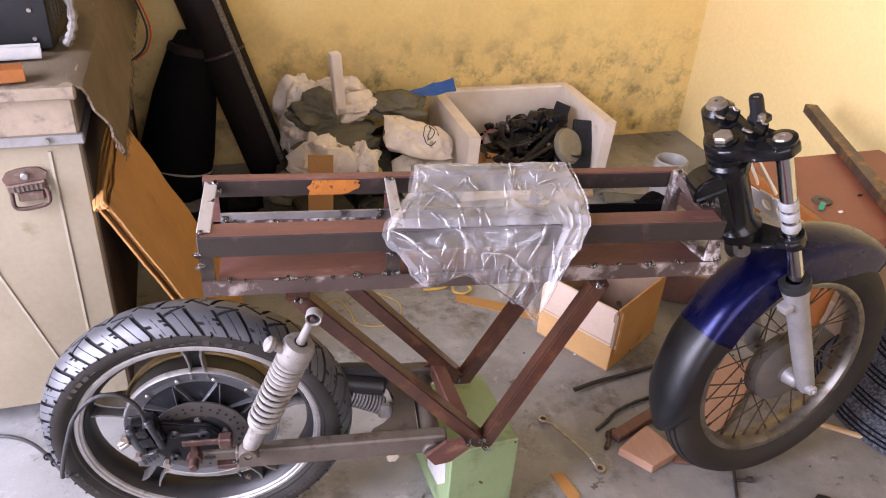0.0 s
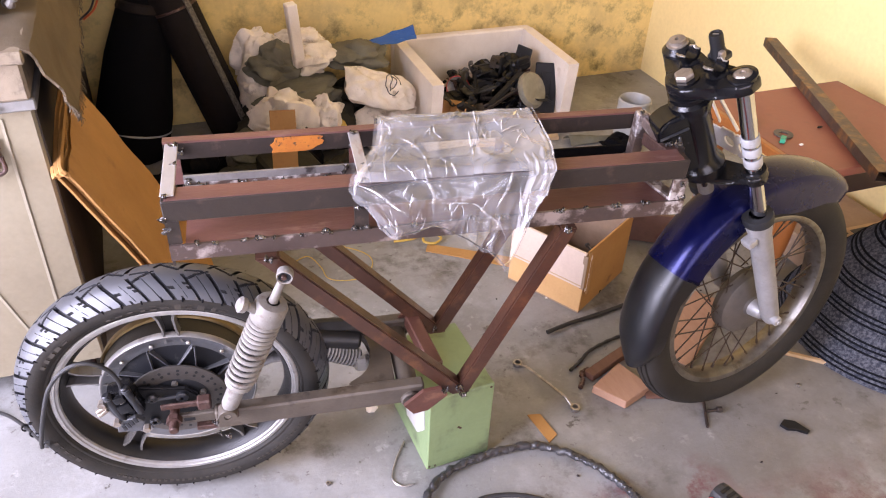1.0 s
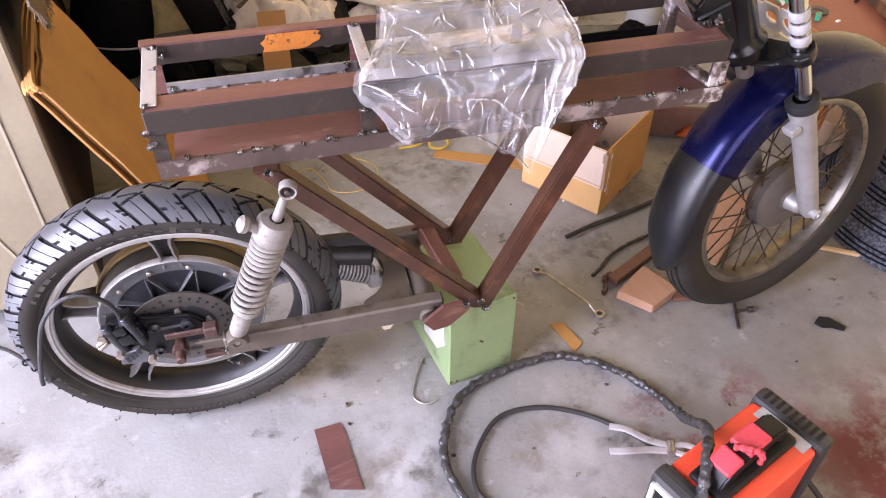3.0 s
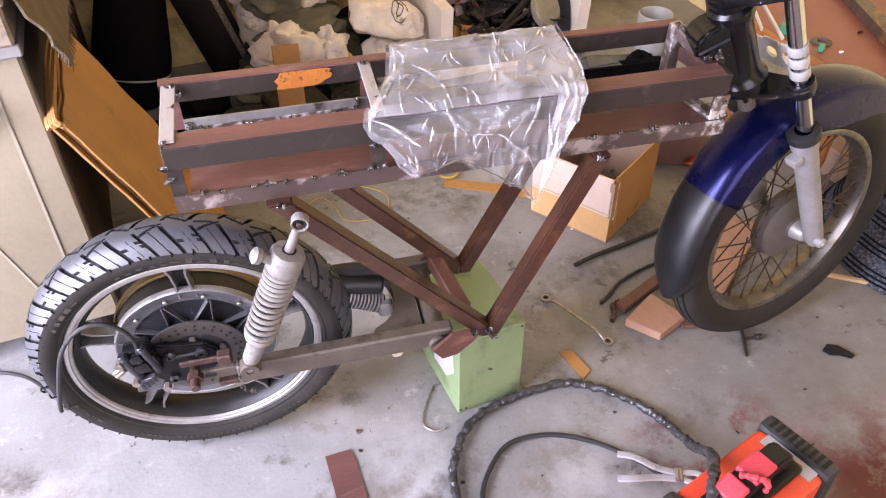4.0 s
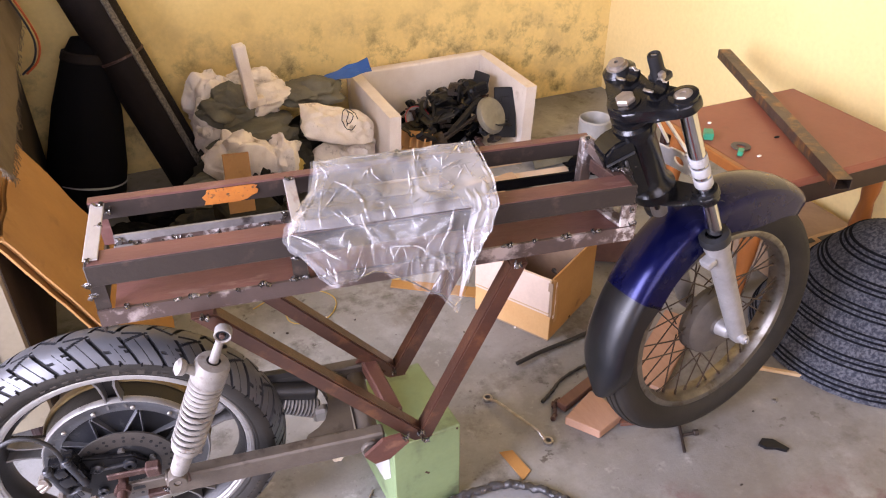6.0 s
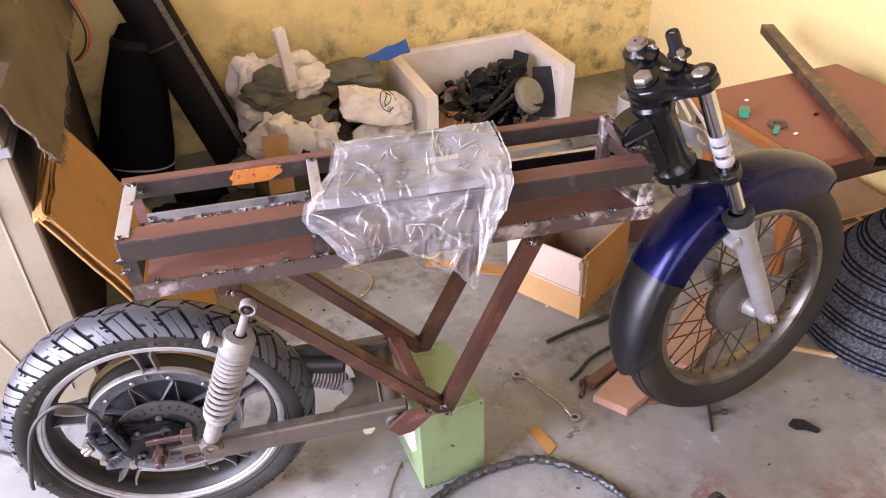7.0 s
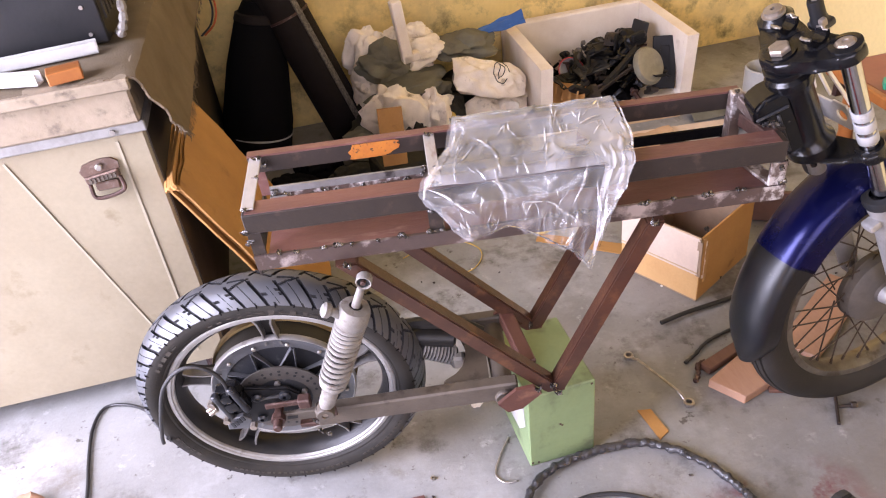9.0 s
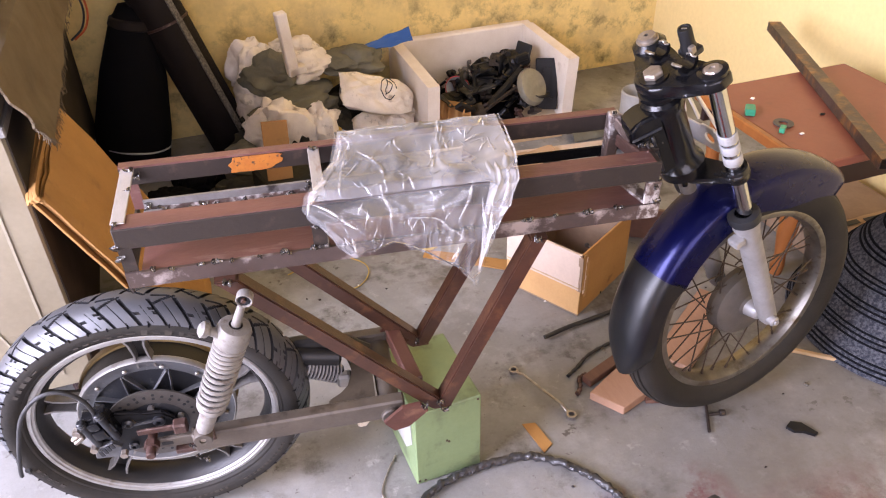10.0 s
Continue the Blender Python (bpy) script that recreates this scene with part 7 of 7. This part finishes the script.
# ---- things on the floor ----
gb = thing("green_box", "pale green painted sheet metal box propping up the frame", "box", pose(0.573, 0.088, 0, 0, 0, 2.5))
b = nb(); box(b, (0, 0, 0), (0.159, 0.222, 0.231), bevel=0.003); part("body", b, M["green"], gb)
b = nb(); slab(b, [(0.020, 0.120), (0.060, 0.070), (0.130, 0.060), (0.150, 0.200), (0.028, 0.205)], 0.001, Matrix(((0, 0, -1, -0.0005), (1, 0, 0, 0), (0, 1, 0, 0), (0, 0, 0, 1)))); part("paper_label", b, M["white"], gb, "torn white paper label")
for x, z in ((0.075, 0.120), (0.150, 0.222), (0.006, 0.012), (0.020, 0.010), (0.08, 0.115)):
    b = nb(); cyl(b, (x, 0.0002, z), (x, -0.0008, z), 0.003, n=8); part("rust_chip", b, M["rust"], gb)

# ring spanner
wm = pose(0.998, 0.147, 0.0, 0, 0, math.degrees(math.atan2(0.195, -0.071)))
wr = thing("ring_spanner", "chromed double-ended ring spanner lying on the floor", "spanner", wm)
WL = 0.2075
for x in (0, WL):
    b = nb(); lathe(b, [(0.0075, 0.001), (0.0125, 0.001), (0.0135, 0.004), (0.0125, 0.011), (0.0075, 0.011)], 24, pose(x, 0, 0), close=True); part("ring", b, M["bolt"], wr, smooth=True)
b = nb()
bar(b, (0.011, 0, 0.007), (0.035, 0, 0.018), 0.009, 0.006, 0.0015); bar(b, (0.033, 0, 0.018), (WL - 0.033, 0, 0.018), 0.0080, 0.0050, 0.002); bar(b, (WL - 0.035, 0, 0.018), (WL - 0.011, 0, 0.007), 0.009, 0.006, 0.0015)
part("shank", b, M["bolt"], wr)

b = nb(); slab(b, [(0.872, 0.166), (0.904, 0.159), (0.914, 0.085), (0.885, 0.068)], 0.003, pose(0, 0, 0.0015))
solid("card_piece", b, M["card"], "small orange cardboard piece on the floor", "cardboard")
b = nb(); slab(b, [(0.865, 0.915), (0.885, 0.950), (0.98, 0.890), (1.115, 0.800), (1.125, 0.770), (1.095, 0.752), (0.96, 0.850)], 0.004, pose(0, 0, 0.0015))
solid("card_strip", b, M["card"], "torn orange cardboard strip on the floor", "cardboard")
b = nb(); slab(b, [(1.068, 0.184), (1.122, 0.106), (1.216, 0.136), (1.180, 0.240)], 0.026, pose(0, 0, 0.0005))
bmesh.ops.bevel(b, geom=list(b.edges), offset=0.002, segments=1, affect="EDGES")
solid("wood_block", b, M["wood"], "raw brown wood block lying in front of the front wheel", "wood block")
b = nb(); bar(b, (1.085, 0.232, 0.012), (1.270, 0.300, 0.012), 0.030, 0.022, 0.002)
solid("dark_batten", b, M["wooddark"], "dark brown wood batten lying by the block", "batten")
b = nb(); box(b, (-0.07, -0.03, 0), (0.07, 0.03, 0.011), pose(1.270, 0.125, 0.0005, 0, 0, -18), 0.002)
solid("thin_plank", b, M["wooddark"], "thin brown plank under the front tyre", "plank")
b = nb(); box(b, (-0.17, -0.05, 0), (0.17, 0.05, 0.02), pose(1.47, 0.31, 0.0005, 0, 0, 35), 0.002)
solid("wood_plank", b, M["wood"], "raw wood plank lying behind the front wheel", "plank")
b = nb(); sweep(b, spline([(1.058, 0.423, 0.014), (1.14, 0.440, 0.012), (1.24, 0.452, 0.010), (1.36, 0.470, 0.010), (1.50, 0.50, 0.010)], 6), 0.0064, 10)
solid("rubber_hose", b, M["cable"], "black rubber hose lying on the floor", "hose", smooth=True)
b = nb(); sweep(b, spline([(1.052, 0.272, 0.006), (1.09, 0.292, 0.006), (1.135, 0.320, 0.008), (1.20, 0.340, 0.008), (1.275, 0.352, 0.008)], 6), 0.0046, 8, wob=0.3)
solid("frayed_cable", b, M["cable"], "frayed dark cable end lying on the floor", "cable", smooth=True)
b = nb(); sweep(b, spline([(1.045, 0.205, 0.006), (1.065, 0.225, 0.008), (1.075, 0.250, 0.008), (1.10, 0.262, 0.006)], 6), 0.006, 8, wob=0.4)
solid("twisted_lead", b, M["rust"], "twisted dark lead beside the wood block", "cable", smooth=True)
tbm = thing("t_handle", "small dark steel T-handle lying on the floor", "tool")
b = nb(); cyl(b, (1.333, 0.062, 0.006), (1.287, -0.018, 0.006), 0.0042, n=10); part("rod", b, M["mill"], tbm)
b = nb(); cyl(b, (1.318, 0.028, 0.006), (1.352, 0.020, 0.008), 0.004, n=10); part("cross_rod", b, M["mill"], tbm)
b = nb(); cyl(b, (1.345, 0.022, 0.008), (1.358, 0.019, 0.008), 0.008, n=10, bev=0.001); part("knob", b, M["mill"], tbm)
b = nb(); slab(b, [(1.470, -0.072), (1.490, -0.062), (1.512, -0.075), (1.528, -0.115), (1.518, -0.118), (1.500, -0.100), (1.478, -0.090)], 0.008, pose(0, 0, 0.001))
solid("rubber_chip", b, M["plastic"], "dark curved rubber chip on the floor", "scrap")
for p in ((0.347, 0.125), (1.62, 0.03), (1.16, 0.66), (0.52, -0.02)):
    b = nb(); lathe(b, [(0.003, 0), (0.0062, 0), (0.0062, 0.005), (0.003, 0.005)], 6, pose(p[0], p[1], 0.0005), close=True)
    solid("hex_nut", b, M["bolt"], "small steel hex nut on the floor", "nut", group="loose nuts")
b = nb(); sweep(b, spline([(0.549, 0.185, 0.003), (0.515, 0.140, 0.003), (0.492, 0.100, 0.003), (0.492, 0.078, 0.003), (0.508, 0.062, 0.003), (0.530, 0.060, 0.003)], 6), 0.0024, 6)
solid("bent_wire", b, M["bolt"], "bent bright steel wire on the floor", "wire", smooth=True)
b = nb(); crumple(b, (0.505, 0.305, 0.012), (0.018, 0.012, 0.012), 31, 0.3, 2, 3, floor_z=0.001)
solid("plaster_lump", b, M["foam"], "small pale plaster lump on the floor", "lump", smooth=True)
b = nb(); slab(b, [(0.262, 0.088), (0.318, 0.086), (0.322, 0.060), (0.316, -0.085), (0.256, -0.060)], 0.003, pose(0, 0, 0.001))
solid("steel_offcut", b, M["primer"], "red-brown steel plate offcut on the floor", "offcut")
b = nb(); sweep(b, spline([(0.44, 0.98, 0.004), (0.496, 1.000, 0.004), (0.522, 0.93, 0.004), (0.530, 0.870, 0.004), (0.58, 0.842, 0.004), (0.64, 0.848, 0.004), (0.682, 0.905, 0.004), (0.672, 0.965, 0.004), (0.60, 1.03, 0.004), (0.50, 1.08, 0.004)], 6), 0.0017, 6)
solid("yellow_wire_loop", b, M["yellow"], "thin yellow wire loop on the floor", "wire", smooth=True)
b = nb(); sweep(b, spline([(0.780, 0.990, 0.010), (0.840, 0.985, 0.010), (0.880, 1.000, 0.012), (0.920, 0.998, 0.012), (0.935, 0.960, 0.012), (0.905, 0.938, 0.012), (0.875, 0.955, 0.012), (0.880, 0.985, 0.014)], 6), 0.0042, 8)
solid("yellow_rope", b, M["yellow"], "loose yellow rope lying on the floor", "rope", smooth=True)
rnd = random.Random(5)
for k in range(26):
    x, y = rnd.uniform(0.2, 1.7), rnd.uniform(-0.35, 0.9)
    b = nb(); crumple(b, (x, y, 0.002), (rnd.uniform(0.002, 0.006), rnd.uniform(0.002, 0.005), 0.0025), 40 + k, 0.3, 2, 2, floor_z=0.0003)
    solid("grit_bit", b, M["paper"] if k % 8 == 0 else M["mill"], "tiny bit of grit on the floor", "grit", group="grit on the floor")

# cardboard offcuts and small clutter seen behind the tray
b = nb(); box(b, (-0.042, -0.004, 0), (0.042, 0.004, 0.20), pose(0.497, 1.30, 0.160, -14, 2, -6), 0.001)
ob = solid("card_offcut", b, M["card"], "upright brown cardboard offcut behind the frame", "cardboard")
b = nb(); box(b, (-0.09, -0.09, 0), (0.09, 0.09, 0.162), pose(0.52, 1.36, 0.001, 0, 0, 12), 0.01)
solid("dark_bundle_box", b, M["sackdark"], "dark cloth covered box in the clutter", "box")
# Rags stand for dark clutter; the black ones are added to deepen its shade.
for k, (x, y, r, mt) in enumerate(((0.34, 1.42, 0.10, "sackdark"), (0.72, 1.40, 0.11, "sackdark"), (0.24, 1.62, 0.09, "net"), (0.90, 1.42, 0.09, "sackdark"), (0.14, 1.42, 0.12, "net"), (0.36, 1.24, 0.10, "net"), (0.56, 1.52, 0.10, "net"))):
    b = nb(); crumple(b, (x, y, 0.05), (r, r, 0.06), 60 + k, 0.35, 1.8, 4, floor_z=0.002)
    solid("dark_rag", b, M[mt], "dark crumpled rag added among the dim clutter by the heap", "rag", group="dark rags", smooth=True)
b = nb(); box(b, (-0.14, -0.055, 0), (0.14, 0.055, 0.012), pose(1.22, 1.16, 0.001, 0, 0, 10), 0.002)
solid("pale_board", b, M["straw"], "pale board lying on the floor", "board")
b = nb(); box(b, (-0.11, -0.09, 0), (0.11, 0.09, 0.03), pose(1.55, 1.18, 0.001, 0, 0, -20), 0.006)
solid("dark_tray", b, M["plastic"], "flat black plastic tray on the floor", "tray")
b = nb(); sheet(b, lambda u, v: Vector((1.28 + 0.28 * u, 1.20 + 0.2 * v, 0.012 + 0.02 * u * v + 0.012 * noise.noise(Vector((u * 5, v * 5, 8))))), 12, 10, 0.002)
solid("paper_bag", b, M["carton"], "crumpled pale paper bag on the floor", "bag", smooth=True)

b = nb(); slab(b, [(1.30, 1.530), (1.66, 1.500), (1.67, 1.532), (1.31, 1.545)], 0.014, pose(0, 0, 0.001))
solid("pale_board", b, M["straw"], "pale wooden strip lying before the foam box", "board")
b = nb(); slab(b, [(1.33, 1.395), (1.56, 1.372), (1.79, 1.345), (1.80, 1.388), (1.55, 1.420), (1.34, 1.448)], 0.012, pose(0, 0, 0.001))
solid("pale_board", b, M["cartonpale"], "pale torn board lying on the floor", "board")
b = nb(); sheet(b, lambda u, v: Vector((1.68 + 0.24 * u, 1.425 + 0.075 * v * (1 - 0.5 * u), 0.006 + 0.030 * math.sin(math.pi * v) * (1 - u) + 0.010 * noise.noise(Vector((u * 6, v * 5, 8))) ** 2)), 18, 12, 0.003)
solid("tarpaulin_sheet", b, M["sackgrey"], "grey-green crumpled sheet on the floor", "sheet", smooth=True)
b = nb(); crumple(b, (1.86, 1.34, 0.035), (0.09, 0.06, 0.04), 77, 0.35, 1.8, 4, floor_z=0.002)
solid("dark_rag", b, M["net"], "dark crumpled rag on the floor by the pipe", "rag", group="dark rags", smooth=True)

# hose on the floor by the rear wheel
b = nb(); sweep(b, spline([(-0.455, -0.9, 0.006), (-0.450, 0.05, 0.006), (-0.462, 0.320, 0.006), (-0.473, 0.430, 0.006), (-0.478, 0.545, 0.006), (-0.455, 0.612, 0.007), (-0.400, 0.604, 0.010), (-0.335, 0.545, 0.030), (-0.270, 0.435, 0.070), (-0.215, 0.300, 0.150), (-0.180, 0.190, 0.270)], 8), 0.0044, 10)
ob = solid("brake_cable", b, M["cable"], "black cable running from the rear wheel along the floor", "cable", smooth=True)
for p in ((-0.262, 0.420, 0.076), (-0.285, 0.460, 0.060)):
    b = nb(); lathe(b, [(0.006, -0.003), (0.009, -0.003), (0.009, 0.003), (0.006, 0.003)], 12, frame_to(p, (p[0] + 0.05, p[1] - 0.1, p[2] + 0.03)), close=True)
    part("cable_tie", b, M["plastic"], ob)
b = nb(); crumple(b, (-0.60, 0.34, 0.02), (0.05, 0.03, 0.022), 33, 0.3, 1.6, 3, floor_z=0.001)
solid("brick_chunk", b, M["wood"], "broken brick chunk on the floor", "brick", smooth=True)

# ---- welding machine ----
wl = thing("welding_machine", "orange-red inverter welding machine with a black handle and pink strap", "welding machine", pose(0.753, -0.387, 0.0, 0, 0, 14) @ Matrix.Diagonal((1.1, 1, 1, 1)))
b = nb(); box(b, (0.022, -0.135, 0.012), (0.232, 0, 0.252), bevel=0.012, seg=3); part("body", b, M["red"], wl, smooth=True)
for x0, x1, nm in ((-0.012, 0.024, "front_panel"), (0.230, 0.268, "rear_panel")):
    b = nb(); box(b, (x0, -0.142, 0.004), (x1, 0.007, 0.262), bevel=0.014, seg=2); part(nm, b, M["greyp"], wl, "dark grey plastic end panel")
for k in range(9):
    b = nb(); box(b, (0.238, -0.125 + 0.0135 * k, 0.2618), (0.260, -0.118 + 0.0135 * k, 0.2632)); part("vent_slot", b, M["plastic"], wl)
b = nb(); box(b, (0.206, -0.122, 0.2522), (0.230, -0.020, 0.2535)); part("rating_label", b, M["whitemetal"], wl, "pale printed rating label")
b = nb(); box(b, (0.196, -0.100, 0.2522), (0.224, -0.055, 0.2538)); part("yellow_label", b, M["straw"], wl, "yellow printed label")
for k in range(6):
    b = nb(); box(b, (0.199 + 0.004 * k, -0.097, 0.2540), (0.2005 + 0.004 * k, -0.060, 0.2543)); part("print_bar", b, M["greyp"], wl)
b = nb(); slab(b, [(0.036, 0.252), (0.046, 0.285), (0.068, 0.304), (0.165, 0.311), (0.194, 0.300), (0.206, 0.252), (0.188, 0.252), (0.180, 0.282), (0.163, 0.288), (0.085, 0.282), (0.066, 0.262), (0.062, 0.252)], 0.040, Matrix(((1, 0, 0, 0), (0, 0, 1, -0.088), (0, 1, 0, 0), (0, 0, 0, 1))))
bmesh.ops.bevel(b, geom=list(b.edges), offset=0.0035, segments=2, affect="EDGES")
part("handle", b, M["plastic"], wl, "black moulded handle", smooth=True)
b = nb(); box(b, (0.030, -0.104, 0.2515), (0.212, -0.034, 0.266), bevel=0.006, seg=2); part("handle_base", b, M["plastic"], wl)
for a, c in (((0.052, -0.066, 0.2925), (0.086, -0.066, 0.305)), ((0.098, -0.066, 0.3045), (0.150, -0.066, 0.3065))):
    b = nb(); bar(b, a, c, 0.043, 0.015, 0.003)
    for v in b.verts:
        v.co += Vector((0, 1, 1)) * 0.0012 * noise.noise(v.co * 70)
    part("strap", b, M["pink"], wl, "pink strap wound round the handle")
b = nb(); sweep(b, spline([(0.092, -0.060, 0.310), (0.098, -0.075, 0.318), (0.110, -0.088, 0.314), (0.118, -0.096, 0.300), (0.112, -0.098, 0.286)], 5), 0.005, 8, wob=0.5); part("strap_knot", b, M["pink"], wl, smooth=True)
b = nb(); box(b, (-0.016, -0.120, 0.150), (-0.011, -0.016, 0.235), bevel=0.002); part("display_window", b, M["plastic"], wl)
b = nb()
for a, c in (((-0.014, -0.128, 0.142), (-0.014, -0.008, 0.142)), ((-0.014, -0.128, 0.243), (-0.014, -0.008, 0.243)), ((-0.014, -0.128, 0.142), (-0.014, -0.128, 0.243)), ((-0.014, -0.008, 0.142), (-0.014, -0.008, 0.243))):
    bar(b, a, c, 0.010, 0.010, 0.002)
part("window_frame", b, M["white"], wl, "white window frame")
for y in (-0.10, -0.035):
    b = nb(); cyl(b, (-0.012, y, 0.07), (-0.045, y, 0.07), 0.019, n=20, bev=0.003); part("socket_plug", b, M["plastic"], wl, smooth=True)
b = nb(); cyl(b, (-0.012, -0.068, 0.115), (-0.026, -0.068, 0.115), 0.014, n=20, bev=0.002); part("dial", b, M["plastic"], wl, smooth=True)
for x in (0.03, 0.22):
    for y in (-0.115, -0.02):
        b = nb(); cyl(b, (x, y, 0), (x, y, 0.014), 0.011, n=12); part("rubber_foot", b, M["rubber"], wl)
b = nb(); sweep(b, spline([(1.065, -0.400, 0.10), (1.105, -0.395, 0.085), (1.135, -0.415, 0.03), (1.140, -0.48, 0.008), (1.10, -0.60, 0.008), (1.02, -0.75, 0.008)], 8), 0.006, 8)
solid("mains_cord", b, M["cable"], "black mains cord of the welding machine", "cord", smooth=True)
b = nb(); wrapped(b, spline([(0.760, -0.395, 0.070), (0.660, -0.400, 0.030), (0.540, -0.300, 0.014), (0.487, -0.159, 0.014), (0.505, -0.049, 0.014), (0.586, 0.045, 0.014), (0.713, 0.076, 0.014), (0.851, 0.060, 0.014), (0.948, -0.033, 0.014), (0.985, -0.130, 0.020), (0.965, -0.230, 0.085), (0.905, -0.320, 0.215), (0.850, -0.380, 0.285), (0.790, -0.450, 0.275), (0.745, -0.50, 0.15), (0.740, -0.52, 0.016), (0.70, -0.62, 0.014)], 40), 0.0092)
solid("welding_cable", b, M["tape"], "thick wrapped black welding cable looping on the floor", "cable", smooth=True)
b = nb(); sweep(b, spline([(0.758, -0.332, 0.070), (0.700, -0.330, 0.04), (0.600, -0.28, 0.010), (0.530, -0.20, 0.010), (0.535, -0.135, 0.010), (0.580, -0.075, 0.010), (0.647, -0.034, 0.010), (0.736, -0.047, 0.010), (0.819, -0.103, 0.010), (0.880, -0.185, 0.014), (0.892, -0.235, 0.030)], 10), 0.0055, 10)
solid("earth_cable", b, M["cable"], "thinner black earth cable looping on the floor", "cable", smooth=True)
cl = thing("earth_clamp", "pale steel earth clamp lying before the welding machine", "clamp", pose(0.925, -0.250, 0.03, 0, 0, 150))
for sg in (1, -1):
    b = nb(); sweep(b, spline([(0, 0.006 * sg, 0), (0.045, 0.012 * sg, 0.004), (0.09, 0.026 * sg, 0.012), (0.125, 0.030 * sg, 0.010)], 6), 0.0085, 8, flat=0.45); part("lever", b, M["whitemetal"], cl, smooth=True)
    b = nb(); sweep(b, spline([(0, 0.004 * sg, 0), (-0.03, 0.012 * sg, 0), (-0.06, 0.004 * sg, 0)], 6), 0.007, 8, flat=0.6); part("jaw", b, M["whitemetal"], cl, smooth=True)
b = nb(); cyl(b, (0, -0.014, 0), (0, 0.014, 0), 0.009, n=14); part("spring", b, M["bolt"], cl)
